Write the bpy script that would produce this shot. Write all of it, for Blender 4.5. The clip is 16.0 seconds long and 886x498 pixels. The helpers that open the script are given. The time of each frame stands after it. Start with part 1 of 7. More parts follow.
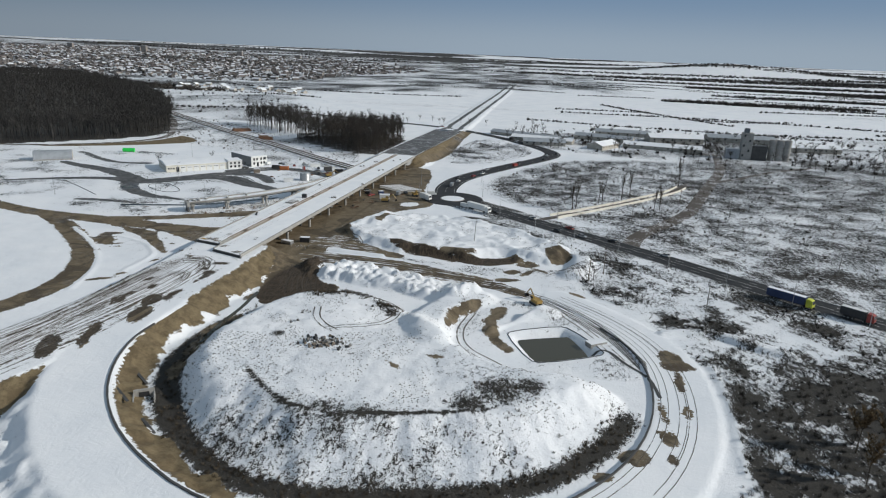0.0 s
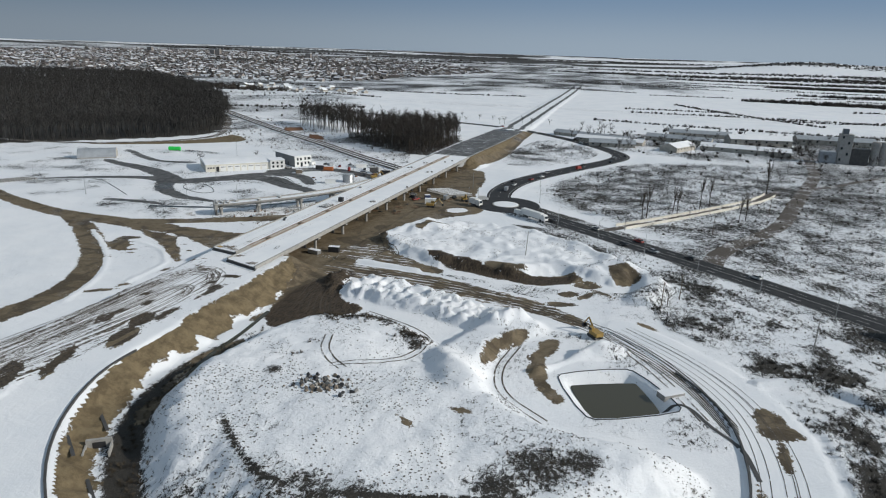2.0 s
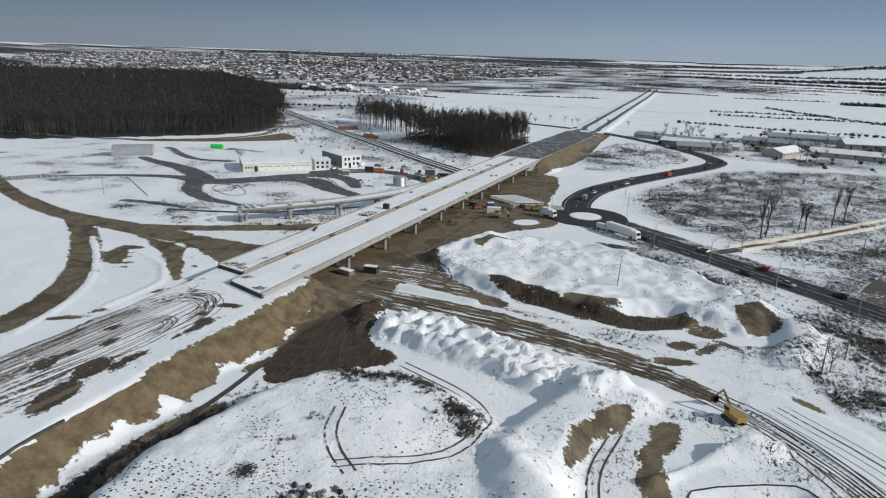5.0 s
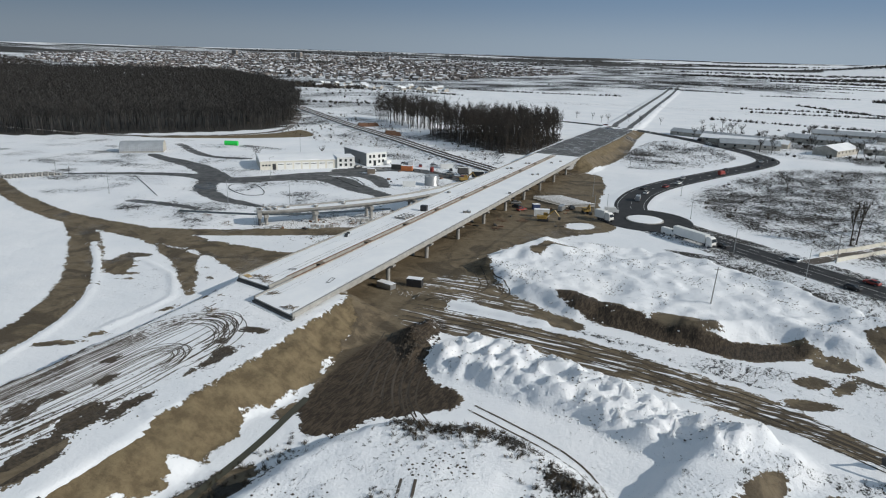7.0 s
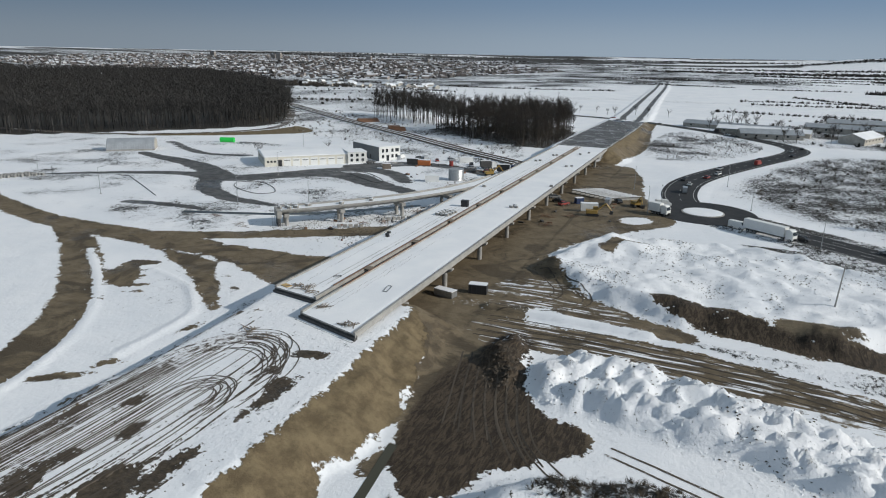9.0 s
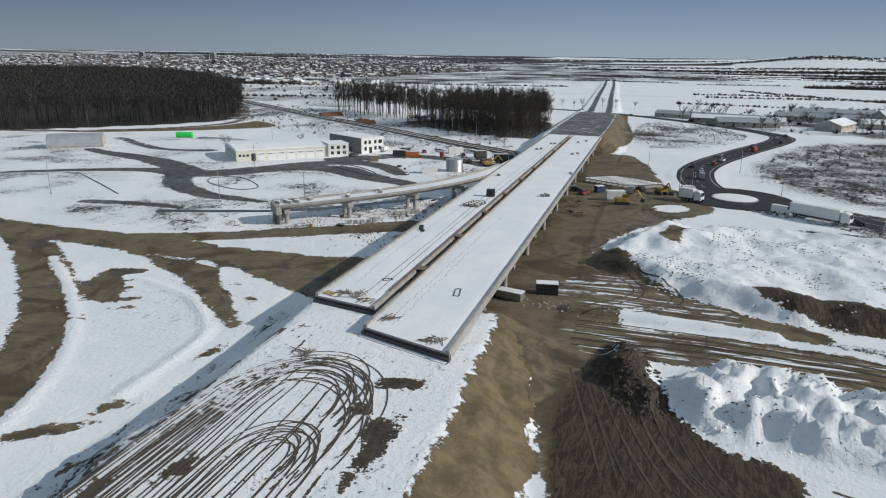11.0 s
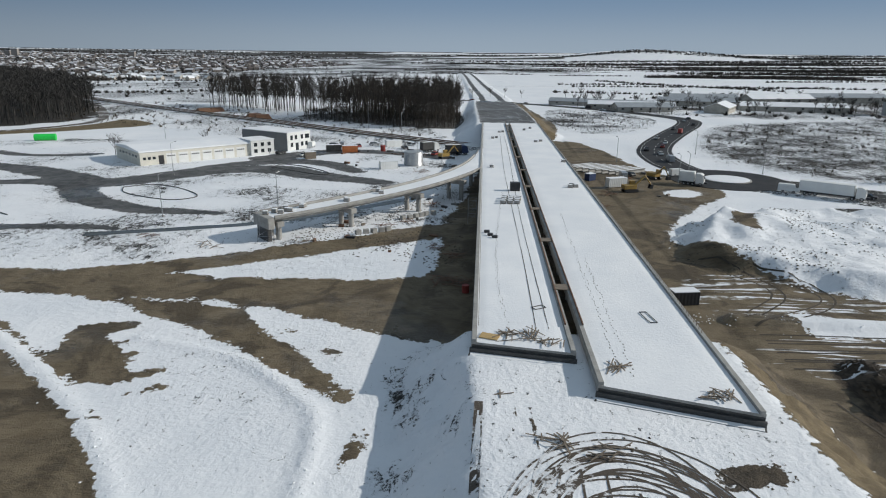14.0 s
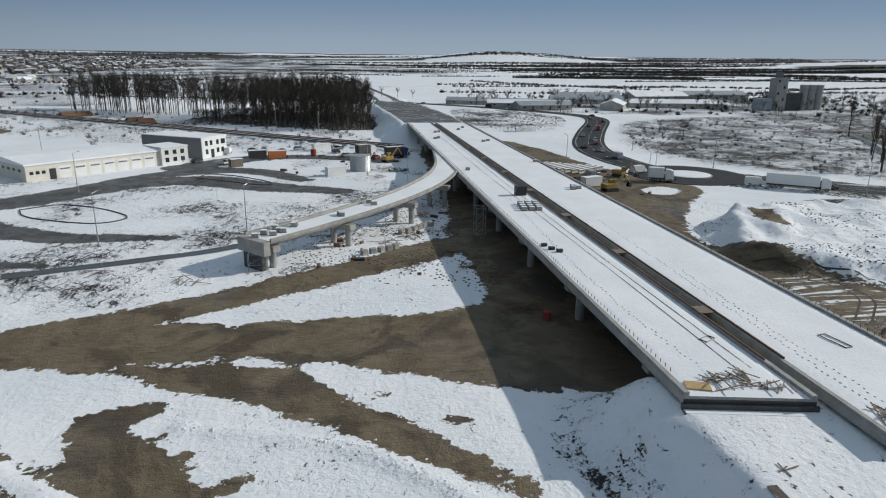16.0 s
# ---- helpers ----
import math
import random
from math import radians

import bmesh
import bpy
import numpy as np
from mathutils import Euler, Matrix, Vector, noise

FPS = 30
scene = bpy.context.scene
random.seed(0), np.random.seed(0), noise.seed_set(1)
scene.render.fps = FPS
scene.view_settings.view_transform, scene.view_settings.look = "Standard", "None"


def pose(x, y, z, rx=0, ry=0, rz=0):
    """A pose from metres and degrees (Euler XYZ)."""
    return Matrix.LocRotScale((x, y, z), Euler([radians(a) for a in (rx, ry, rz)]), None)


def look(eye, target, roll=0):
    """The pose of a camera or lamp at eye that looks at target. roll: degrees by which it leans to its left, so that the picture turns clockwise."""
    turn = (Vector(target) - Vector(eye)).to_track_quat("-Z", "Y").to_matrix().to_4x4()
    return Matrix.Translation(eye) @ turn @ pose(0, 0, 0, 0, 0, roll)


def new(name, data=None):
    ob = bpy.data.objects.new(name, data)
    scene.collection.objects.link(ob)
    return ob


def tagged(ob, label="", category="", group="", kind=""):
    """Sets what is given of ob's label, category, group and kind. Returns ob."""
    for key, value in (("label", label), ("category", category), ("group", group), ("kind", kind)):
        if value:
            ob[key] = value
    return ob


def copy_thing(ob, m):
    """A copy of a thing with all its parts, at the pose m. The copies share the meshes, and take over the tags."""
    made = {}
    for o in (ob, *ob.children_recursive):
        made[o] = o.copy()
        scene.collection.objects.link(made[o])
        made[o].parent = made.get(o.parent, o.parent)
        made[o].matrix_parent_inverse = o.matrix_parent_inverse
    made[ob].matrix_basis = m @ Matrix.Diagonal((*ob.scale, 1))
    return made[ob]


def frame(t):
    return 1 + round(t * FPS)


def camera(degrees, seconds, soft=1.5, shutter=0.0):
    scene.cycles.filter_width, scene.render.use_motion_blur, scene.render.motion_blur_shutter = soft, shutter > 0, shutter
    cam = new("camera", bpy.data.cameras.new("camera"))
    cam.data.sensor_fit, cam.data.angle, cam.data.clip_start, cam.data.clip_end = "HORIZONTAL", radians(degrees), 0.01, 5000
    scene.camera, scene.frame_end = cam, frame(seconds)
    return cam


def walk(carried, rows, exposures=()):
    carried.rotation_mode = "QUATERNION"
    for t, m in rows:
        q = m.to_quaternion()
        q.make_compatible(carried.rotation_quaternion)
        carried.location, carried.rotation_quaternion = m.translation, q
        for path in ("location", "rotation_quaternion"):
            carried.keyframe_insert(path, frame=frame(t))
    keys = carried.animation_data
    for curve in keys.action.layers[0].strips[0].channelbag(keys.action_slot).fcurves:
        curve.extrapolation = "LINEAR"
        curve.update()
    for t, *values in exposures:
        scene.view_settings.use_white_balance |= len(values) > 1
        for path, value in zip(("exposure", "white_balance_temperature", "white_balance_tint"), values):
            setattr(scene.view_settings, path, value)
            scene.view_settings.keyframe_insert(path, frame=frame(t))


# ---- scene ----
cam = camera(69.1, 16.0, soft=1.1)
PATH = [
    (0, (139.043, -229.74, 84.814), (138.648, -227.871, 84.222), 2.3),
    (0.5, (139.924, -220.292, 83.504), (139.474, -218.436, 82.912), 2.5),
    (1, (139.55, -210.833, 81.739), (139.055, -208.987, 81.147), 2.2),
    (1.5, (138.799, -201.33, 80.101), (138.259, -199.497, 79.509), 2.0),
    (2, (137.824, -192.26, 78.613), (137.238, -190.442, 78.02), 1.8),
    (2.5, (136.253, -183.218, 77.07), (135.62, -181.416, 76.476), 1.8),
    (3, (133.478, -174.466, 75.596), (132.803, -172.679, 75.002), 1.7),
    (3.2, (132.217, -171.002, 74.989), (131.53, -169.221, 74.393), 1.7),
    (5.3, (116.95, -135.75, 66.27), (116.175, -133.998, 65.688), 1.7),
    (5.5, (115.003, -132.919, 65.679), (114.225, -131.172, 65.095), 1.7),
    (6, (109.329, -127.599, 64.172), (108.534, -125.86, 63.588), 1.7),
    (6.5, (102.893, -123.168, 62.569), (102.095, -121.43, 61.986), 1.7),
    (7, (96.228, -118.898, 60.761), (95.434, -117.157, 60.179), 1.6),
    (7.5, (89.535, -114.7, 58.712), (88.747, -112.957, 58.131), 1.4),
    (8, (82.368, -110.774, 56.535), (81.586, -109.027, 55.956), 1.3),
    (8.5, (75.021, -107.427, 54.493), (74.251, -105.674, 53.915), 1.1),
    (9, (67.571, -104.136, 52.533), (66.829, -102.371, 51.955), 1.0),
    (9.2, (64.294, -102.875, 52.013), (63.567, -101.105, 51.431), 1.2),
    (11.3, (32.343, -88.59, 42.595), (31.794, -86.754, 42.022), 0.7),
    (11.5, (29.328, -87.437, 42.016), (28.796, -85.597, 41.439), 0.7),
    (12, (21.192, -84.653, 40.545), (20.729, -82.795, 39.968), 0.6),
    (12.5, (12.774, -81.703, 39.609), (12.4, -79.825, 39.031), 0.5),
    (13, (4.461, -78.189, 38.805), (4.183, -76.295, 38.226), 0.5),
    (13.5, (-3.723, -74.141, 38.046), (-3.914, -72.236, 37.468), 0.5),
    (14, (-11.753, -69.838, 37.406), (-11.868, -67.927, 36.829), 0.5),
    (14.5, (-19.675, -65.247, 36.864), (-19.708, -63.333, 36.287), 0.6),
    (15, (-27.145, -60.156, 36.144), (-27.082, -58.241, 35.569), 0.7),
    (15.5, (-34.425, -54.937, 35.329), (-34.253, -53.028, 34.757), 0.7),
    (16, (-41.435, -49.713, 34.569), (-41.137, -47.819, 34.001), 0.7),
]
walk(cam, [(t, look(eye, target, roll)) for t, eye, target, roll in PATH])

# ---- light ----
SUN_FROM = Vector((1.0, 0.12, 0.52)).normalized()
sun_data = bpy.data.lights.new("sun", "SUN")
sun_data.energy, sun_data.angle, sun_data.color = 3.32, radians(0.5), (0.985, 0.95, 0.875)
sun = new("sun", sun_data)
sun.matrix_world = look((0, 0, 300), Vector((0, 0, 300)) - SUN_FROM)
world = bpy.data.worlds.new("sky")
scene.world = world
world.use_nodes = True
wn = world.node_tree.nodes
sky = wn.new("ShaderNodeTexSky")
sky.sky_type, sky.sun_disc = "NISHITA", False
sky.sun_elevation, sky.sun_rotation = math.asin(SUN_FROM.z), math.atan2(SUN_FROM.x, SUN_FROM.y)
sky.air_density, sky.dust_density, sky.ozone_density = 1.3, 0.4, 3.0
# a pale winter haze lies over the clear sky: grey-blue low down, brighter higher up,
# and dimmer on the side away from the sun
coord = wn.new("ShaderNodeTexCoord")
part_z = wn.new("ShaderNodeSeparateXYZ")
haze = wn.new("ShaderNodeValToRGB")
haze.color_ramp.interpolation = "EASE"
for k, (at, c) in enumerate(((0.0, (0.3, 0.38, 0.47)), (0.09, (0.165, 0.255, 0.385)), (0.4, (0.225, 0.29, 0.36)), (1.0, (0.25, 0.325, 0.405)))):
    e = haze.color_ramp.elements[k] if k < 2 else haze.color_ramp.elements.new(at)
    e.position, e.color = at, (*c, 1)
blend = wn.new("ShaderNodeMix")
blend.data_type = "RGBA"
blend.inputs[0].default_value = 0.95
scale = wn.new("ShaderNodeVectorMath")
scale.operation = "SCALE"
scale.inputs["Scale"].default_value = 0.06
wl = world.node_tree.links
wl.new(coord.outputs["Generated"], part_z.inputs[0])
wl.new(part_z.outputs[2], haze.inputs[0])
wl.new(sky.outputs[0], scale.inputs[0])
wl.new(scale.outputs[0], blend.inputs[6])
side = wn.new("ShaderNodeMapRange")
side.interpolation_type = "SMOOTHSTEP"
for key, v in (("From Min", -1.0), ("From Max", 0.0), ("To Min", 0.62), ("To Max", 1.0)):
    side.inputs[key].default_value = v
dim = wn.new("ShaderNodeVectorMath")
dim.operation = "SCALE"
wl.new(part_z.outputs[0], side.inputs["Value"])
wl.new(haze.outputs[0], dim.inputs[0])
wl.new(side.outputs[0], dim.inputs["Scale"])
wl.new(dim.outputs[0], blend.inputs[7])
wl.new(blend.outputs[2], wn["Background"].inputs[0])
wn["Background"].inputs[1].default_value = 1.0
scene.view_settings.exposure = 0.0


# ---- materials ----
class Nodes:
    """A small wrapper to write node trees in a few lines."""

    def __init__(self, name):
        self.mat = bpy.data.materials.new(name)
        self.mat.use_nodes = True
        self.t = self.mat.node_tree
        self.bsdf = self.t.nodes["Principled BSDF"]
        self.pos = self.t.nodes.new("ShaderNodeTexCoord").outputs["Object"]
        self.info = None

    def put(self, socket, value):
        if isinstance(value, bpy.types.NodeSocket):
            self.t.links.new(value, socket)
        elif isinstance(value, tuple) and len(value) == 3 and socket.type == "RGBA":
            socket.default_value = (*value, 1)
        else:
            socket.default_value = value

    def noise(self, scale, detail=4.0, rough=0.6, vec=None, stretch=None, warp=0.0):
        n = self.t.nodes.new("ShaderNodeTexNoise")
        v = vec or self.pos
        if stretch:
            m = self.t.nodes.new("ShaderNodeMapping")
            m.inputs["Scale"].default_value = stretch
            self.put(m.inputs["Vector"], v)
            v = m.outputs[0]
        self.put(n.inputs["Vector"], v)
        n.inputs["Scale"].default_value = scale
        n.inputs["Detail"].default_value = detail
        n.inputs["Roughness"].default_value = rough
        n.inputs["Distortion"].default_value = warp
        return n.outputs[0]

    def math(self, op, a, b=0.0, c=0.0, clamp=False):
        n = self.t.nodes.new("ShaderNodeMath")
        n.operation, n.use_clamp = op, clamp
        for s, v in zip(n.inputs, (a, b, c)):
            self.put(s, v)
        return n.outputs[0]

    def step(self, value, lo, hi):
        """0 below lo, 1 above hi."""
        n = self.t.nodes.new("ShaderNodeMapRange")
        n.interpolation_type = "SMOOTHSTEP"
        for k, v in (("Value", value), ("From Min", lo), ("From Max", hi)):
            self.put(n.inputs[k], v)
        return n.outputs[0]

    def mix(self, f, a, b):
        n = self.t.nodes.new("ShaderNodeMix")
        n.data_type = "RGBA"
        self.put(n.inputs[0], f)
        self.put(n.inputs[6], a)
        self.put(n.inputs[7], b)
        return n.outputs[2]

    def join(self, x, y, z):
        n = self.t.nodes.new("ShaderNodeCombineXYZ")
        for s, v in zip(n.inputs, (x, y, z)):
            self.put(s, v)
        return n.outputs[0]

    def attr(self, name):
        n = self.t.nodes.new("ShaderNodeAttribute")
        n.attribute_name = name
        return n.outputs["Fac"]

    def random(self):
        n = self.t.nodes.new("ShaderNodeObjectInfo")
        return n.outputs["Random"]

    def island(self):
        return self.t.nodes.new("ShaderNodeNewGeometry").outputs["Random Per Island"]

    def up(self):
        g = self.t.nodes.new("ShaderNodeNewGeometry")
        s = self.t.nodes.new("ShaderNodeSeparateXYZ")
        self.put(s.inputs[0], g.outputs["Normal"])
        return s.outputs[2]

    def bump(self, height, dist, strength=1.0):
        n = self.t.nodes.new("ShaderNodeBump")
        n.inputs["Distance"].default_value = dist
        n.inputs["Strength"].default_value = strength
        self.put(n.inputs["Height"], height)
        self.put(self.bsdf.inputs["Normal"], n.outputs[0])

    def done(self, color, rough=0.7, metal=0.0, spec=None):
        self.put(self.bsdf.inputs["Base Color"], color)
        self.put(self.bsdf.inputs["Roughness"], rough)
        self.put(self.bsdf.inputs["Metallic"], metal)
        if spec is not None:
            self.put(self.bsdf.inputs["Specular IOR Level"], spec)
        return self.mat


def plain(name, color, rough=0.6, metal=0.0, vary=0.25, scale=1.5, grain=12.0, bump=0.01, per_object=0.0, per_island=0.0):
    """A surface with stains and grain."""
    n = Nodes(name)
    a = n.noise(scale, 5)
    b = n.noise(grain, 3)
    f = n.math("ADD", n.math("MULTIPLY", a, 0.6), n.math("MULTIPLY", b, 0.4))
    if per_object:
        f = n.math("ADD", f, n.math("MULTIPLY", n.math("SUBTRACT", n.random(), 0.5), per_object))
    if per_island:
        f = n.math("ADD", f, n.math("MULTIPLY", n.math("SUBTRACT", n.island(), 0.5), per_island))
    lo = tuple(c * (1 - vary) for c in color)
    hi = tuple(min(1.0, c * (1 + vary)) for c in color)
    n.bump(b, bump)
    return n.done(n.mix(n.step(f, 0.25, 0.75), lo, hi), rough, metal)


SNOW = (0.82, 0.83, 0.85)


def make_ground_material():
    n = Nodes("snow_and_mud_ground")
    big = n.noise(0.035, 4)
    mid = n.noise(0.22, 6, 0.65, warp=0.6)
    fine = n.noise(1.3, 5, 0.65)
    tiny = n.noise(6.0, 3)
    edge = n.math("ADD", n.math("MULTIPLY", n.math("SUBTRACT", mid, 0.5), 4.2), n.math("MULTIPLY", n.math("SUBTRACT", fine, 0.5), 3.4))
    mud = n.step(n.math("ADD", n.attr("mud"), edge), -0.08, 0.12)
    # bare streaks that follow the embankment's traffic
    lane = n.noise(1.0, 5, 0.62, vec=n.join(n.math("MULTIPLY", n.attr("lane_u"), 0.035), n.math("MULTIPLY", n.attr("lane_v"), 0.6), 0.0), warp=0.15)
    lane = n.math("ADD", n.math("MULTIPLY", lane, 0.75), n.math("MULTIPLY", fine, 0.25))
    mud = n.math("MAXIMUM", mud, n.step(n.math("ADD", lane, n.attr("worn")), 0.60, 0.625))
    streak = n.step(n.noise(1.0, 5, 0.6, stretch=(0.06, 0.75, 1.0), warp=0.25), 0.53, 0.58)
    streak = n.math("MULTIPLY", streak, n.step(n.noise(0.16, 5, 0.65), 0.42, 0.52))
    mud = n.math("MULTIPLY", mud, n.math("SUBTRACT", 1.0, n.math("MULTIPLY", streak, n.step(n.attr("streak"), 0.0, 1.0))))
    bank = n.step(n.math("ADD", n.attr("bank"), n.math("MULTIPLY", edge, 0.95)), -0.15, 0.2)
    pave = n.step(n.math("ADD", n.attr("pave"), n.math("MULTIPLY", edge, 1.2)), -0.1, 0.2)
    # scattered grass and earth that stand through thin snow
    tuft = n.math("ADD", n.math("MULTIPLY", n.noise(3.2, 5, 0.7), 0.4), n.math("MULTIPLY", n.noise(0.85, 7, 0.74, stretch=(1.0, 0.6, 1.0), warp=0.8), 0.6))
    scrub = n.step(n.math("SUBTRACT", n.math("ADD", n.attr("scrub"), tuft), 1.0), -0.02, 0.035)
    snow = n.mix(n.step(big, 0.3, 0.7), (0.77, 0.79, 0.82), (0.86, 0.865, 0.88))
    snow = n.mix(n.math("MULTIPLY", n.step(fine, 0.55, 0.75), 0.25), snow, (0.66, 0.67, 0.69))
    grass = n.mix(n.step(tiny, 0.35, 0.65), (0.022, 0.021, 0.020), (0.07, 0.063, 0.053))
    earth = n.mix(n.step(mid, 0.35, 0.65), (0.14, 0.109, 0.07), (0.2, 0.158, 0.105))
    earth = n.mix(n.math("MULTIPLY", n.step(n.noise(0.07, 6, 0.65, warp=1.5), 0.48, 0.6), 0.75), earth, (0.07, 0.055, 0.038))
    churn = n.noise(1.0, 5, 0.7, stretch=(0.25, 1.1, 1.0), warp=1.2)
    earth = n.mix(n.math("MULTIPLY", n.step(churn, 0.52, 0.66), 0.45), earth, (0.06, 0.046, 0.032))
    earth = n.mix(n.step(n.math("ADD", n.attr("dark"), n.math("MULTIPLY", edge, 0.5)), -0.5, 0.8), earth, n.mix(n.step(n.noise(1.0, 5, 0.7, stretch=(1.6, 0.35, 1.0), warp=1.0), 0.4, 0.62), (0.032, 0.024, 0.017), (0.088, 0.066, 0.046)))
    earth = n.mix(n.step(n.attr("worn"), -0.5, -0.3), earth, n.mix(n.step(fine, 0.35, 0.65), (0.045, 0.036, 0.027), (0.10, 0.079, 0.056)))
    tan = n.mix(n.step(n.noise(0.3, 8, 0.74), 0.36, 0.64), (0.12, 0.09, 0.053), (0.22, 0.17, 0.10))
    tan = n.mix(n.math("MULTIPLY", n.step(tiny, 0.55, 0.7), 0.5), tan, (0.08, 0.06, 0.038))
    wet = n.mix(n.step(mid, 0.4, 0.6), (0.075, 0.078, 0.08), (0.13, 0.13, 0.13))
    c = n.mix(scrub, snow, grass)
    c = n.mix(pave, c, wet)
    c = n.mix(bank, c, tan)
    c = n.mix(mud, c, earth)
    puddle = n.math("MULTIPLY", n.step(big, 0.52, 0.64), n.math("MULTIPLY", n.math("MAXIMUM", mud, pave), n.math("SUBTRACT", 1.0, n.step(n.attr("dark"), -1.0, 0.5))))
    rough = n.math("SUBTRACT", 0.72, n.math("MULTIPLY", puddle, 0.45))
    bare = n.math("MAXIMUM", n.math("MAXIMUM", mud, scrub), n.math("MULTIPLY", bank, 0.9))
    drift = n.math("ADD", n.math("MULTIPLY", mid, 0.5), n.math("MULTIPLY", fine, n.math("ADD", 0.2, n.math("MULTIPLY", n.step(n.attr("scrub"), 0.33, 0.5), 0.6))))
    relief = n.math("ADD", drift, n.math("MULTIPLY", n.math("MULTIPLY", n.math("ADD", tiny, churn), bare), 0.3))
    relief = n.math("SUBTRACT", relief, n.math("MULTIPLY", n.math("MAXIMUM", mud, pave), 0.25))
    n.bump(n.math("SUBTRACT", relief, n.math("MULTIPLY", puddle, 0.4)), 0.4, 1.0)
    return n.done(c, rough, spec=0.2)


def make_snow(name, tint=1.0):
    n = Nodes(name)
    big, fine = n.noise(0.12, 5), n.noise(2.2, 5)
    c = n.mix(n.step(big, 0.3, 0.7), (0.79 * tint, 0.805 * tint, 0.83 * tint), (0.87 * tint, 0.875 * tint, 0.885 * tint))
    c = n.mix(n.math("MULTIPLY", n.step(fine, 0.66, 0.76), 0.35), c, (0.45, 0.44, 0.43))
    n.bump(fine, 0.06)
    return n.done(c, 0.7, spec=0.25)


def make_twig(name, a, b):
    n = Nodes(name)
    f = n.math("ADD", n.math("MULTIPLY", n.island(), 0.5), n.math("MULTIPLY", n.noise(0.09, 4), 0.5))
    return n.done(n.mix(n.step(f, 0.3, 0.7), a, b), 0.9, spec=0.1)


def make_asphalt():
    n = Nodes("wet_dark_asphalt")
    a, b = n.noise(0.3, 5), n.noise(9.0, 3)
    c = n.mix(n.step(a, 0.3, 0.7), (0.024, 0.025, 0.027), (0.05, 0.05, 0.052))
    c = n.mix(n.math("MULTIPLY", n.step(n.noise(1.2, 6, 0.7), 0.62, 0.7), 0.5), c, (0.10, 0.095, 0.09))
    n.bump(b, 0.01)
    return n.done(c, n.math("ADD", 0.62, n.math("MULTIPLY", a, 0.3)), spec=0.2)


def make_track():
    n = Nodes("churned_mud_in_snow")
    f = n.math("ADD", n.noise(0.8, 6, 0.7), n.math("MULTIPLY", n.math("SUBTRACT", n.noise(0.07, 3), 0.5), 0.7))
    c = n.mix(n.step(f, 0.36, 0.44), (0.74, 0.74, 0.75), (0.08, 0.062, 0.046))
    n.bump(n.noise(5.0, 3), 0.05)
    return n.done(c, 0.65)


M_GROUND = make_ground_material()
M_SNOW = make_snow("snow_cover")
M_ASPHALT = make_asphalt()
M_TRACK = make_track()
M_CONC = plain("grey_concrete", (0.33, 0.32, 0.30), 0.75, vary=0.3, scale=0.6, grain=6)
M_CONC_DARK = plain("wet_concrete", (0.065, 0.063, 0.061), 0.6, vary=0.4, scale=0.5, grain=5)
M_STEEL = plain("galvanised_steel", (0.42, 0.43, 0.44), 0.45, 0.8, vary=0.2)
M_RUST = plain("rusty_steel", (0.16, 0.085, 0.05), 0.75, vary=0.4, scale=3)
M_WOOD = plain("weathered_timber", (0.19, 0.155, 0.12), 0.75, vary=0.4, scale=2)
M_PLY = plain("new_plywood", (0.50, 0.34, 0.15), 0.6, vary=0.15, scale=3)
M_BLACK = plain("black_plastic", (0.03, 0.03, 0.032), 0.5)
M_RUBBER = plain("tyre_rubber", (0.025, 0.025, 0.025), 0.85)
M_WHITE = plain("white_panel", (0.74, 0.74, 0.72), 0.5, vary=0.08, scale=0.4)
M_CREAM = plain("cream_render", (0.66, 0.63, 0.55), 0.75, vary=0.12, scale=0.5)
M_GREY = plain("slate_grey_cladding", (0.13, 0.145, 0.16), 0.5, vary=0.12, scale=0.4)
M_GLASS = plain("dark_window_glass", (0.03, 0.035, 0.04), 0.12, vary=0.2, bump=0.0)
M_ORANGE = plain("orange_container_paint", (0.55, 0.17, 0.05), 0.5, vary=0.25)
M_GREEN = plain("bright_green_paint", (0.02, 0.60, 0.08), 0.45, vary=0.15)
M_YELLOW = plain("machine_yellow_paint", (0.34, 0.22, 0.06), 0.5, vary=0.25)
M_BLUE = plain("dark_blue_tarpaulin", (0.03, 0.05, 0.12), 0.5, vary=0.2)
M_RED = plain("dull_red_paint", (0.30, 0.05, 0.04), 0.5, vary=0.25)
M_LIME = plain("lime_cab_paint", (0.55, 0.58, 0.06), 0.4, vary=0.1)
M_SILVER = plain("silver_car_paint", (0.45, 0.46, 0.47), 0.3, 0.5, vary=0.05)
M_LINE = plain("worn_road_paint", (0.55, 0.55, 0.53), 0.6, vary=0.4, scale=3)
M_BARK = make_twig("bare_bark", (0.045, 0.036, 0.03), (0.10, 0.085, 0.07))
M_TWIG = make_twig("bare_twigs", (0.036, 0.033, 0.031), (0.088, 0.078, 0.069))
M_FOREST = make_twig("forest_twigs", (0.03, 0.03, 0.03), (0.078, 0.074, 0.07))
M_BUSH = make_twig("dry_bush_twigs", (0.045, 0.037, 0.030), (0.12, 0.098, 0.07))
M_THICKET = make_twig("dark_thicket_twigs", (0.022, 0.02, 0.019), (0.06, 0.053, 0.045))
M_CLOD = plain("dark_earth_clods", (0.06, 0.047, 0.034), 0.85, vary=0.4, per_island=0.5)
M_REED = make_twig("brown_dry_leaves", (0.09, 0.06, 0.03), (0.2, 0.14, 0.08))
M_SHED = plain("dull_metal_sheet", (0.38, 0.40, 0.42), 0.5, 0.3, vary=0.2, scale=0.3)
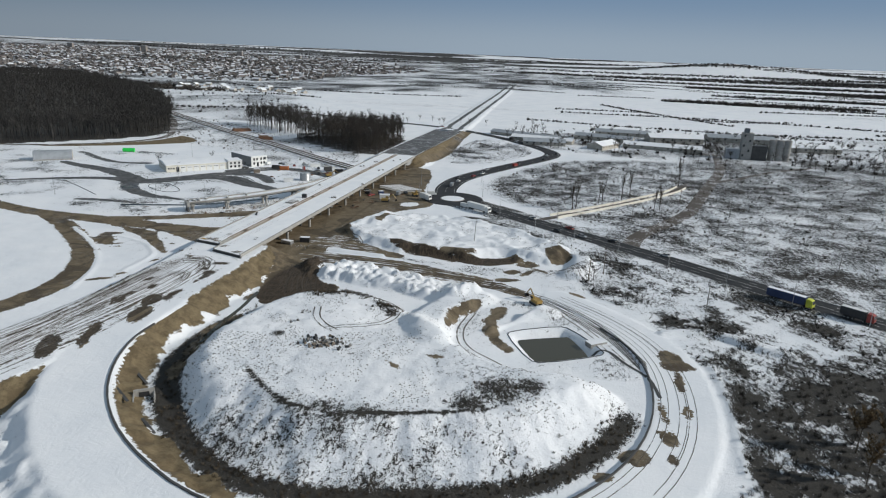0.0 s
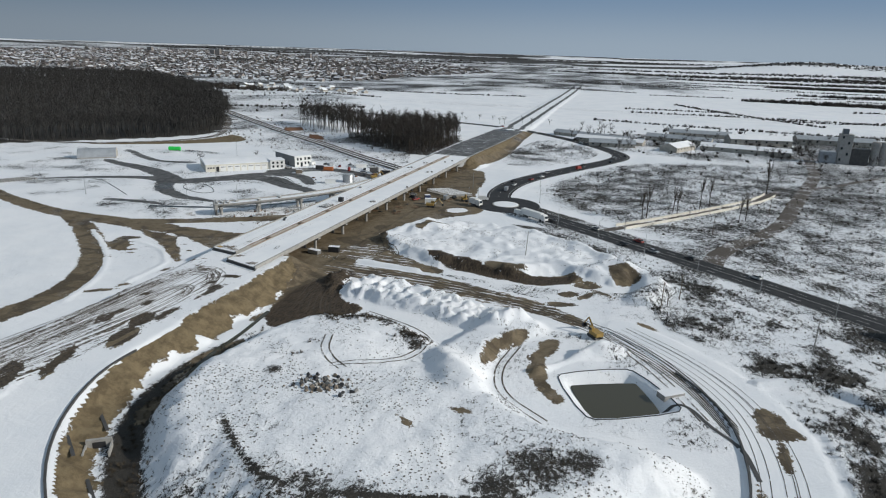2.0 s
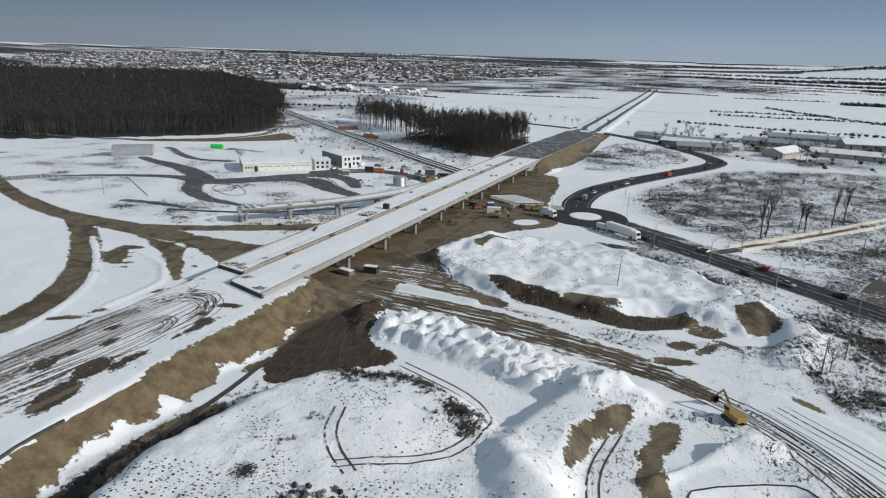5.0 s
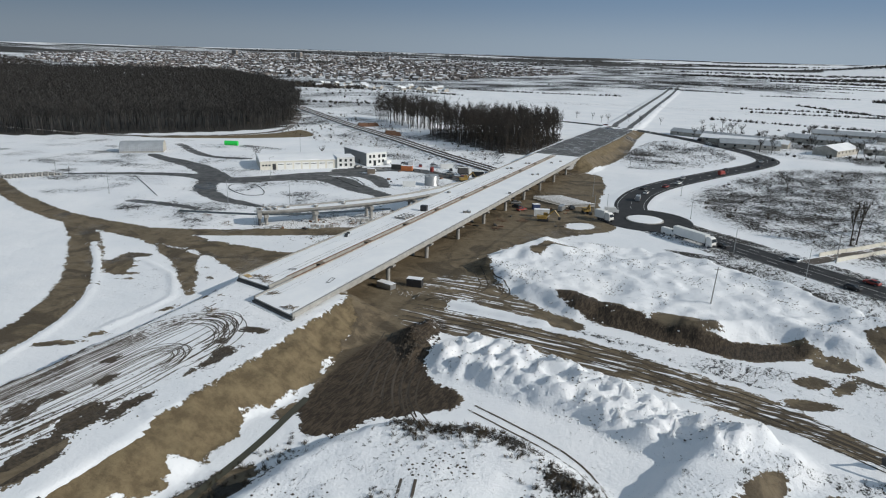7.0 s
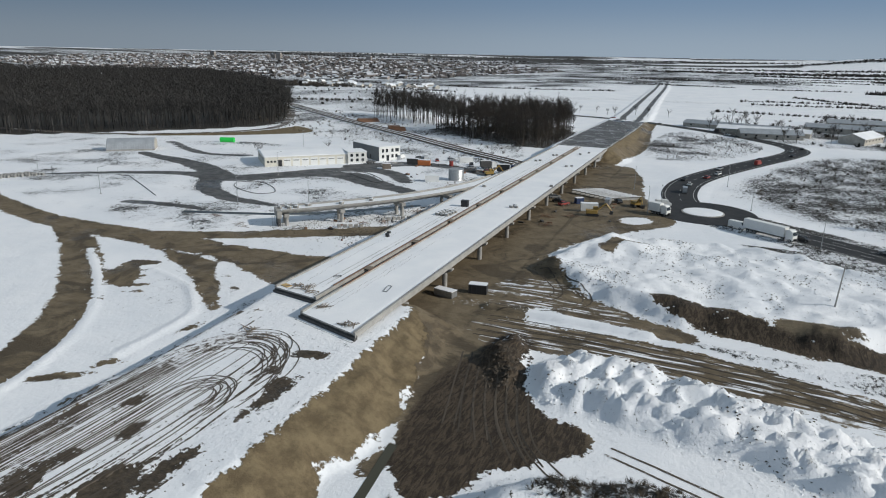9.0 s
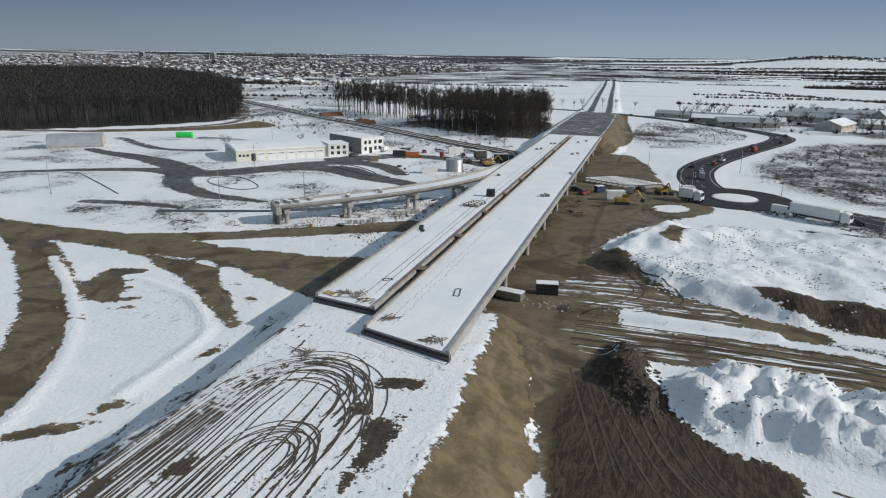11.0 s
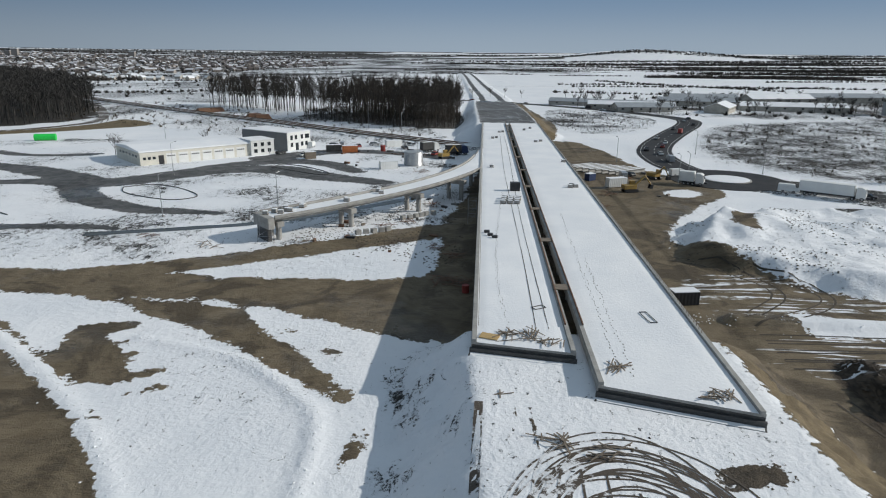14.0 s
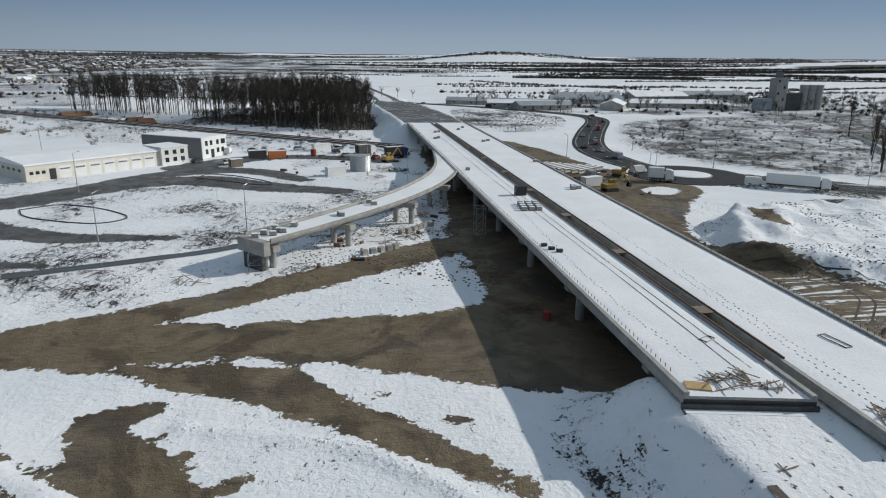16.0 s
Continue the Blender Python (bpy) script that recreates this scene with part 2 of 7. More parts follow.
M_SHED_WALL = plain("stained_plaster_wall", (0.42, 0.39, 0.34), 0.8, vary=0.3, scale=0.3)
M_ROOF = plain("red_brown_roof_tiles", (0.22, 0.10, 0.07), 0.8, vary=0.3, per_island=0.5)
M_WATER = Nodes("murky_brown_water").done((0.06, 0.055, 0.035), 0.06)
M_MEMBRANE = plain("black_pond_liner", (0.02, 0.02, 0.022), 0.35, vary=0.3)


# ---- plan helpers ----
def vnoise(x, y, seed=0):
    """Smooth value noise in 0..1 for arrays."""
    xi, yi = np.floor(x), np.floor(y)
    fx, fy = x - xi, y - yi
    fx, fy = fx * fx * (3 - 2 * fx), fy * fy * (3 - 2 * fy)

    def h(a, b):
        v = np.sin(a * 127.1 + b * 311.7 + seed * 74.7) * 43758.5453
        return v - np.floor(v)

    top = h(xi, yi) * (1 - fx) + h(xi + 1, yi) * fx
    low = h(xi, yi + 1) * (1 - fx) + h(xi + 1, yi + 1) * fx
    return top * (1 - fy) + low * fy


def fbm(x, y, size, octaves=4, seed=0):
    total, amp, norm = 0.0, 1.0, 0.0
    for k in range(octaves):
        total = total + amp * vnoise(x / size, y / size, seed + k)
        norm, amp, size = norm + amp, amp * 0.5, size * 0.47
    return total / norm


def smooth(points, closed=False, rounds=2):
    """Chaikin's corner cutting; works on tuples of any length."""
    p = np.array(points, float)
    for _ in range(rounds):
        q = np.roll(p, -1, 0) if closed else p[1:]
        a = p if closed else p[:-1]
        cut = np.stack([a * 0.75 + q * 0.25, a * 0.25 + q * 0.75], 1).reshape(-1, p.shape[1])
        p = cut if closed else np.vstack([p[:1], cut, p[-1:]])
    return p


def along(points, X, Y):
    """Distance to a polyline of (x, y, ...), and its further columns at the nearest place."""
    p = np.array(points, float)
    best = np.full(X.shape, 1e9)
    cols = np.zeros(X.shape + (p.shape[1] - 2,))
    for a, b in zip(p[:-1], p[1:]):
        d = b[:2] - a[:2]
        t = np.clip(((X - a[0]) * d[0] + (Y - a[1]) * d[1]) / (d @ d + 1e-9), 0, 1)
        dist = np.hypot(X - a[0] - t * d[0], Y - a[1] - t * d[1])
        near = dist < best
        best = np.where(near, dist, best)
        cols = np.where(near[..., None], a[2:] + t[..., None] * (b[2:] - a[2:]), cols)
    return best, cols


def inside(points, X, Y):
    """Signed distance to a closed outline: positive within."""
    p = np.array(points, float)
    q = np.roll(p, -1, 0)
    best = np.full(X.shape, 1e9)
    odd = np.zeros(X.shape, bool)
    for a, b in zip(p, q):
        d = b - a
        t = np.clip(((X - a[0]) * d[0] + (Y - a[1]) * d[1]) / (d @ d + 1e-9), 0, 1)
        best = np.minimum(best, np.hypot(X - a[0] - t * d[0], Y - a[1] - t * d[1]))
        if a[1] != b[1]:
            odd ^= ((a[1] > Y) != (b[1] > Y)) & (X < d[0] * (Y - a[1]) / d[1] + a[0])
    return np.where(odd, best, -best)


def ease(v):
    v = np.clip(v, 0, 1)
    return v * v * (3 - 2 * v)


# ---- the plan ----
# embanked roads: x, y, height, half width
HIGHWAY = smooth([(2, 3, 5.2, 15), (4, -30, 5.1, 15), (4, -60, 4.8, 15), (0, -85, 4.4, 14.5), (-8, -120, 3.8, 14), (-24, -170, 3.0, 14), (-70, -270, 2, 14), (-170, -420, 1.5, 14)])
RAMP = smooth([(13, -62, 4.6, 6.5), (12, -85, 4.3, 7.5), (18, -104, 3.8, 8), (30, -122, 3.4, 8), (48, -137, 3.0, 8), (74, -149, 2.5, 8), (106, -150, 1.9, 8),
               (138, -137, 1.3, 8), (158, -116, 0.9, 8), (169, -92, 0.6, 8), (172, -66, 0.4, 8), (168, -42, 0.25, 8), (155, -22, 0.2, 7), (136, -6, 0.15, 6)])
NORTH_HIGHWAY = smooth([(0, 243, 6.3, 15), (0, 270, 6.2, 15), (-1, 330, 5.0, 16), (-3, 420, 3.0, 16), (-6, 520, 1.6, 15), (-20, 760, 1.2, 14), (-40, 1180, 1.2, 14), (-70, 1600, 1.2, 14)])
RAIL_BANK = smooth([(-20, 203, 1.3, 6), (-66, 236, 1.3, 6), (-132, 290, 1.3, 6), (-205, 344, 1.3, 6), (-318, 437, 1.3, 6), (-560, 640, 1.3, 6)])
LOOP_MOUND = smooth([(43, -104), (34, -84), (36, -58), (42, -40), (52, -31), (68, -27), (84, -33), (98, -44), (113, -60), (125, -69), (142, -68), (158, -73),
                     (153, -92), (142, -109), (131, -119), (109, -126), (90, -131), (74, -129), (59, -120)], True)
SNOW_RIDGE = smooth([(43, -15), (41, -1), (50, 5), (62, 5), (83, -2), (101, -8), (112, -13), (106, -24), (92, -26), (75, -19), (58, -17)], True)
EAST_HILL = smooth([(27, 44), (26, 58), (32, 74), (42, 84), (58, 91), (78, 94), (104, 84), (130, 64), (142, 44), (136, 30), (118, 29), (107, 34), (96, 22), (83, 27), (69, 24), (54, 30), (42, 36)], True)
SPOIL_ARM = smooth([(108, -17, 2.6, 2), (100, -26, 3.0, 3), (96, -38, 3.4, 3), (97, -52, 3.0, 3), (102, -64, 1.8, 2)])
CRESCENT = smooth([(124, 42, 1.2, 1), (133, 48, 2.6, 1.5), (141, 44, 3.0, 1.5), (144, 32, 3.0, 1.5), (139, 20, 2.2, 1)])
SPOIL_HEAP = smooth([(112, -44), (120, -36), (127, -22), (140, -20), (136, -28), (124, -32), (118, -46)], True)
BLACK_SOIL = smooth([(34, -8), (32, 5), (37, 11), (41, 4), (44, -11), (40, -16)], True)


def rounded(corners, k=0.12):
    """An outline with slightly rounded corners."""
    p = np.array(corners, float)
    out = []
    for a, b, c in zip(np.roll(p, 1, 0), p, np.roll(p, -1, 0)):
        out += [b + (a - b) * k, b + (c - b) * k]
    return smooth(out, True, 1)


POND = rounded([(120, -42), (139, -31), (153, -49), (131, -62)])
BERMS = [smooth([(-58, 8, 0.3, 0.3), (-45, 4, 0.38, 0.2), (-39, 1, 0.38, 0.2), (-33, -5, 0.38, 0.2), (-28, -10, 0.38, 0.2), (-27, -30, 0.3, 0.3)]), smooth([(-86, 13, 0.3, 0.15), (-66, -1, 0.3, 0.15), (-47, -18, 0.3, 0.15), (-37, -34, 0.3, 0.15), (-31, -52, 0.3, 0.15)]),
         smooth([(20, 22, 0.9, 0.8), (40, 20, 1.0, 1.0), (60, 20, 0.8, 0.8)]), smooth([(181, -42, 0.35, 0.4), (183, -66, 0.35, 0.4), (180, -100, 0.35, 0.4)]), smooth([(168, -29, 1.0, 0.8), (178, -25, 1.5, 1.0), (187, -24, 1.5, 1.2), (196, -30, 1.8, 1.8), (206, -34, 1.2, 1.5)])]

# mud: outlines
MUD_AREAS = [
    smooth([(22, 2), (28, -25), (34, -44), (42, -44), (48, -30), (61, -22), (45, -15), (41, -4), (40, 10), (34, 18), (36, 28), (25, 40), (27, 60), (33, 82), (46, 98), (62, 118), (44, 150),
            (40, 190), (30, 235), (-12, 235), (-14, 120), (-22, 70), (-18, 40), (-26, 33), (-46, 34), (-68, 31), (-66, 25), (-47, 21), (-24, 12), (-4, 6)], True),
    smooth([(-82, 25), (-71, 23), (-60, 21.5), (-48, 19.5), (-44, 15), (-42, 11), (-37, 7), (-33, 2), (-28, -2), (-25, -6), (-28, -7), (-32, -3), (-38, 1), (-42, 6), (-47, 9), (-53, 13), (-58, 15), (-66, 19)], True),
    smooth([(-60, 14), (-60, 11), (-63, 8), (-59, 5), (-55, 0), (-52, -5), (-60, -5), (-68, 1), (-67, 5), (-69, 9), (-66, 12)], True),
    smooth([(58, 41), (75, 33), (92, 28), (104, 32), (118, 36), (116, 27), (104, 20), (90, 22), (72, 25), (58, 31)], True),
    smooth([(116, -20), (112, -28), (112, -39), (117, -50), (123, -58), (125, -55), (119, -46), (117, -36), (120, -25)], True),
    smooth([(109, -21), (104, -26), (101, -34), (101, -48), (104, -46), (105, -35), (111, -24)], True),
    smooth([(168, -40), (174, -44), (176, -54), (170, -56), (165, -48)], True),
    smooth([(43, 62), (42, 72), (48, 77), (56, 76), (52, 71), (47, 70), (47, 63)], True),
    smooth([(132, 30), (140, 38), (134, 46), (126, 40)], True),
]
MUD_ROADS = [  # x, y, half width
    smooth([(-250, 78, 3), (-190, 48, 4), (-137, 32, 4.5), (-110, 29, 5), (-86, 29, 6), (-60, 28, 6)]),
    smooth([(-86, 30, 4), (-71, 36, 4), (-57, 44, 4), (-41, 54, 4.5), (-20, 69, 5), (4, 92, 5)]),
    smooth([(-112, 26, 4), (-97, 18, 4.5), (-71, -1, 5), (-54, -17, 5), (-43, -34, 5), (-37, -50, 5), (-40, -80, 5), (-60, -120, 5)]),
    smooth([(26, 9, 5), (45, 10, 6.5), (68, 10, 6.5), (90, 5, 6), (108, 1, 5), (122, -6, 3)]),
    smooth([(24, 62, 5), (32, 36, 8), (50, 26, 5), (66, 22, 3)]),
    smooth([(20, 250, 4), (26, 300, 4), (20, 380, 4), (14, 440, 4)]),
]
# bare spots in the snow: x, y, radii, turn
SPOTS = [(-13, -32, 2.0, 1.2, 40), (-18, -43, 4, 1.3, 45), (11, -24, 3.2, 1.6, 10), (12, -35, 1.6, 2.6, 0), (8, -31, 1.5, 1.2, 0), (-26, -33, 2.2, 1.2, 40), (-29, -40, 4, 1.3, 40), (-39, -33, 1.2, 0.7, 0), (-1, -65, 2, 4, 10), (9, -62, 2.6, 6, 10), (12, -57, 1.6, 5, 0),
         (13, -38, 1.2, 6, -5), (2, -52, 1.2, 2, 0), (12, -72, 3, 7, 15), (8, -88, 2, 8, 20), (3, -98, 3, 7, 30), (-1, -59, 1.4, 2, 0), (-4, -47, 1, 2.4, 0), (-9, -52, 1.2, 3, 0),
         (172, -50, 5, 2.4, -20), (171, -62, 1.4, 6, 0), (165, -80, 1.0, 5, 5), (165, -91, 2.2, 3.4, 20), (171, -78, 1.4, 3, 0), (157, -101, 3.4, 3.6, 40), (165, -100, 1, 2, 0), (150, -110, 2, 2, 0),
         (121, 28, 5, 3.5, 20), (116, 17, 4, 2.4, 30), (115, 7, 5, 2, 20), (122, 18, 5, 1.4, 60), (127, 22, 5, 1.2, -30), (142, -1, 3.5, 1.3, -30), (97, -87, 2.4, 0.9, -40), (106, -78, 2, 1, 0), (35, -57, 3.4, 2, 60), (33, -66, 6, 2.4, 80),
         (31, -38, 5, 1.6, 80), (-60, 6, 3.4, 0.9, 30), (-56, 3, 3.0, 0.8, 30), (-57, 0, 2.6, 0.6, 30), (-52, -2, 2, 0.6, 35), (-50, -6, 1.6, 0.6, 30), (-31, 6, 1.2, 0.8, 0), (-38, 12, 1.0, 0.7, 0), (-24, -15, 2.4, 0.8, 80), (35, -79, 6, 2, 100), (38, -92, 6, 2.4, 110), (90, 31, 8, 3, 0), (112, 31, 7, 3.4, 10)]
# paved lot west of the bridge, with a drive
LOT_ROWS = [smooth([(-215, 150, 3), (-202, 145, 4), (-166, 136, 6), (-141, 122, 6), (-122, 109, 6), (-105, 130, 4), (-86, 146, 8), (-62, 130, 6), (-42, 122, 4)]),
            smooth([(-200, 84, 2), (-161, 112, 4), (-132, 113, 5), (-119, 92, 5), (-97, 80, 4), (-76, 79, 2)]),
            smooth([(-126, 116, 3), (-114, 128, 3.5), (-92, 158, 6), (-70, 160, 5), (-53, 140, 3)]), smooth([(-92, 165, 7), (-74, 185, 7), (-55, 188, 5), (-28, 176, 5)]),
            smooth([(-125, 60, 2.5), (-105, 64, 2.5), (-92, 62, 1.5)]), smooth([(-235, 190, 3), (-185, 160, 3), (-160, 168, 3)])]
ROAD = smooth([(-260, 560, 5), (-90, 516, 5.5), (-12, 494, 5.5), (46, 446, 6), (94, 388, 6.5), (115, 350, 7), (110, 320, 7), (82, 262, 7), (58, 205, 7), (55, 168, 7), (60, 146, 6.5)])
ROAD_EAST = smooth([(72, 132, 6), (92, 119, 6.7), (127, 93, 6.8), (172, 61, 6.8), (212, 28, 6.8), (247, 2, 6.8), (330, -62, 6.8), (520, -200, 6.8)])
SIDE_ROAD = smooth([(164, 68, 4.5), (168, 88, 4), (178, 108, 4), (191, 130, 4), (203, 155, 4), (216, 205, 4), (232, 262, 4), (249, 320, 4), (262, 420, 4)])
FARM_TRACK = smooth([(233, 262, 2), (257, 288, 2), (289, 333, 2), (340, 380, 2)])
LANE = smooth([(116, 101, 2.5), (128, 117, 2.2), (149, 142, 2.2), (197, 206, 2.2), (214, 250, 2.2)])
FRONTAGE = smooth([(-430, 180, 3), (-300, 190, 3), (-240, 236, 3), (-226, 282, 3), (-250, 330, 3), (-312, 420, 3)])


SOUTH = smooth([(142, 2), (156, -6), (168, -26), (178, -44), (182, -66), (182, -92), (174, -118), (150, -150), (230, -260), (420, -200), (330, -72), (247, -12), (200, 24), (160, 50), (138, 50)], True)


def height(X, Y):
    X, Y = np.asarray(X, float), np.asarray(Y, float)
    z = (fbm(X, Y, 60, 3, 5) - 0.5) * 0.7 + (fbm(X, Y, 7, 3, 9) - 0.5) * 0.3
    rough = fbm(X, Y, 5.0, 4, 3) - 0.5
    crumb = fbm(X, Y, 2.3, 3, 131) - 0.5
    far = np.hypot(X, Y - 200)
    z = z + 42 * np.exp(-((X - 790) / 420) ** 2 - ((Y - 3340) / 260) ** 2) * (0.7 + 0.6 * fbm(X, Y, 300, 3, 90))
    z = z + ease((far - 1800) / 3000) * 58 + np.where(far > 900, (fbm(X, Y, 400, 3, 2) - 0.5) * 6, 0) * ease((far - 900) / 900)
    # mounds
    d = inside(LOOP_MOUND, X, Y)
    w = 10 + 9 * ease((-70 - Y) / 40) * ease((X - 50) / 20)
    lip = 5.6 + 1.6 * ease((-60 - Y) / 30) + rough * 0.8 + crumb * 0.4
    dip = 1.8 * np.exp(-((X - 88) ** 2 + (Y + 52) ** 2) / 150)
    z = z + ease(d / w + rough * 0.25) * (lip - dip) * (d > -4)
    d = inside(SNOW_RIDGE, X, Y)
    lump = 1 - np.abs(fbm(X, Y, 3.6, 3, 21) * 2 - 1) + crumb * 0.3
    z = z + ease(d / 5.0 + rough * 0.5) * (0.6 + 3.2 * np.maximum(lump, 0) ** 1.5) * (d > -3)
    d = inside(EAST_HILL, X, Y)
    crest = 2.6 + 0.8 * np.exp(-((d - 6) / 3.5) ** 2) + (fbm(X, Y, 7, 4, 33) - 0.5) * 2.6 + crumb * 0.4 + 2.2 * np.exp(-((X - 47) ** 2 + (Y - 70) ** 2) / 110)
    z = z + ease(d / 7.5 + rough * 0.7) * crest * (d > -4)
    for line in BERMS:
        dist, c = along(line, X, Y)
        z = z + ease(1 - (dist - c[..., 1]) / 1.3 + rough * 0.5 + crumb * 0.5) * c[..., 0] * (dist < 6)
    for line in (SPOIL_ARM, CRESCENT):
        dist, c = along(line, X, Y)
        z = z + ease(1 - (dist - c[..., 1]) / 6 + rough * 0.4) * c[..., 0] * (dist < 14)
    d = inside(SPOIL_HEAP, X, Y)
    z = z + ease(d / 4.0 + rough * 0.4) * 4.2 * (d > -2)
    d = inside(BLACK_SOIL, X, Y)
    z = z + ease(d / 4.5 + rough * 0.9) * (1.2 + 4.6 * (fbm(X, Y, 2.6, 3, 77) - 0.25)) * (d > -3)
    d = inside(POND, X, Y)
    z = z * (1 - ease((d + 5) / 5)) - ease(d / 4.5) * 2.6
    # embankments
    for line, slope in ((HIGHWAY, 0.62), (NORTH_HIGHWAY, 0.6), (RAIL_BANK, 0.6), (RAMP, 0.55)):
        dist, c = along(line, X, Y)
        edge = np.maximum(0, dist - c[..., 1] + rough * 0.5)
        bank = c[..., 0] - edge * slope
        gully = ((fbm(X, Y, 4.5, 4, 71) - 0.5) * 2.8 + (fbm(X, Y * 1.8, 3.0, 2, 72) - 0.5) * 1.3) * ease(edge / 3)
        z = np.where(edge == 0, c[..., 0] + rough * 0.12, np.maximum(z, bank + gully * (bank + 1 > z) + rough * 0.4 * (bank > z)))
    # the mouths under the bridge stay open
    below = ease((Y - 2 - 0.0 * X) / 9) * ease((244 - Y) / 10) * (np.abs(X - 1) < 60)
    z = z * (1 - below) + np.minimum(z, np.where(np.abs(X - 1) < 24, -0.3, z)) * below
    # roads lie even
    for line in (ROAD, ROAD_EAST):
        dist, c = along(line, X, Y)
        k = ease((c[..., 0] + 5 - dist) / 4)
        z = z * (1 - k) + 0.1 * k
    k = ease((26 - np.hypot(X - 66, Y - 138)) / 6)
    z = z * (1 - k) + 0.1 * k
    return z


def cover(X, Y):
    """What lies on the ground: signed distances in metres, positive within."""
    mud = np.full(X.shape, -9.0)
    for area in MUD_AREAS:
        mud = np.maximum(mud, inside(area, X, Y))
    mud = mud + (fbm(X, Y, 6, 4, 88) - 0.5) * 3.6
    for line in MUD_ROADS:
        dist, c = along(line, X, Y)
        mud = np.maximum(mud, c[..., 0] - dist)
    mud = np.where(inside(SNOW_RIDGE, X, Y) > 1, -9, mud)
    mud = np.minimum(mud, (np.hypot((X - 45.5) * 0.8 + (Y - 115) * 0.35, (Y - 115) * 0.9 - (X - 45.5) * 0.5) - 5.0))
    for x, y, rx, ry, turn in SPOTS:
        ca, sa = math.cos(radians(turn)), math.sin(radians(turn))
        u, v = (X - x) * ca + (Y - y) * sa, (Y - y) * ca - (X - x) * sa
        mud = np.maximum(mud, (1 - np.hypot(u / rx, v / ry)) * min(rx, ry) * 1.2)
    for line in BERMS[:2]:  # ploughed snow parts the tracks
        mud = np.minimum(mud, along(line, X, Y)[0] * 1.5 - 1.7)
    dark = np.maximum(inside(BLACK_SOIL, X, Y) + 1, inside(smooth([(28, -20), (33, -46), (42, -46), (61, -22), (44, -14), (42, -2), (36, 2), (30, -4)], True), X, Y))
    dark = np.maximum(dark, inside(MUD_AREAS[3], X, Y) - 0.5)
    # brown banks of the embankments
    bank = np.full(X.shape, -9.0)
    ragged = (fbm(X, Y, 5.5, 4, 91) - 0.5) * 8
    dist, c = along(HIGHWAY, X, Y)
    bank = np.maximum(bank, np.where((X > 5) & (Y < 3), np.minimum(dist - c[..., 1], 8.0 + ragged - (dist - c[..., 1])), -9))
    dist2, c2 = along(RAMP, X, Y)
    edge = dist2 - c2[..., 1]
    inner = inside(RAMP[:, :2], X, Y) > 0
    bank = np.maximum(bank, np.where(inner & (X < 80), np.minimum(edge - 1.2, 7.2 + ragged - edge), -9))
    bank = np.where(edge < 0.6, -9, bank)
    dist, c = along(NORTH_HIGHWAY, X, Y)
    bank = np.maximum(bank, np.where((X > 0) & (Y < 470), np.minimum(dist - c[..., 1] + 1, 8 - (dist - c[..., 1])), -9))
    bank = np.maximum(bank, inside(smooth([(-300, 196), (-236, 240), (-222, 290), (-238, 310), (-210, 300), (-180, 270), (-214, 236), (-270, 196)], True), X, Y) - 3)
    pave = np.full(X.shape, -9.0)
    for line in LOT_ROWS:
        dist, c = along(line, X, Y)
        pave = np.maximum(pave, c[..., 0] - dist)
    dist, c = along(NORTH_HIGHWAY, X, Y)
    strip = np.where(Y > 244, np.minimum(c[..., 1] - 1 - dist, 1.0) - 0.2, -9)
    lanes = 2.6 - np.abs(np.abs(dist) - 7.5)
    strip = np.where((Y > 460), np.minimum(lanes, 2.0), strip)
    pave = np.maximum(pave, strip)
    # thin snow with dead grass
    scrub = 0.365 + 0.16 * (fbm(X, Y, 45, 5, 44) - 0.5)
    east = inside(smooth([(70, 165), (120, 125), (180, 75), (300, -20), (520, -200), (900, -100), (700, 330), (300, 370), (130, 340), (85, 240)], True), X, Y)
    scrub = np.maximum(scrub, 0.32 + ease((east + 12) / 24) * (0.192 + 0.15 * (fbm(X, Y, 26, 5, 12) - 0.48) + 0.18 * (fbm(X, Y, 7, 3, 28) - 0.5)))
    verge, c = along(ROAD_EAST, X, Y)
    scrub = np.maximum(scrub, np.where(verge < 24, 0.49 + 0.3 * (fbm(X, Y, 12, 4, 14) - 0.5), 0) * ((Y < 100) | (verge < 13)))
    south = np.minimum(inside(SOUTH, X, Y), along(RAMP, X, Y)[0] - 9.0)
    thick = 0.11 + 0.09 * ease((-14 - Y) / 34)
    scrub = np.where(south > 0, np.maximum(scrub, 0.36 + ease((south + 10 * (fbm(X, Y, 10, 3, 16) - 0.3)) / 5) * (thick + 0.34 * (fbm(X, Y, 16, 4, 15) - 0.5) + 0.3 * (fbm(X, Y, 5, 3, 27) - 0.5))), scrub)
    d = inside(LOOP_MOUND, X, Y)
    foot = np.exp(-((d + 1) / 4.0) ** 2) * 0.30 * (inside(RAMP[:, :2], X, Y) > 6) * np.maximum(ease((64 - X) / 10) * ease((-40 - Y) / 14), ease((-74 - Y) / 14))
    side = ease((62 - X) / 14)
    scrub = np.maximum(scrub, 0.30 + foot * (1.15 + 0.35 * side))
    scrub = np.where(d > 0, np.maximum(scrub, 0.415 + 0.1 * (fbm(X, Y, 14, 4, 17) - 0.5)), scrub)
    front = ease((-98 - Y) / 14) * (d > 0)
    scrub = np.maximum(scrub, 0.33 + front * (0.155 + 0.36 * (fbm(X, Y, 11, 4, 18) - 0.5)))
    lipline = np.exp(-((d - 18) / 0.9) ** 2) * ease((-92 - Y) / 10)
    scrub = np.maximum(scrub, 0.32 + 0.31 * lipline * (0.5 + fbm(X, Y, 9, 3, 19)))
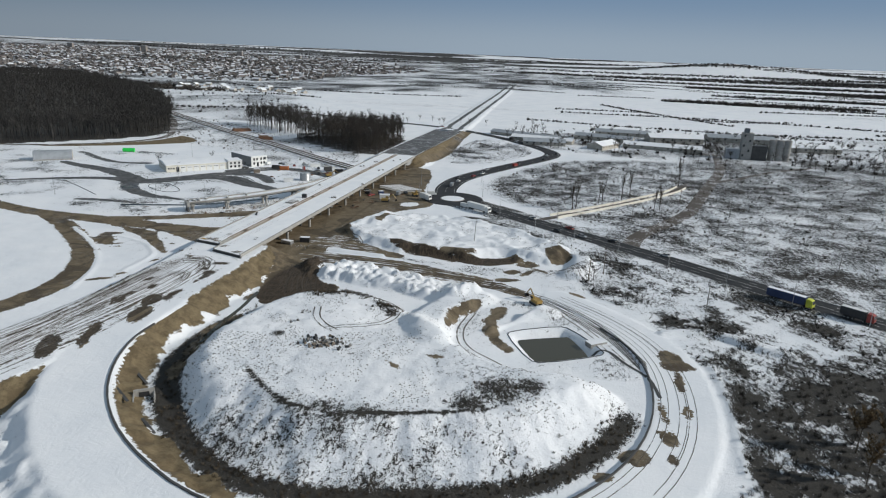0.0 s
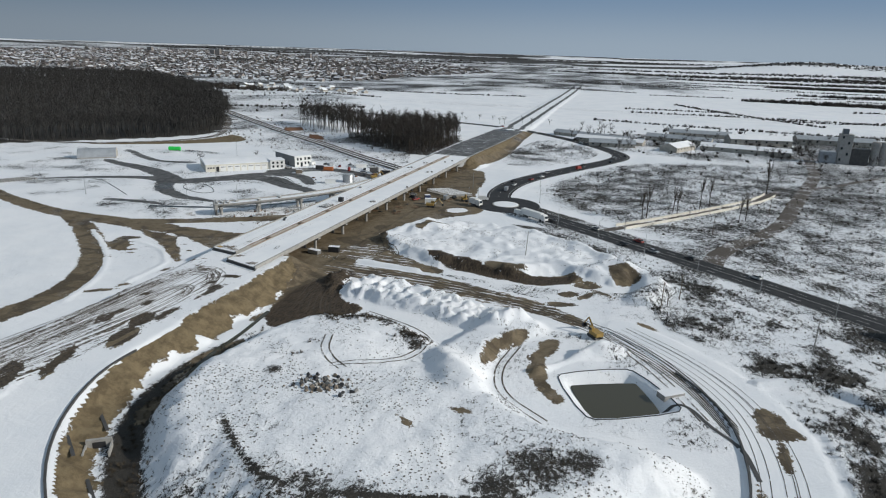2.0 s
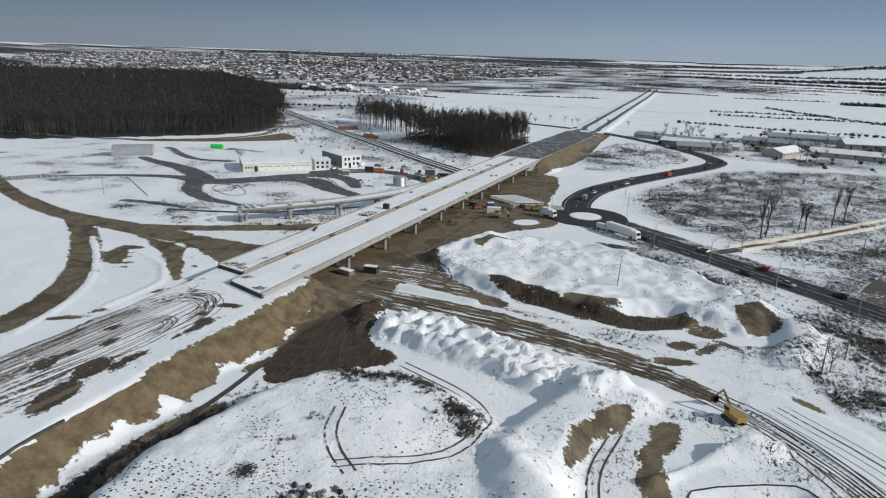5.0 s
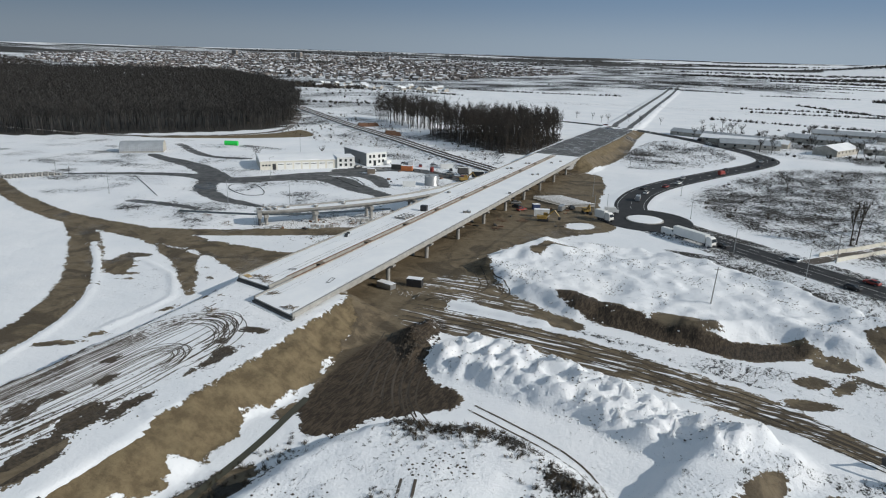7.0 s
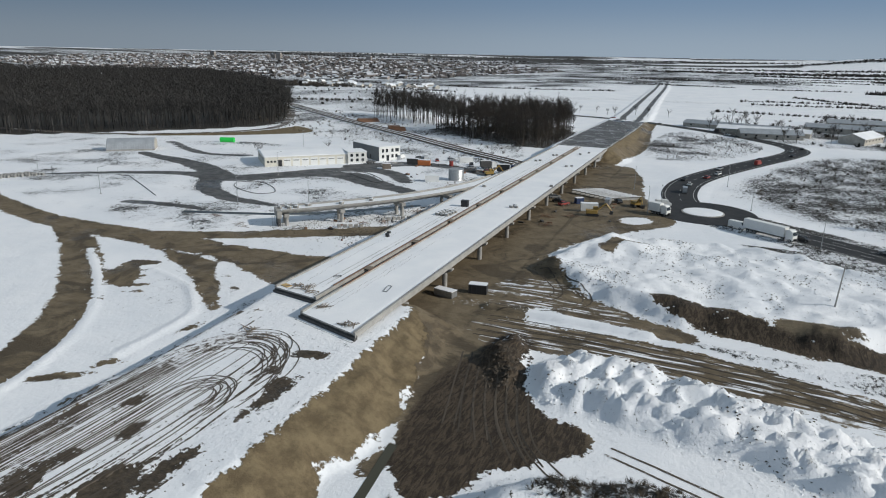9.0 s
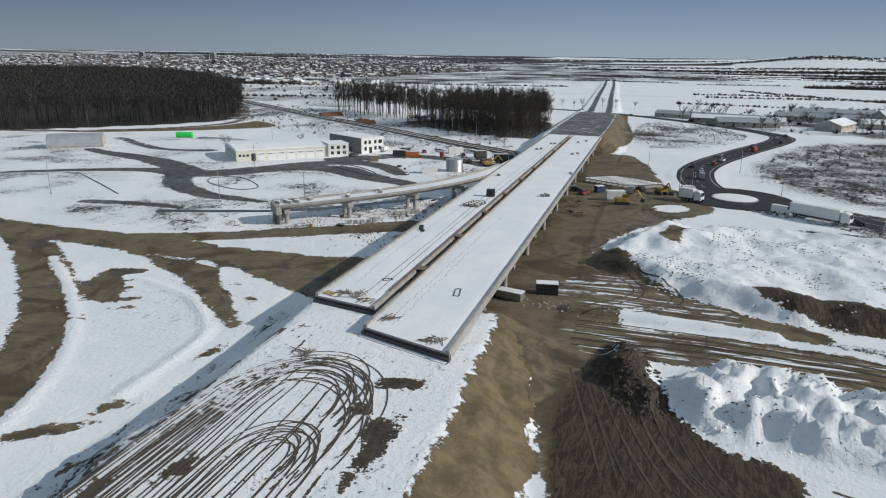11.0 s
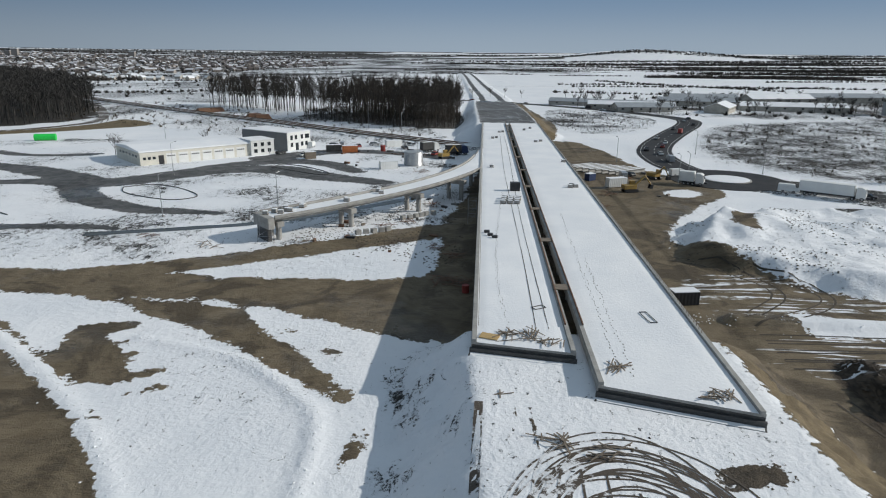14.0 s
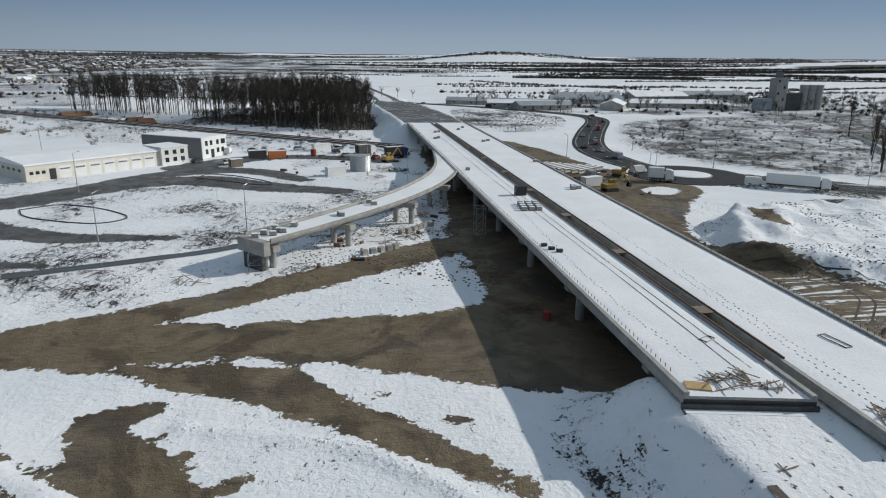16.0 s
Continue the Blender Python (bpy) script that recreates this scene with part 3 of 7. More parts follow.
    for cx, cy, r in ((56, -40, 4), (61, -38, 4.5), (66, -37, 4), (72, -37, 4.5), (81, -42, 5), (84, -47, 4), (60, -76, 3), (125, -92, 9), (119, -100, 7), (132, -88, 6)):
        scrub = np.maximum(scrub, 0.30 + 0.28 * np.exp(-((X - cx) ** 2 + (Y - cy) ** 2) / r ** 2))
    scrub = np.where(inside(EAST_HILL, X, Y) > -1, np.maximum(scrub, 0.395), scrub)
    yard = inside(smooth([(58, 22), (100, 18), (140, 26), (148, 40), (160, 40), (184, 10), (180, -16), (150, -2), (128, 6), (90, 12)], True), X, Y)
    scrub = np.where(yard > 0, np.maximum(scrub, 0.44 + 0.3 * (fbm(X, Y, 13, 4, 24) - 0.5)), scrub)
    inner = inside(smooth([(92, -26), (112, -16), (130, -12), (160, -40), (165, -62), (150, -66), (118, -64), (100, -50)], True), X, Y)
    scrub = np.where(inner > 0, np.maximum(scrub, 0.42 + 0.2 * (fbm(X, Y, 9, 4, 25) - 0.5)), scrub)
    scrub = np.where(inside(SNOW_RIDGE, X, Y) > -1, np.maximum(scrub, 0.40), scrub)
    flat, c_flat = along(HIGHWAY, X, Y)
    scrub = np.where(flat < c_flat[..., 1], np.maximum(scrub, 0.395), scrub)
    slope = flat - c_flat[..., 1]
    scrub = np.where((slope > 0) & (slope < 10) & (X < 2) & (Y < 8), np.maximum(scrub, 0.435 + 0.3 * (fbm(X, Y, 5, 4, 29) - 0.5)), scrub)
    work = inside(smooth([(-60, 38), (-150, 44), (-330, 100), (-330, 190), (-240, 215), (-60, 205), (-15, 190), (-12, 60)], True), X, Y)
    scrub = np.where(work > 0, np.maximum(scrub, 0.42 + 0.34 * (fbm(X, Y, 13, 4, 23) - 0.5)), scrub)
    far = np.hypot(X, Y - 200)
    stripes = 0.355 + 0.36 * (fbm(X * 0.35, Y * 1.6, 240, 5, 61) - 0.47)
    scrub = np.where(far > 560, np.maximum(scrub, stripes), scrub)
    # strips of bare land between white fields far out
    strips = ease((fbm(X * 0.16, Y, 170, 4, 66) - 0.52) / 0.05)
    scrub = np.maximum(scrub, 0.33 + 0.3 * strips * ease((far - 1700) / 800))
    gardens = ease((1750 - np.hypot((X + 1700) * 0.8, Y - 2100) + 500 * (fbm(X, Y, 200, 4, 67) - 0.5)) / 300)
    scrub = np.maximum(scrub, 0.32 + gardens * (0.19 + 0.3 * (fbm(X, Y, 60, 4, 62) - 0.5)))
    verge_n = inside(smooth([(36, 256), (28, 330), (38, 425), (72, 402), (98, 350), (72, 280)], True), X, Y)
    scrub = np.where(verge_n > -3, np.maximum(scrub, 0.49 + 0.3 * (fbm(X, Y, 12, 4, 68) - 0.5)), scrub)
    farm = inside(smooth([(60, 400), (150, 360), (260, 340), (520, 380), (560, 520), (240, 560), (90, 520)], True), X, Y)
    scrub = np.where(farm > 0, np.maximum(scrub, 0.50 + 0.3 * (fbm(X, Y, 24, 4, 63) - 0.5)), scrub)
    wood = inside(smooth([(-380, 130), (-300, 212), (-262, 250), (-246, 290), (-262, 340), (-370, 500), (-600, 740), (-980, 1000), (-1300, 700), (-800, 60)], True), X, Y)
    scrub = np.where(wood > -2, 0.75, scrub)
    grove = inside(smooth([(-120, 322), (-85, 300), (-27, 268), (-24, 300), (-28, 380), (-60, 392), (-130, 345)], True), X, Y)
    scrub = np.where(grove > -2, 0.56, scrub)
    rail_d, c = along(RAIL_BANK, X, Y)
    scrub = np.where(rail_d < 16, np.maximum(scrub, 0.5 * (1 - 0.2 * (rail_d > 8))), scrub)
    belt = inside(smooth([(-330, 330), (-215, 270), (-110, 222), (-40, 190), (-22, 262), (-120, 330), (-225, 410), (-330, 460)], True), X, Y)
    scrub = np.where(belt > 0, np.maximum(scrub, 0.45 + 0.26 * (fbm(X, Y, 22, 4, 65) - 0.5)), scrub)
    wild = inside(smooth([(-560, 640), (-330, 455), (-200, 420), (-190, 560), (-300, 700), (-420, 1000), (-900, 1060)], True), X, Y)
    scrub = np.where(wild > 0, np.maximum(scrub, 0.46 + 0.24 * (fbm(X, Y, 50, 4, 64) - 0.5)), scrub)
    scrub = np.where((dist2 < c2[..., 1]), np.minimum(scrub, 0.33), scrub)
    for a in (mud, dark, bank, pave):
        np.clip(a, -9, 9, out=a)
    dist, c = along(MUD_ROADS[3], X, Y)
    streak = np.maximum(c[..., 0] + 1 - dist, inside(smooth([(20, 24), (44, 22), (62, 24), (44, 40), (24, 46)], True), X, Y)) - 3.0 * (X < 30) * (Y < 18)
    streak = np.clip(streak, -2, 2)
    # wheel-worn streaks along the embankment, densest to the south
    lane_v = X - np.interp(-Y, -HIGHWAY[:, 1], HIGHWAY[:, 0])
    worn = 0.035 * ease((-30 - Y) / 40) + 0.065 * ease((lane_v + 2) / 8) * ease((-44 - Y) / 20) - 0.10 * ease((lane_v - 9) / 3)
    worn = np.where((flat < c_flat[..., 1] - 1.5) & (Y < -14) & (dist2 > c2[..., 1] - 6), worn, -1.0)
    return {"lane_u": Y, "lane_v": lane_v, "worn": worn, "streak": streak, "mud": mud, "dark": dark, "bank": bank, "pave": pave, "scrub": scrub}


def graded(a, lo, hi, b, step, growth, cap=90.0):
    mid = list(np.arange(lo, hi + 0.01, step))
    for sign, start, end in ((1, hi, b), (-1, lo, a)):
        v, s = start, step
        while (end - v) * sign > 0:
            s = min(s * growth, cap)
            v += sign * s
            mid.append(v)
    return np.array(sorted(mid))


def link_mesh(name, verts, faces, mat, parent=None, label="", smooth_faces=False):
    me = bpy.data.meshes.new(name)
    me.from_pydata(verts, [], faces)
    if smooth_faces:
        me.polygons.foreach_set("use_smooth", [True] * len(me.polygons))
    me.materials.append(mat)
    ob = new(name, me)
    if parent:
        ob.parent = parent
    if label:
        ob["label"] = label
    return ob


def build_ground():
    xs = graded(-4300, -100, 215, 4300, 0.85, 1.05)
    ys = graded(-900, -155, 130, 4700, 0.85, 1.04)
    X, Y = np.meshgrid(xs, ys)
    Z = height(X, Y)
    nx, ny = len(xs), len(ys)
    me = bpy.data.meshes.new("ground")
    idx = np.arange(nx * ny).reshape(ny, nx)
    quads = np.stack([idx[:-1, :-1], idx[:-1, 1:], idx[1:, 1:], idx[1:, :-1]], -1).reshape(-1, 4)
    me.vertices.add(nx * ny)
    me.vertices.foreach_set("co", np.stack([X, Y, Z], -1).ravel().astype(np.float32))
    me.loops.add(quads.size)
    me.loops.foreach_set("vertex_index", quads.ravel().astype(np.int32))
    me.polygons.add(len(quads))
    me.polygons.foreach_set("loop_start", np.arange(0, quads.size, 4, dtype=np.int32))
    me.polygons.foreach_set("use_smooth", np.ones(len(quads), bool))
    for key, values in cover(X, Y).items():
        me.attributes.new(key, "FLOAT", "POINT").data.foreach_set("value", values.ravel().astype(np.float32))
    me.update(calc_edges=True)
    me.materials.append(M_GROUND)
    return tagged(new("ground", me), "snow-covered building land with brown mud", "ground", kind="structure")


class Geo:
    """Collects the faces of one mesh."""

    def __init__(self):
        self.v, self.f = [], []

    def add(self, verts, faces):
        k = len(self.v)
        self.v += [tuple(p) for p in verts]
        self.f += [tuple(i + k for i in f) for f in faces]
        return self

    def box(self, x0, x1, y0, y1, z0, z1, m=None, bevel=0.0):
        b = bevel
        if b:
            ring = [(x0 + b, y0), (x1 - b, y0), (x1, y0 + b), (x1, y1 - b), (x1 - b, y1), (x0 + b, y1), (x0, y1 - b), (x0, y0 + b)]
        else:
            ring = [(x0, y0), (x1, y0), (x1, y1), (x0, y1)]
        return self.prism(ring, z0, z1, m)

    def prism(self, ring, z0, z1, m=None):
        n = len(ring)
        vs = [Vector((x, y, z0)) for x, y in ring] + [Vector((x, y, z1)) for x, y in ring]
        if m:
            vs = [m @ v for v in vs]
        fs = [tuple(range(n - 1, -1, -1)), tuple(range(n, 2 * n))] + [(i, (i + 1) % n, n + (i + 1) % n, n + i) for i in range(n)]
        return self.add(vs, fs)

    def cyl(self, x, y, z0, z1, r, r1=None, n=12, m=None):
        r1 = r if r1 is None else r1
        a = [2 * math.pi * i / n for i in range(n)]
        vs = [Vector((x + r * math.cos(t), y + r * math.sin(t), z0)) for t in a] + [Vector((x + r1 * math.cos(t), y + r1 * math.sin(t), z1)) for t in a]
        if m:
            vs = [m @ v for v in vs]
        return self.add(vs, [tuple(range(n - 1, -1, -1)), tuple(range(n, 2 * n))] + [(i, (i + 1) % n, n + (i + 1) % n, n + i) for i in range(n)])

    def rod(self, a, b, r, r1=None, n=5):
        a, b = Vector(a), Vector(b)
        q = (b - a).to_track_quat("Z", "Y").to_matrix().to_4x4()
        return self.cyl(0, 0, 0, (b - a).length, r, r1, n, Matrix.Translation(a) @ q)

    def sweep(self, line, section):
        """A closed section of (side, up) along a line of (x, y, z); the ends are capped."""
        p = np.array(line, float)
        t = np.gradient(p[:, :2], axis=0)
        t /= np.linalg.norm(t, axis=1)[:, None]
        n = len(section)
        vs = []
        for (x, y, z), (tx, ty) in zip(p, t):
            vs += [(x + ty * s, y - tx * s, z + u) for s, u in section]
        fs = [(i * n + j, i * n + (j + 1) % n, (i + 1) * n + (j + 1) % n, (i + 1) * n + j) for i in range(len(p) - 1) for j in range(n)]
        fs += [tuple(range(n - 1, -1, -1)), tuple(range((len(p) - 1) * n, len(p) * n))]
        return self.add(vs, fs)

    def make(self, name, mat, parent=None, label="", smooth_faces=False):
        return link_mesh(name, self.v, self.f, mat, parent, label, smooth_faces)


def thing(name, x, y, z, label, category, group="", kind="", rz=0):
    ob = new(name)
    ob.matrix_world = pose(x, y, z, 0, 0, rz)
    ob.empty_display_size = 0.2
    return tagged(ob, label, category, group, kind)


def h1(x, y):
    return float(height(np.array([x]), np.array([y]))[0])


def ribbon(line, half, lift=0.04, across=2, step=None):
    """A draped strip: vertices and faces. line: x, y; half: a number or one for each point."""
    p = np.array(line, float)[:, :2]
    seg = np.linalg.norm(np.diff(p, axis=0), axis=1)
    s = np.concatenate([[0], np.cumsum(seg)])
    half = np.broadcast_to(np.asarray(half, float), (len(p),))
    if step:
        u = np.linspace(0, s[-1], max(2, int(s[-1] / step)))
        half = np.interp(u, s, half)
        p = np.stack([np.interp(u, s, p[:, 0]), np.interp(u, s, p[:, 1])], 1)
    t = np.gradient(p, axis=0)
    t /= np.linalg.norm(t, axis=1)[:, None] + 1e-9
    k = np.linspace(-1, 1, across)
    X = p[:, :1] + t[:, 1:] * half[:, None] * k
    Y = p[:, 1:] - t[:, :1] * half[:, None] * k
    Z = height(X, Y) + lift
    n = len(p)
    vs = np.stack([X, Y, Z], -1).reshape(-1, 3)
    fs = [(i * across + j, i * across + j + 1, (i + 1) * across + j + 1, (i + 1) * across + j) for i in range(n - 1) for j in range(across - 1)]
    return vs.tolist(), fs


# ---- large structure ----
ground = build_ground()


def add_ribbon(name, line, half, mat, label, category, lift=0.05, across=5, step=3.0, kind="structure"):
    v, f = ribbon(line, half, lift, across, step)
    return tagged(link_mesh(name, v, f, mat, smooth_faces=True), label, category, kind=kind)


def disc(name, x, y, r, z0, z1, mat, label, category, n=48, dome=0.0):
    g = Geo()
    rings = [(r, z0), (r, z1), (r * 0.93, z1 + dome * 0.4), (r * 0.5, z1 + dome), (0.02, z1 + dome * 1.1)]
    vs = [(x + q * math.cos(2 * math.pi * i / n), y + q * math.sin(2 * math.pi * i / n), z) for q, z in rings for i in range(n)]
    fs = [(a * n + i, a * n + (i + 1) % n, (a + 1) * n + (i + 1) % n, (a + 1) * n + i) for a in range(len(rings) - 1) for i in range(n)]
    g.add(vs, fs)
    return tagged(g.make(name, mat), label, category, kind="structure")


# asphalt
add_ribbon("road", ROAD, ROAD[:, 2], M_ASPHALT, "dark wet asphalt road cleared of snow", "road", 0.08)
add_ribbon("road", ROAD_EAST, ROAD_EAST[:, 2], M_ASPHALT, "dark four-lane asphalt road cleared of snow", "road", 0.08)
add_ribbon("road", SIDE_ROAD, SIDE_ROAD[:, 2], M_TRACK, "muddy side road between snowy fields", "road", 0.06)
add_ribbon("road", FARM_TRACK, FARM_TRACK[:, 2], M_TRACK, "dark farm track towards the mill", "road", 0.06)
add_ribbon("road", LANE, LANE[:, 2], M_TRACK, "narrow brown lane between low walls", "road", 0.06)
add_ribbon("road", FRONTAGE, FRONTAGE[:, 2], M_TRACK, "muddy track along the dark wood", "road", 0.06)
disc("road", 66, 138, 18, 0.0, 0.24, M_ASPHALT, "dark asphalt roundabout", "road")
disc("roundabout_island", 66, 137.5, 7.2, 0.2, 0.5, M_CONC, "round concrete kerb of the traffic island", "traffic island")
disc("snow_cover", 66, 137.5, 6.7, 0.4, 0.55, M_SNOW, "snow on the traffic island", "snow", dome=0.25)


def lines_on(path, offset, dash=None, width=0.09, trim=0):
    """Painted lines beside the middle of a road."""
    p = np.array(path)[:, :2]
    t = np.gradient(p, axis=0)
    t /= np.linalg.norm(t, axis=1)[:, None]
    q = p + np.stack([t[:, 1], -t[:, 0]], 1) * offset
    s = np.concatenate([[0], np.cumsum(np.linalg.norm(np.diff(q, axis=0), axis=1))])
    spans = [(trim, s[-1])] if not dash else [(a, a + dash[0]) for a in np.arange(trim, s[-1], sum(dash))]
    g = Geo()
    for a, b in spans:
        u = np.linspace(a, b, max(2, int((b - a) / 4)))
        pts = np.stack([np.interp(u, s, q[:, 0]), np.interp(u, s, q[:, 1])], 1)
        g.add(*ribbon(pts, width, 0.11))
    return g


for off, dash in ((-3.2, (4, 7)), (3.2, (4, 7)), (-0.15, None), (6.3, None), (-6.3, None)):
    tagged(lines_on(ROAD_EAST, off, dash, trim=14).make("lane_marking", M_LINE), "worn white lane marking on the asphalt", "road marking", kind="structure")
for off, dash in ((0, (4, 6)), (5.4, None), (-5.4, None)):
    tagged(lines_on(ROAD, off, dash).make("lane_marking", M_LINE), "worn white lane marking on the asphalt", "road marking", kind="structure")


# ---- the bridge ----
TOP = 6.3
bridge = thing("overpass_bridge", 0, 0, 0, "unfinished concrete motorway overpass with snow on its decks", "bridge")


def deck_outline(x0, x1, ya, yb, y1, n=40):
    """Rows of left and right edge points; the near end is askew from ya to yb."""
    rows = []
    for i in range(n + 1):
        u = i / n
        rows.append(((x0, ya + (y1 - ya) * u), (x1, yb + (y1 - yb) * u)))
    return rows


def slab(rows, z, thick, zs=None):
    g = Geo()
    n = len(rows)
    vs = []
    for i, (a, b) in enumerate(rows):
        top = z if zs is None else zs[i]
        vs += [(a[0], a[1], top), (b[0], b[1], top), (b[0], b[1], top - thick), (a[0], a[1], top - thick)]
    fs = [(i * 4 + j, i * 4 + (j + 1) % 4, (i + 1) * 4 + (j + 1) % 4, (i + 1) * 4 + j) for i in range(n - 1) for j in range(4)]
    fs += [(3, 2, 1, 0), tuple(range((n - 1) * 4, n * 4))]
    return g.add(vs, fs)


def snow_sheet(rows, z, across=14, inset=0.55, thick=0.09, zs=None, seed=0):
    vs, fs = [], []
    n = len(rows)
    for i, (a, b) in enumerate(rows):
        for j in range(across + 1):
            u = j / across
            L = math.dist(a, b)
            u = (inset + u * (L - 2 * inset)) / L
            x, y = a[0] + (b[0] - a[0]) * u, a[1] + (b[1] - a[1]) * u
            k = 0.0 if j in (0, across) or i in (0, n - 1) else 1.0
            top = (z if zs is None else zs[i])
            vs.append((x, y, top + 0.006 + k * (thick + 0.05 * float(vnoise(x / 1.7, y / 3.1, seed)))))
    w = across + 1
    fs = [(i * w + j, i * w + j + 1, (i + 1) * w + j + 1, (i + 1) * w + j) for i in range(n - 1) for j in range(across)]
    return Geo().add(vs, fs)


WEST = deck_outline(-12.4, -1.0, -2.9, -5.0, 245, 90)
EAST = deck_outline(0.3, 14.6, -12.0, -16.4, 243, 90)
for rows, name in ((WEST, "west"), (EAST, "east")):
    slab(rows, TOP, 0.28).make("deck_slab", M_CONC, bridge, "grey concrete deck slab")
    snow_sheet(rows, TOP, seed=3 if name == "west" else 8).make("snow_layer", M_SNOW, bridge, "untouched snow layer", True)
    (xa, ya), (xb, yb) = rows[0]
    # edge kerbs of the deck
    for x, y in ((xa + 0.25, ya), (xb - 0.25, yb)):
        Geo().box(x - 0.25, x + 0.25, y + 0.02, 243 if name == "east" else 245, TOP + 0.002, TOP + 0.34).make("kerb", M_CONC, bridge, "low concrete edge kerb")
    # end wall of the deck, with a ledge
    d = Vector((xb - xa, yb - ya, 0)).normalized()
    n_out = Vector((d.y, -d.x, 0))
    g = Geo()
    L = math.dist((xa, ya), (xb, yb))
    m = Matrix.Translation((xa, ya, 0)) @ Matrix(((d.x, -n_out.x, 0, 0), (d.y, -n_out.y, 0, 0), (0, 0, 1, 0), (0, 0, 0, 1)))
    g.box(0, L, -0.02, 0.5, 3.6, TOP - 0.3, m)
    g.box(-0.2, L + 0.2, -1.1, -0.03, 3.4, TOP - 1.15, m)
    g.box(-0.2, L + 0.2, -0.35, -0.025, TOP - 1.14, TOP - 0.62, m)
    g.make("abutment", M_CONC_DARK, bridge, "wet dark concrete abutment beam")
    g = Geo().box(0.0, L, -1.05, -0.4, TOP - 1.148, TOP - 1.09, m)
    g.make("snow_strip", M_SNOW, bridge, "snow strip on the abutment ledge")
    # girders
    count = 6 if name == "east" else 5
    for k in range(count):
        x = xa + 1.1 + (xb - xa - 2.2) * k / (count - 1)
        y0 = ya + (yb - ya) * (x - xa) / (xb - xa)
        sec = [(-0.22, TOP - 1.75), (0.22, TOP - 1.75), (0.26, TOP - 1.45), (0.12, TOP - 1.25), (0.12, TOP - 0.6), (0.38, TOP - 0.45), (0.38, TOP - 0.283), (-0.38, TOP - 0.283), (-0.38, TOP - 0.45), (-0.12, TOP - 0.6), (-0.12, TOP - 1.25), (-0.26, TOP - 1.45)]
        Geo().sweep([(x, y0 + 0.52, 0), (x, 122, 0), (x, 243, 0)], [(-s, u) for s, u in sec]).make("girder", M_CONC, bridge)
    # cast side fascia
    for x in (xa - 0.0, xb + 0.0):
        y = ya if x < (xa + xb) / 2 else yb
        Geo().box(x - 0.06, x + 0.06, y, 243, TOP - 0.75, TOP + 0.06).make("fascia", M_CONC, bridge, "pale concrete side fascia")

PIERS = [6 + 24.2 * k for k in range(10)]
for y in PIERS:
    for xa, xb in ((-11.6, -1.3), (0.6, 14.3)):
        yy = y - (1.5 if xa > 0 else 0)
        g = Geo()
        cap = [(xa, TOP - 2.2), (xa, TOP - 1.76), (xb, TOP - 1.76), (xb, TOP - 2.2), (xb - 1.6, TOP - 2.9), (xa + 1.6, TOP - 2.9)]
        g.add([(x, yy + s, z) for s in (-0.75, 0.75) for x, z in cap], [tuple(range(6)), tuple(range(11, 5, -1))] + [(i, i + 6, (i + 1) % 6 + 6, (i + 1) % 6) for i in range(6)])
        g.make("pier_cap", M_CONC, bridge)
        for x in (xa + 2.2, xb - 2.2) if xa < 0 else (xa + 2.2, (xa + xb) / 2, xb - 2.0):
            Geo().cyl(x, yy, -1.2, TOP - 2.9, 0.62, n=16).make("pier_column", M_CONC, bridge)

# the steel rails and formwork that line the slot between the decks
for x in (-1.35, 0.75):
    Geo().box(x - 0.07, x + 0.07, 2, 240, TOP + 0.35, TOP + 0.55).make("guard_beam", M_RUST, bridge, "rusty formwork beam beside the slot")
for k in range(10):
    Geo().box(-1.6, 0.6, 14 + k * 24, 16.2 + k * 24, TOP + 0.36, TOP + 0.44).make("slot_cover", M_WOOD, bridge, "timber sheet across the slot")
# rusty starter bars along the deck edges
for x in (-11.7, 14.3):
    g = Geo()
    for k in range(240):
        y = 1 + k
        g.box(x - 0.025, x + 0.025, y, y + 0.05, TOP + 0.345, TOP + 0.75)
    tagged(g.make("starter_bars", M_RUST, bridge), kind="stuff")

# the slip ramp
RAMP_LINE = smooth([(-56, 57.5, 5.3), (-46, 67, 5.5), (-29, 86.5, 5.9), (-17.5, 107, 6.3), (-12, 128, TOP), (-9.6, 156, TOP)])
slip = thing("slip_ramp_bridge", -56, 57.5, 0, "curved unfinished slip ramp on round concrete columns", "bridge")
slip_inv = slip.matrix_world.inverted()


def slip_part(g, name, mat, label="", sm=False):
    g.v = [tuple(slip_inv @ Vector(p)) for p in g.v]
    return g.make(name, mat, slip, label, sm)


HALF = 3.4
tang = np.gradient(RAMP_LINE[:, :2], axis=0)
tang /= np.linalg.norm(tang, axis=1)[:, None]
slip_rows = [((x - ty * HALF, y + tx * HALF), (x + ty * HALF, y - tx * HALF)) for (x, y, z), (tx, ty) in zip(RAMP_LINE, tang)]
slip_z = list(RAMP_LINE[:, 2] - 0.012)
slip_part(slab(slip_rows, 0, 0.3, slip_z), "deck_slab", M_CONC, "grey concrete deck slab")
slip_part(snow_sheet(slip_rows, 0, 8, 0.45, 0.07, slip_z, 5), "snow_layer", M_SNOW, "trodden snow layer", True)
for side in (-1, 1):
    slip_part(Geo().sweep(RAMP_LINE[: 16 if side > 0 else 20], [(side * HALF - 0.2, 0.0), (side * HALF + 0.2, 0.0), (side * HALF + 0.2, 0.5), (side * HALF - 0.2, 0.5)]), "kerb", M_CONC, "low concrete edge kerb")
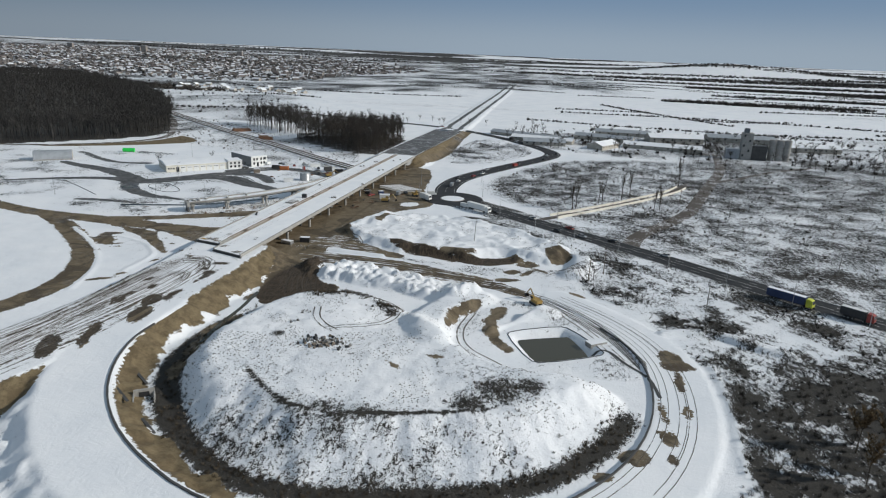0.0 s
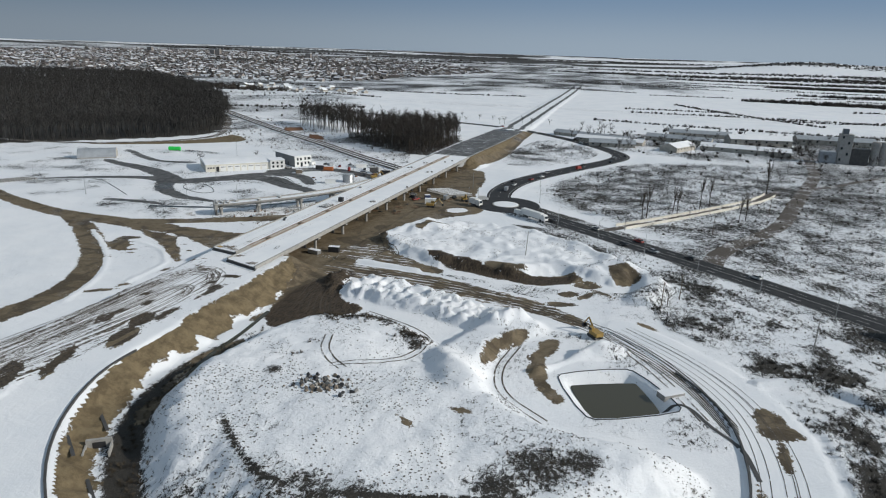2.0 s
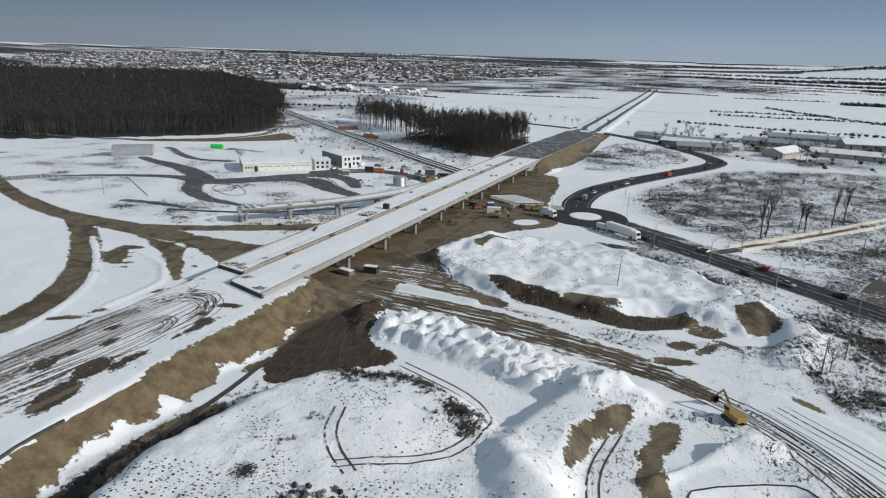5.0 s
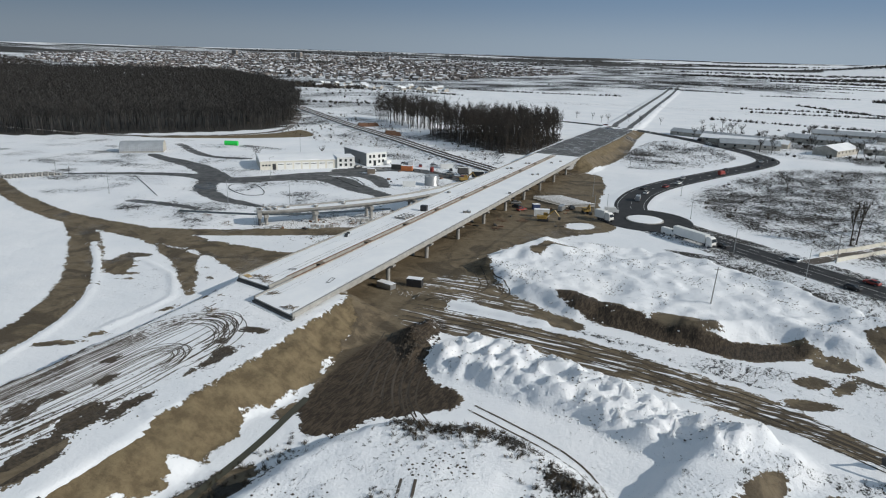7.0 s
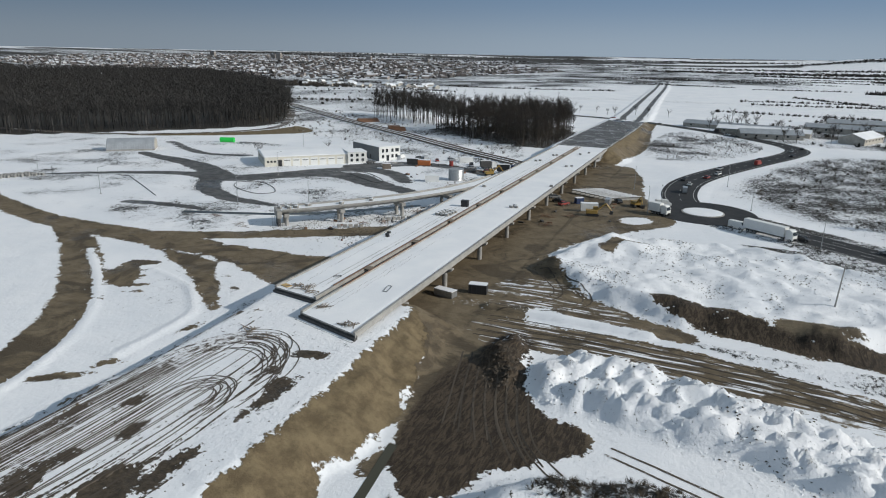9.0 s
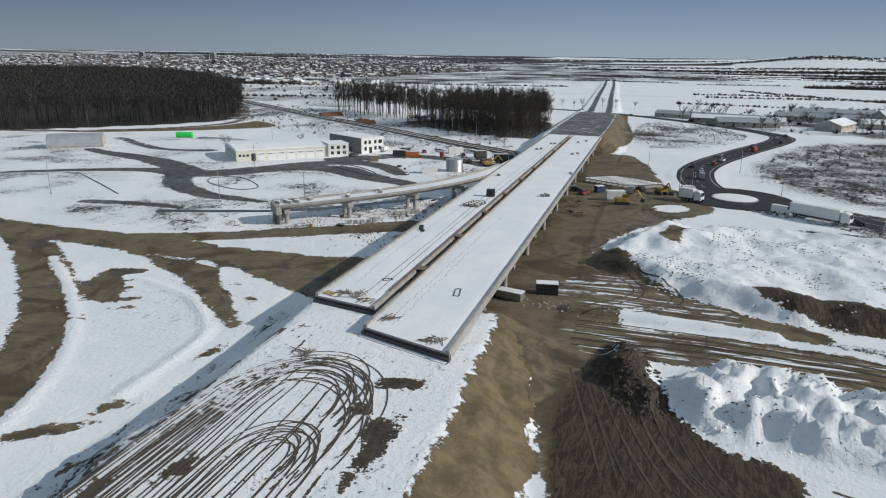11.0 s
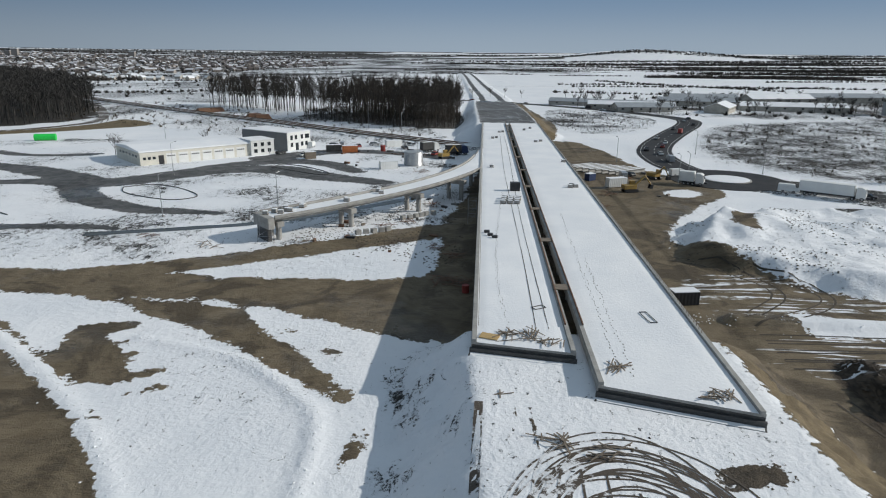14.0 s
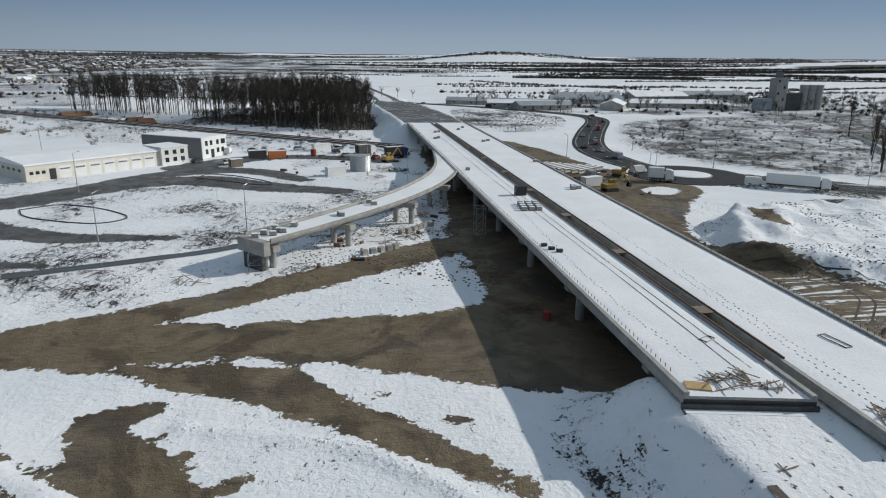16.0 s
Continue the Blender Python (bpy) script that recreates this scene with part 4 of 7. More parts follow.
slip_part(Geo().sweep(RAMP_LINE, [(-2.2, -1.1), (2.2, -1.1), (2.9, -0.33), (-2.9, -0.33)]), "box_girder", M_CONC)
SLIP_PIERS = [(-55, 58.6), (-42.3, 70.5), (-28.8, 86.2), (-19.0, 103.0), (-13.2, 122.0)]
for i, (x, y) in enumerate(SLIP_PIERS):
    d, c = along(RAMP_LINE, np.array([x]), np.array([y]))
    z = float(c[0, 0])
    k = int(np.argmin(np.hypot(RAMP_LINE[:, 0] - x, RAMP_LINE[:, 1] - y)))
    tx, ty = tang[k]
    m = Matrix(((ty, tx, 0, x), (-tx, ty, 0, y), (0, 0, 1, 0), (0, 0, 0, 1)))
    slip_part(Geo().box(-3.1, 3.1, -0.8, 0.8, z - 2.2, z - 1.11, m, 0.1), "pier_cap", M_CONC)
    for s in (-1.9, 1.9):
        slip_part(Geo().cyl(s, 0, -1.2, z - 2.2, 0.6, n=16, m=m), "pier_column", M_CONC)
(x, y, z), (tx, ty) = RAMP_LINE[0], tang[0]
m = Matrix(((ty, tx, 0, x), (-tx, ty, 0, y), (0, 0, 1, 0), (0, 0, 0, 1)))
slip_part(Geo().box(-3.5, 3.5, -1.6, -0.1, z - 2.2, z + 0.15, m, 0.15), "end_block", M_CONC, "pale concrete end block of the ramp")
slip_part(Geo().box(-2.4, 2.4, -1.3, -0.4, -0.8, z - 2.2, m), "end_support", M_CONC_DARK, "dark scaffolded end support")


# ---- trees ----
def bare_tree(rng, tall, spread, limbs=9, twigs=130, trunk_r=0.16, twig_w=0.05, upright=0.75, sides=0):
    """Trunk with limbs, and twigs as thin slivers: two lists of verts and faces."""
    t, w = Geo(), Geo()
    bend = Vector((rng.uniform(-0.5, 0.5), rng.uniform(-0.5, 0.5), 0))
    p = [Vector((0, 0, -0.3)), Vector((0, 0, tall * 0.45)) + bend * 0.5, Vector((0, 0, tall * 0.9)) + bend]
    t.rod(p[0], p[1], trunk_r, trunk_r * 0.7, sides or 6)
    t.rod(p[1], p[2], trunk_r * 0.7, trunk_r * 0.15, sides or 5)
    tips = [(p[1], p[2])]
    for k in range(limbs):
        z = tall * rng.uniform(0.28, 0.75)
        a = 2.4 * k + rng.uniform(-0.5, 0.5)
        reach = spread * rng.uniform(0.5, 1.0) * (1.1 - 0.5 * z / tall)
        s = Vector((0, 0, z)) + bend * min(1, z / tall)
        e = s + Vector((math.cos(a) * reach, math.sin(a) * reach, upright * rng.uniform(1.2, 2.4) * reach))
        e.z = min(e.z, tall)
        t.rod(s, e, trunk_r * 0.4, trunk_r * 0.08, sides or 4)
        tips.append((s, e))
    for k in range(twigs):
        s, e = tips[k % len(tips)]
        b = s.lerp(e, rng.uniform(0.25, 1.0))
        a = rng.uniform(0, 6.28)
        ln = rng.uniform(0.12, 0.26) * spread + tall * 0.03
        dirn = Vector((math.cos(a), math.sin(a), rng.uniform(0.3, 1.7))).normalized()
        side = dirn.orthogonal().normalized()
        side.rotate(Matrix.Rotation(rng.uniform(0, 3.1), 3, dirn))
        c = b + dirn * ln
        w.add([b - side * twig_w, b + side * twig_w, c], [(0, 1, 2)])
        q = b.lerp(c, 0.45)
        d2 = (dirn + Vector((rng.uniform(-0.9, 0.9), rng.uniform(-0.9, 0.9), rng.uniform(-0.2, 0.6)))).normalized()
        w.add([q - side * twig_w * 0.7, q + side * twig_w * 0.7, q + d2 * ln * 0.8], [(0, 1, 2)])
    return t, w


def tree_models(rng, count, name, label, category, mats, group, **kw):
    """Some trees with trunk and crown, standing out of the way until they are copied."""
    out = []
    for k in range(count):
        tall, spread = kw["tall"] * rng.uniform(0.85, 1.1), kw["spread"] * rng.uniform(0.85, 1.15)
        t, w = bare_tree(rng, tall, spread, **{a: b for a, b in kw.items() if a not in ("tall", "spread")})
        out.append((t, w))
    return out


def plant(models, places, rng, name, label, category, group, mats):
    firsts = {}
    for x, y in places:
        k = rng.randrange(len(models))
        m = pose(x, y, h1(x, y), rng.uniform(-2, 2), rng.uniform(-2, 2), rng.uniform(0, 360))
        if k not in firsts:
            ob = thing(name, 0, 0, 0, label, category, group)
            ob.matrix_world = m
            models[k][0].make("trunk", mats[0], ob)
            models[k][1].make("crown", mats[1], ob)
            firsts[k] = ob
        else:
            c = copy_thing(firsts[k], m)
            s = rng.uniform(0.8, 1.15)
            c.scale = (s, s, s * rng.uniform(0.9, 1.1))


def scatter(outline, spacing, rng, keep=1.0):
    p = np.array(outline)
    lo, hi = p.min(0), p.max(0)
    xs, ys = np.meshgrid(np.arange(lo[0], hi[0], spacing), np.arange(lo[1], hi[1], spacing))
    r = np.random.default_rng(int(rng.random() * 1e6))
    X = xs + r.uniform(-0.5, 0.5, xs.shape) * spacing
    Y = ys + r.uniform(-0.5, 0.5, xs.shape) * spacing
    ok = (inside(outline, X, Y) > 0) & (r.random(xs.shape) < keep)
    return np.stack([X[ok], Y[ok]], 1)


def stamp(models, places, rng, name, mat, label, category, size=(0.8, 1.2), sink=0.0):
    """Many like things joined in one mesh."""
    r = np.random.default_rng(int(rng.random() * 1e6))
    zs = height(places[:, 0], places[:, 1]) - sink
    arrays = [(np.array(g.v), g.f) for g in models]
    vs, fs, k = [], [], 0
    for (x, y), z in zip(places, zs):
        v, f = arrays[r.integers(len(arrays))]
        a, s = r.uniform(0, 6.28), r.uniform(*size)
        ca, sa = math.cos(a) * s, math.sin(a) * s
        vs.append(np.stack([x + v[:, 0] * ca - v[:, 1] * sa, y + v[:, 0] * sa + v[:, 1] * ca, z + v[:, 2] * s], 1))
        fs += [tuple(i + k for i in q) for q in f]
        k += len(v)
    return tagged(link_mesh(name, np.concatenate(vs).tolist(), fs, mat), label, category, kind="stuff")


def joined(pair):
    g = Geo()
    g.add(pair[0].v, pair[0].f)
    return g.add(pair[1].v, pair[1].f)


rng = random.Random(11)
FOREST = smooth([(-380, 130), (-300, 212), (-262, 250), (-246, 290), (-262, 340), (-300, 400), (-370, 500), (-600, 740), (-980, 1000), (-1300, 700), (-1200, 300), (-800, 60)], True)
GROVE = smooth([(-120, 322), (-85, 300), (-60, 282), (-27, 268), (-24, 300), (-28, 380), (-60, 392), (-100, 370), (-130, 345)], True)
GROVE_W = smooth([(-225, 405), (-180, 375), (-140, 352), (-120, 372), (-150, 400), (-200, 430)], True)

tall_models = tree_models(rng, 4, "tree", "", "", None, "", tall=23, spread=4.4, limbs=13, twigs=420, trunk_r=0.2, twig_w=0.04, upright=1.0)
forest_models = [joined(bare_tree(rng, 20 * rng.uniform(0.85, 1.1), 5.0, 6, 84, 0.26, 0.14, 0.9, 3)) for _ in range(5)]
grove_pts = scatter(GROVE, 4.9, rng, 0.9)
grove_pts = grove_pts[np.argsort(grove_pts[:, 1] - 0.3 * grove_pts[:, 0])]
plant(tall_models, [tuple(p) for p in grove_pts[:190]], rng, "bare_tree", "tall bare deciduous tree in a snowy grove", "tree", "trees of the grove", (M_BARK, M_TWIG))
grove_w_pts = scatter(GROVE_W, 5.2, rng, 0.85)
plant(tall_models, [tuple(p) for p in grove_w_pts[::4]], rng, "bare_tree", "tall thin bare tree in an open row", "tree", "trees of the western grove", (M_BARK, M_TWIG))
rest_w = np.delete(grove_w_pts, np.s_[::4], 0)
stamp([joined(m) for m in tall_models], np.concatenate([grove_pts[190:], rest_w]), rng, "grove_trees", M_TWIG, "tall bare trees standing deeper in the grove", "trees", (0.85, 1.15))
near = scatter(FOREST, 6.2, rng)
edge_d = inside(FOREST, near[:, 0], near[:, 1])
stamp(forest_models, near[edge_d < 56], rng, "bare_forest", M_FOREST, "dense dark leafless wood", "woodland", (0.9, 1.2))
deep_models = [joined(bare_tree(rng, 21 * rng.uniform(0.85, 1.1), 6.0, 4, 44, 0.24, 0.24, 0.8, 3)) for _ in range(4)]
deep = scatter(FOREST, 11.0, rng)
stamp(deep_models, deep[inside(FOREST, deep[:, 0], deep[:, 1]) >= 54], rng, "bare_forest", M_FOREST, "crowns of a dense dark leafless wood", "woodland", (0.9, 1.2))
under = [joined(bare_tree(rng, 5.0, 3.4, 6, 40, 0.08, 0.10, 0.5, 3)) for _ in range(3)]
stamp(under, near[edge_d < 16], rng, "undergrowth", M_FOREST, "dark undergrowth in the leafless wood", "undergrowth")
stamp(under, scatter(GROVE, 3.6, rng, 0.9), rng, "undergrowth", M_TWIG, "dark undergrowth between the bare trees", "undergrowth", (0.6, 1.2))


# ---- buildings ----
def turned(x, y, z, rz):
    return pose(x, y, z, 0, 0, rz)


def gable(g, L, W, h, ridge, over=0.3):
    """Walls and gables of a hall along x."""
    g.add([(0, 0, 0), (L, 0, 0), (L, W, 0), (0, W, 0), (0, 0, h), (L, 0, h), (L, W, h), (0, W, h), (0, W / 2, ridge), (L, W / 2, ridge)],
          [(0, 1, 5, 4), (2, 3, 7, 6), (3, 0, 4, 8, 7), (1, 2, 6, 9, 5), (3, 2, 1, 0)])
    return g


def gable_roof(L, W, h, ridge, over=0.5, thick=0.25):
    k = (ridge - h) / (W / 2)
    sec = [(-over, h - over * k), (W / 2, ridge), (W + over, h - over * k), (W + over, h - over * k + thick), (W / 2, ridge + thick), (-over, h - over * k + thick)]
    vs = [(x, y, z + 0.01) for x in (-over, L + over) for y, z in sec]
    return Geo().add(vs, [(0, 1, 2, 3, 4, 5)[::-1], (6, 7, 8, 9, 10, 11)] + [(i, (i + 1) % 6, (i + 1) % 6 + 6, i + 6) for i in range(6)])


def shed(x, y, rz, L, W, h, ridge, wall, roof, label, name="shed", category="building", doors=0, panes=0):
    b = thing(name, x, y, h1(x, y) - 0.1, label, category, rz=rz)
    gable(Geo(), L, W, h, ridge).make("wall", wall, b)
    gable_roof(L, W, h, ridge).make("roof", roof, b, "snow-covered pitched roof" if roof is M_SNOW else "sheet roof")
    for k in range(doors):
        u = L * (k + 0.5) / doors
        Geo().box(u - 1.7, u + 1.7, -0.06, -0.004, 0.1, min(h - 0.4, 3.6)).make("door", M_SHED, b, "grey sheet door")
    for k in range(panes):
        u = L * (k + 0.5) / panes
        Geo().box(u - 0.7, u + 0.7, -0.07, -0.004, h * 0.5, h * 0.8).make("window", M_GLASS, b, "dark window")
    return b


# the white hall on the lot
hall = thing("white_hall", -128.5, 142.5, 0, "long white metal hall with sectional doors and snow on its roof", "building", rz=45)
HL, HW, HH = 40.0, 27.0, 4.6
Geo().box(0, HL, 0, HW, -0.5, HH).make("wall", M_CREAM, hall, "cream-white panel wall")
roof = Geo()
roof.add([(-0.3, -0.3, HH + 0.01), (HL + 0.3, -0.3, HH + 0.01), (HL + 0.3, HW + 0.3, HH + 0.01), (-0.3, HW + 0.3, HH + 0.01), (-0.3, -0.3, HH + 0.5), (HL + 0.3, -0.3, HH + 0.5), (HL + 0.3, HW + 0.3, HH + 0.5), (-0.3, HW + 0.3, HH + 0.5), (-0.3, HW * 0.5, HH + 1.4), (HL + 0.3, HW * 0.5, HH + 1.4)],
         [(3, 2, 1, 0), (0, 1, 5, 4), (2, 3, 7, 6), (1, 2, 6, 9, 5), (3, 0, 4, 8, 7), (4, 5, 9, 8), (6, 7, 8, 9)])
roof.make("roof", M_SNOW, hall, "snow-covered low roof")
for k in range(7):
    u = 10.5 + k * 4.3
    d = Geo().box(u - 1.7, u + 1.7, -0.05, -0.004, 0.0, 3.7).make("door", M_WHITE, hall, "white sectional door")
    for j in range(4):
        Geo().box(u - 1.3 + j * 0.7, u - 0.8 + j * 0.7, -0.08, -0.055, 2.6, 3.0).make("pane", M_GLASS, d)
# no opening is cut: a black panel paints the shaded inside of the doorway
Geo().box(6.2, 8.0, -0.06, -0.004, 0.0, 3.2).make("doorway_shade_panel", M_BLACK, hall, "black panel standing for the shade in an open doorway")
for k in range(3):
    Geo().box(1.0 + k * 1.6, 2.0 + k * 1.6, -0.06, -0.004, 2.0, 2.9).make("window", M_GLASS, hall)
for k in range(6):
    Geo().box(-0.06, -0.004, 3 + k * 3.6, 4.6 + k * 3.6, 2.6, 3.4).make("window", M_GLASS, hall)
annex = thing("white_annex", -100.2, 170.8, 0, "small white two-storey annex beside the hall", "building", rz=45)
Geo().box(0.02, 9.5, -1.0, 10, -0.5, 5.6).make("wall", M_WHITE, annex)
Geo().box(-0.1, 9.7, -1.2, 10.2, 5.61, 5.9).make("roof", M_SNOW, annex, "snow-covered flat roof")
for k in range(3):
    for z in (1.0, 3.4):
        Geo().box(1.2 + k * 2.8, 2.5 + k * 2.8, -1.06, -1.004, z, z + 1.4).make("window", M_GLASS, annex)

# grey office building
office = thing("office_building", -89.5, 184, 0, "two-storey office with slate-grey side and white front", "building", rz=60)
Geo().box(0, 12.5, 0.3, 27, -0.5, 7.0).make("side_wall", M_GREY, office, "slate-grey clad side walls")
Geo().box(-0.1, 12.6, 0.0, 0.29, -0.5, 7.1).make("front_wall", M_WHITE, office, "white rendered front wall")
Geo().box(-0.2, 12.7, -0.1, 27.1, 7.11, 7.35).make("roof", M_SNOW, office, "snow-covered flat roof")
for u, z, w in ((1.5, 1.4, 1.3), (1.5, 4.3, 1.3), (3.9, 4.3, 1.3), (7.2, 4.3, 1.3), (9.6, 4.3, 2.2), (7.2, 1.4, 1.3), (9.6, 1.4, 1.3)):
    Geo().box(u, u + w, -0.05, -0.004, z, z + 1.7).make("window", M_GLASS, office, "dark window")
Geo().box(4.2, 5.8, -0.06, -0.004, -0.2, 2.9).make("door", M_GLASS, office, "dark glazed door")
Geo().box(-0.06, -0.004, 8, 9.4, 0, 2.6).make("side_door", M_BLACK, office, "dark side door")

# arched storage hangar
hangar = thing("arched_hangar", -233, 143, h1(-225, 152) - 0.1, "grey corrugated arched hangar dusted with snow", "building", rz=40)
g = Geo()
N = 14
for i in range(41):
    r = 0.06 if i % 2 else 0.0
    for k in range(N + 1):
        a = math.pi * k / N
        g.v.append((i * 0.6, 7 - (7 + r) * math.cos(a), 1.0 + (5.2 + r) * math.sin(a)))
g.f = [(i * (N + 1) + k, (i + 1) * (N + 1) + k, (i + 1) * (N + 1) + k + 1, i * (N + 1) + k + 1) for i in range(40) for k in range(N)]
g.make("shell", M_SHED, hangar, "corrugated steel arch")
for x in (0.02, 23.9):
    g = Geo()
    ring = [(7 - 7 * math.cos(math.pi * k / N), 1 + 5.2 * math.sin(math.pi * k / N)) for k in range(N + 1)] + [(14, 0), (0, 0)]
    g.add([(x, a, b) for a, b in ring] + [(x + 0.08, a, b) for a, b in ring], [tuple(range(len(ring))), tuple(range(2 * len(ring) - 1, len(ring) - 1, -1))])
    g.make("end_wall", M_SHED_WALL, hangar)
Geo().box(0, 24, -0.1, 0.1, -0.2, 1.0).make("base_wall", M_CONC, hangar)
Geo().box(0, 24, 13.9, 14.1, -0.2, 1.0).make("base_wall", M_CONC, hangar)

# green silage clamp cover
tube = thing("green_tank", -204, 204, h1(-204, 204), "bright green horizontal tank on the snow", "tank", rz=20)
Geo().cyl(0, 0, -4.2, 4.2, 1.5, n=20, m=pose(0, 0, 1.5, 0, 90, 0)).make("barrel", M_GREEN, tube, smooth_faces=False)
for x in (-2.5, 2.5):
    Geo().box(x - 0.2, x + 0.2, -1.2, 1.2, -0.2, 0.5).make("cradle", M_CONC, tube)

# water tank with a ladder
tank = thing("water_tank", -36, 155.5, h1(-36, 155.5), "cylindrical corrugated steel water tank", "tank")
g = Geo()
for k in range(48):  # rippled sheet
    r, z = 3.3 + 0.05 * (k % 2), -0.2 + k * 0.107
    g.v += [(r * math.cos(2 * math.pi * i / 32), r * math.sin(2 * math.pi * i / 32), z) for i in range(32)]
g.f = [(k * 32 + i, k * 32 + (i + 1) % 32, (k + 1) * 32 + (i + 1) % 32, (k + 1) * 32 + i) for k in range(47) for i in range(32)]
g.make("shell", M_STEEL, tank)
Geo().cyl(0, 0, 4.85, 5.2, 3.4, 0.5, 32).make("roof", M_SHED, tank)

# ---- rail line ----
v, f = ribbon(RAIL_BANK, 7.2, 0.06, 5, 4.0)
tagged(link_mesh("railway_bed", v, f, M_SNOW), "snowy crown of the railway bank", "railway", kind="structure")
for off in (-3.9, 0.2, 4.2):
    p = RAIL_BANK[:, :2]
    t = np.gradient(p, axis=0)
    t /= np.linalg.norm(t, axis=1)[:, None]
    q = p + np.stack([t[:, 1], -t[:, 0]], 1) * off
    v, f = ribbon(q, 1.35, 0.10, 3, 4.0)
    tagged(link_mesh("railway_ballast", v, f, M_CONC_DARK), "dark ballast bed of the railway", "railway", kind="structure")
    for s in (-0.72, 0.72):
        q2 = q + np.stack([t[:, 1], -t[:, 0]], 1) * s
        g = Geo().sweep([(x, y, 1.42) for x, y in q2], [(-0.05, 0), (0.05, 0), (0.05, 0.17), (-0.05, 0.17)])
        tagged(g.make("rail", M_RUST), "rusty steel rail", "rail", kind="structure")

# ---- farm sheds and mill beyond the road ----
for x, y, rz, L, W, h, r in ((40, 462, -22, 80, 12, 3.2, 5.4), (66, 428, -10, 62, 13, 3.4, 5.6), (82, 396, 8, 40, 15, 3.6, 6.2), (128, 470, -12, 60, 14, 4, 6.5),
                             (156, 392, 62, 34, 16, 4.2, 7.2), (176, 424, -8, 72, 15, 3.8, 6.4), (206, 480, 12, 56, 20, 5.5, 9), (270, 520, 5, 70, 18, 5, 8), (150, 520, 0, 60, 14, 4, 6.6), (330, 470, 10, 60, 16, 5, 8)):
    bare = (x + y) % 3 == 1
    shed(x, y, rz, L, W, h, r, M_SHED_WALL, M_SHED if bare else M_SNOW, "long low farm shed with a grey sheet roof" if bare else "long low farm shed with a snowy roof", panes=6)


# ---- tracks, streaks and water on the ground ----
def tracks(lines, name, mat, label, category, width=0.2, gauge=1.0, lift=0.035):
    g = Geo()
    for line in lines:
        p = np.array(line, float)
        t = np.gradient(p, axis=0)
        t /= np.linalg.norm(t, axis=1)[:, None] + 1e-9
        for s in (-gauge, gauge) if gauge else (0,):
            g.add(*ribbon(p + np.stack([t[:, 1], -t[:, 0]], 1) * s, width, lift, 2, 1.2))
    return tagged(g.make(name, mat), label, category, kind="stuff")


rng = random.Random(5)
lines = []
for k in range(13):  # along the embankment, curving with it
    off = -11 + 20 * (k + rng.uniform(-0.4, 0.4)) / 13
    a, b = rng.uniform(-24, -46), rng.uniform(-110, -170)
    ys = np.linspace(a, b, 24)
    mid = np.interp(-ys, -HIGHWAY[:, 1], HIGHWAY[:, 0])
    lines.append(np.stack([mid - 3 + off * np.clip((-ys) / 35, 0.35, 1) + 0.6 * np.sin(ys / 23 + k), ys], 1))
for k in range(11):  # turning loops before the abutment
    w, top, cx = rng.uniform(5.5, 10.0), rng.uniform(-19, -27), rng.uniform(-0.5, 1.0)
    a = np.linspace(math.pi, -0.25, 26)
    arc = np.stack([cx + w * np.cos(a), top - w * 1.3 + w * 1.3 * np.sin(a)], 1)
    tail = np.stack([np.linspace(cx - w - rng.uniform(0, 3), cx - w, 14)[:-1], np.linspace(-rng.uniform(75, 120), top - w * 1.3, 14)[:-1]], 1)
    lines.append(np.vstack([tail, arc]))
for k in range(5):
    w, top, cx = rng.uniform(2.4, 4.2), rng.uniform(-36, -40), rng.uniform(3, 4.5)
    a = np.linspace(math.pi, -0.4, 20)
    arc = np.stack([cx + w * np.cos(a), top - w * 1.5 + w * 1.5 * np.sin(a)], 1)
    tail = np.stack([np.linspace(cx - w - 2, cx - w, 10)[:-1], np.linspace(-95, top - w * 1.5, 10)[:-1]], 1)
    lines.append(np.vstack([tail, arc]))
tracks(lines, "tyre_tracks", M_TRACK, "brown tyre tracks crossing the snowy embankment", "tyre tracks", 0.1)
tracks([smooth([(-11.5, -14), (-12, -40), (-13.5, -70), (-19, -105), (-34, -150)])], "wheel_rut", M_TRACK, "deep brown rut along the embankment edge", "rut", 0.42, 0)
lines = []
for k in range(3):  # on the loop road
    d = -5.0 + 4.2 * k + rng.uniform(-1.2, 1.2)
    wander = np.sin(np.arange(len(RAMP)) * rng.uniform(0.05, 0.11) + rng.uniform(0, 6)) * rng.uniform(0.5, 1.3)
    t = np.gradient(RAMP[:, :2], axis=0)
    t /= np.linalg.norm(t, axis=1)[:, None]
    q = RAMP[:, :2] + np.stack([t[:, 1], -t[:, 0]], 1) * (d + wander)[:, None]
    i0 = rng.randrange(int(len(q) * 0.55), int(len(q) * 0.75))
    lines.append(q[i0:])
tracks(lines, "tyre_tracks", M_TRACK, "faint tyre tracks on the snowy loop road", "tyre tracks", 0.08, 0.9)
tracks([smooth([(59, -23), (77, -29), (85, -36), (87, -49), (82, -60), (70, -68)]), smooth([(62, -53), (65, -62), (74, -69)]), smooth([(108, -30), (106, -45), (110, -58), (122, -66)]), smooth([(128, -8), (138, -22), (147, -34), (156, -52)])],
       "tyre_tracks", M_TRACK, "brown tyre tracks over the spoil mound", "tyre tracks", 0.2)
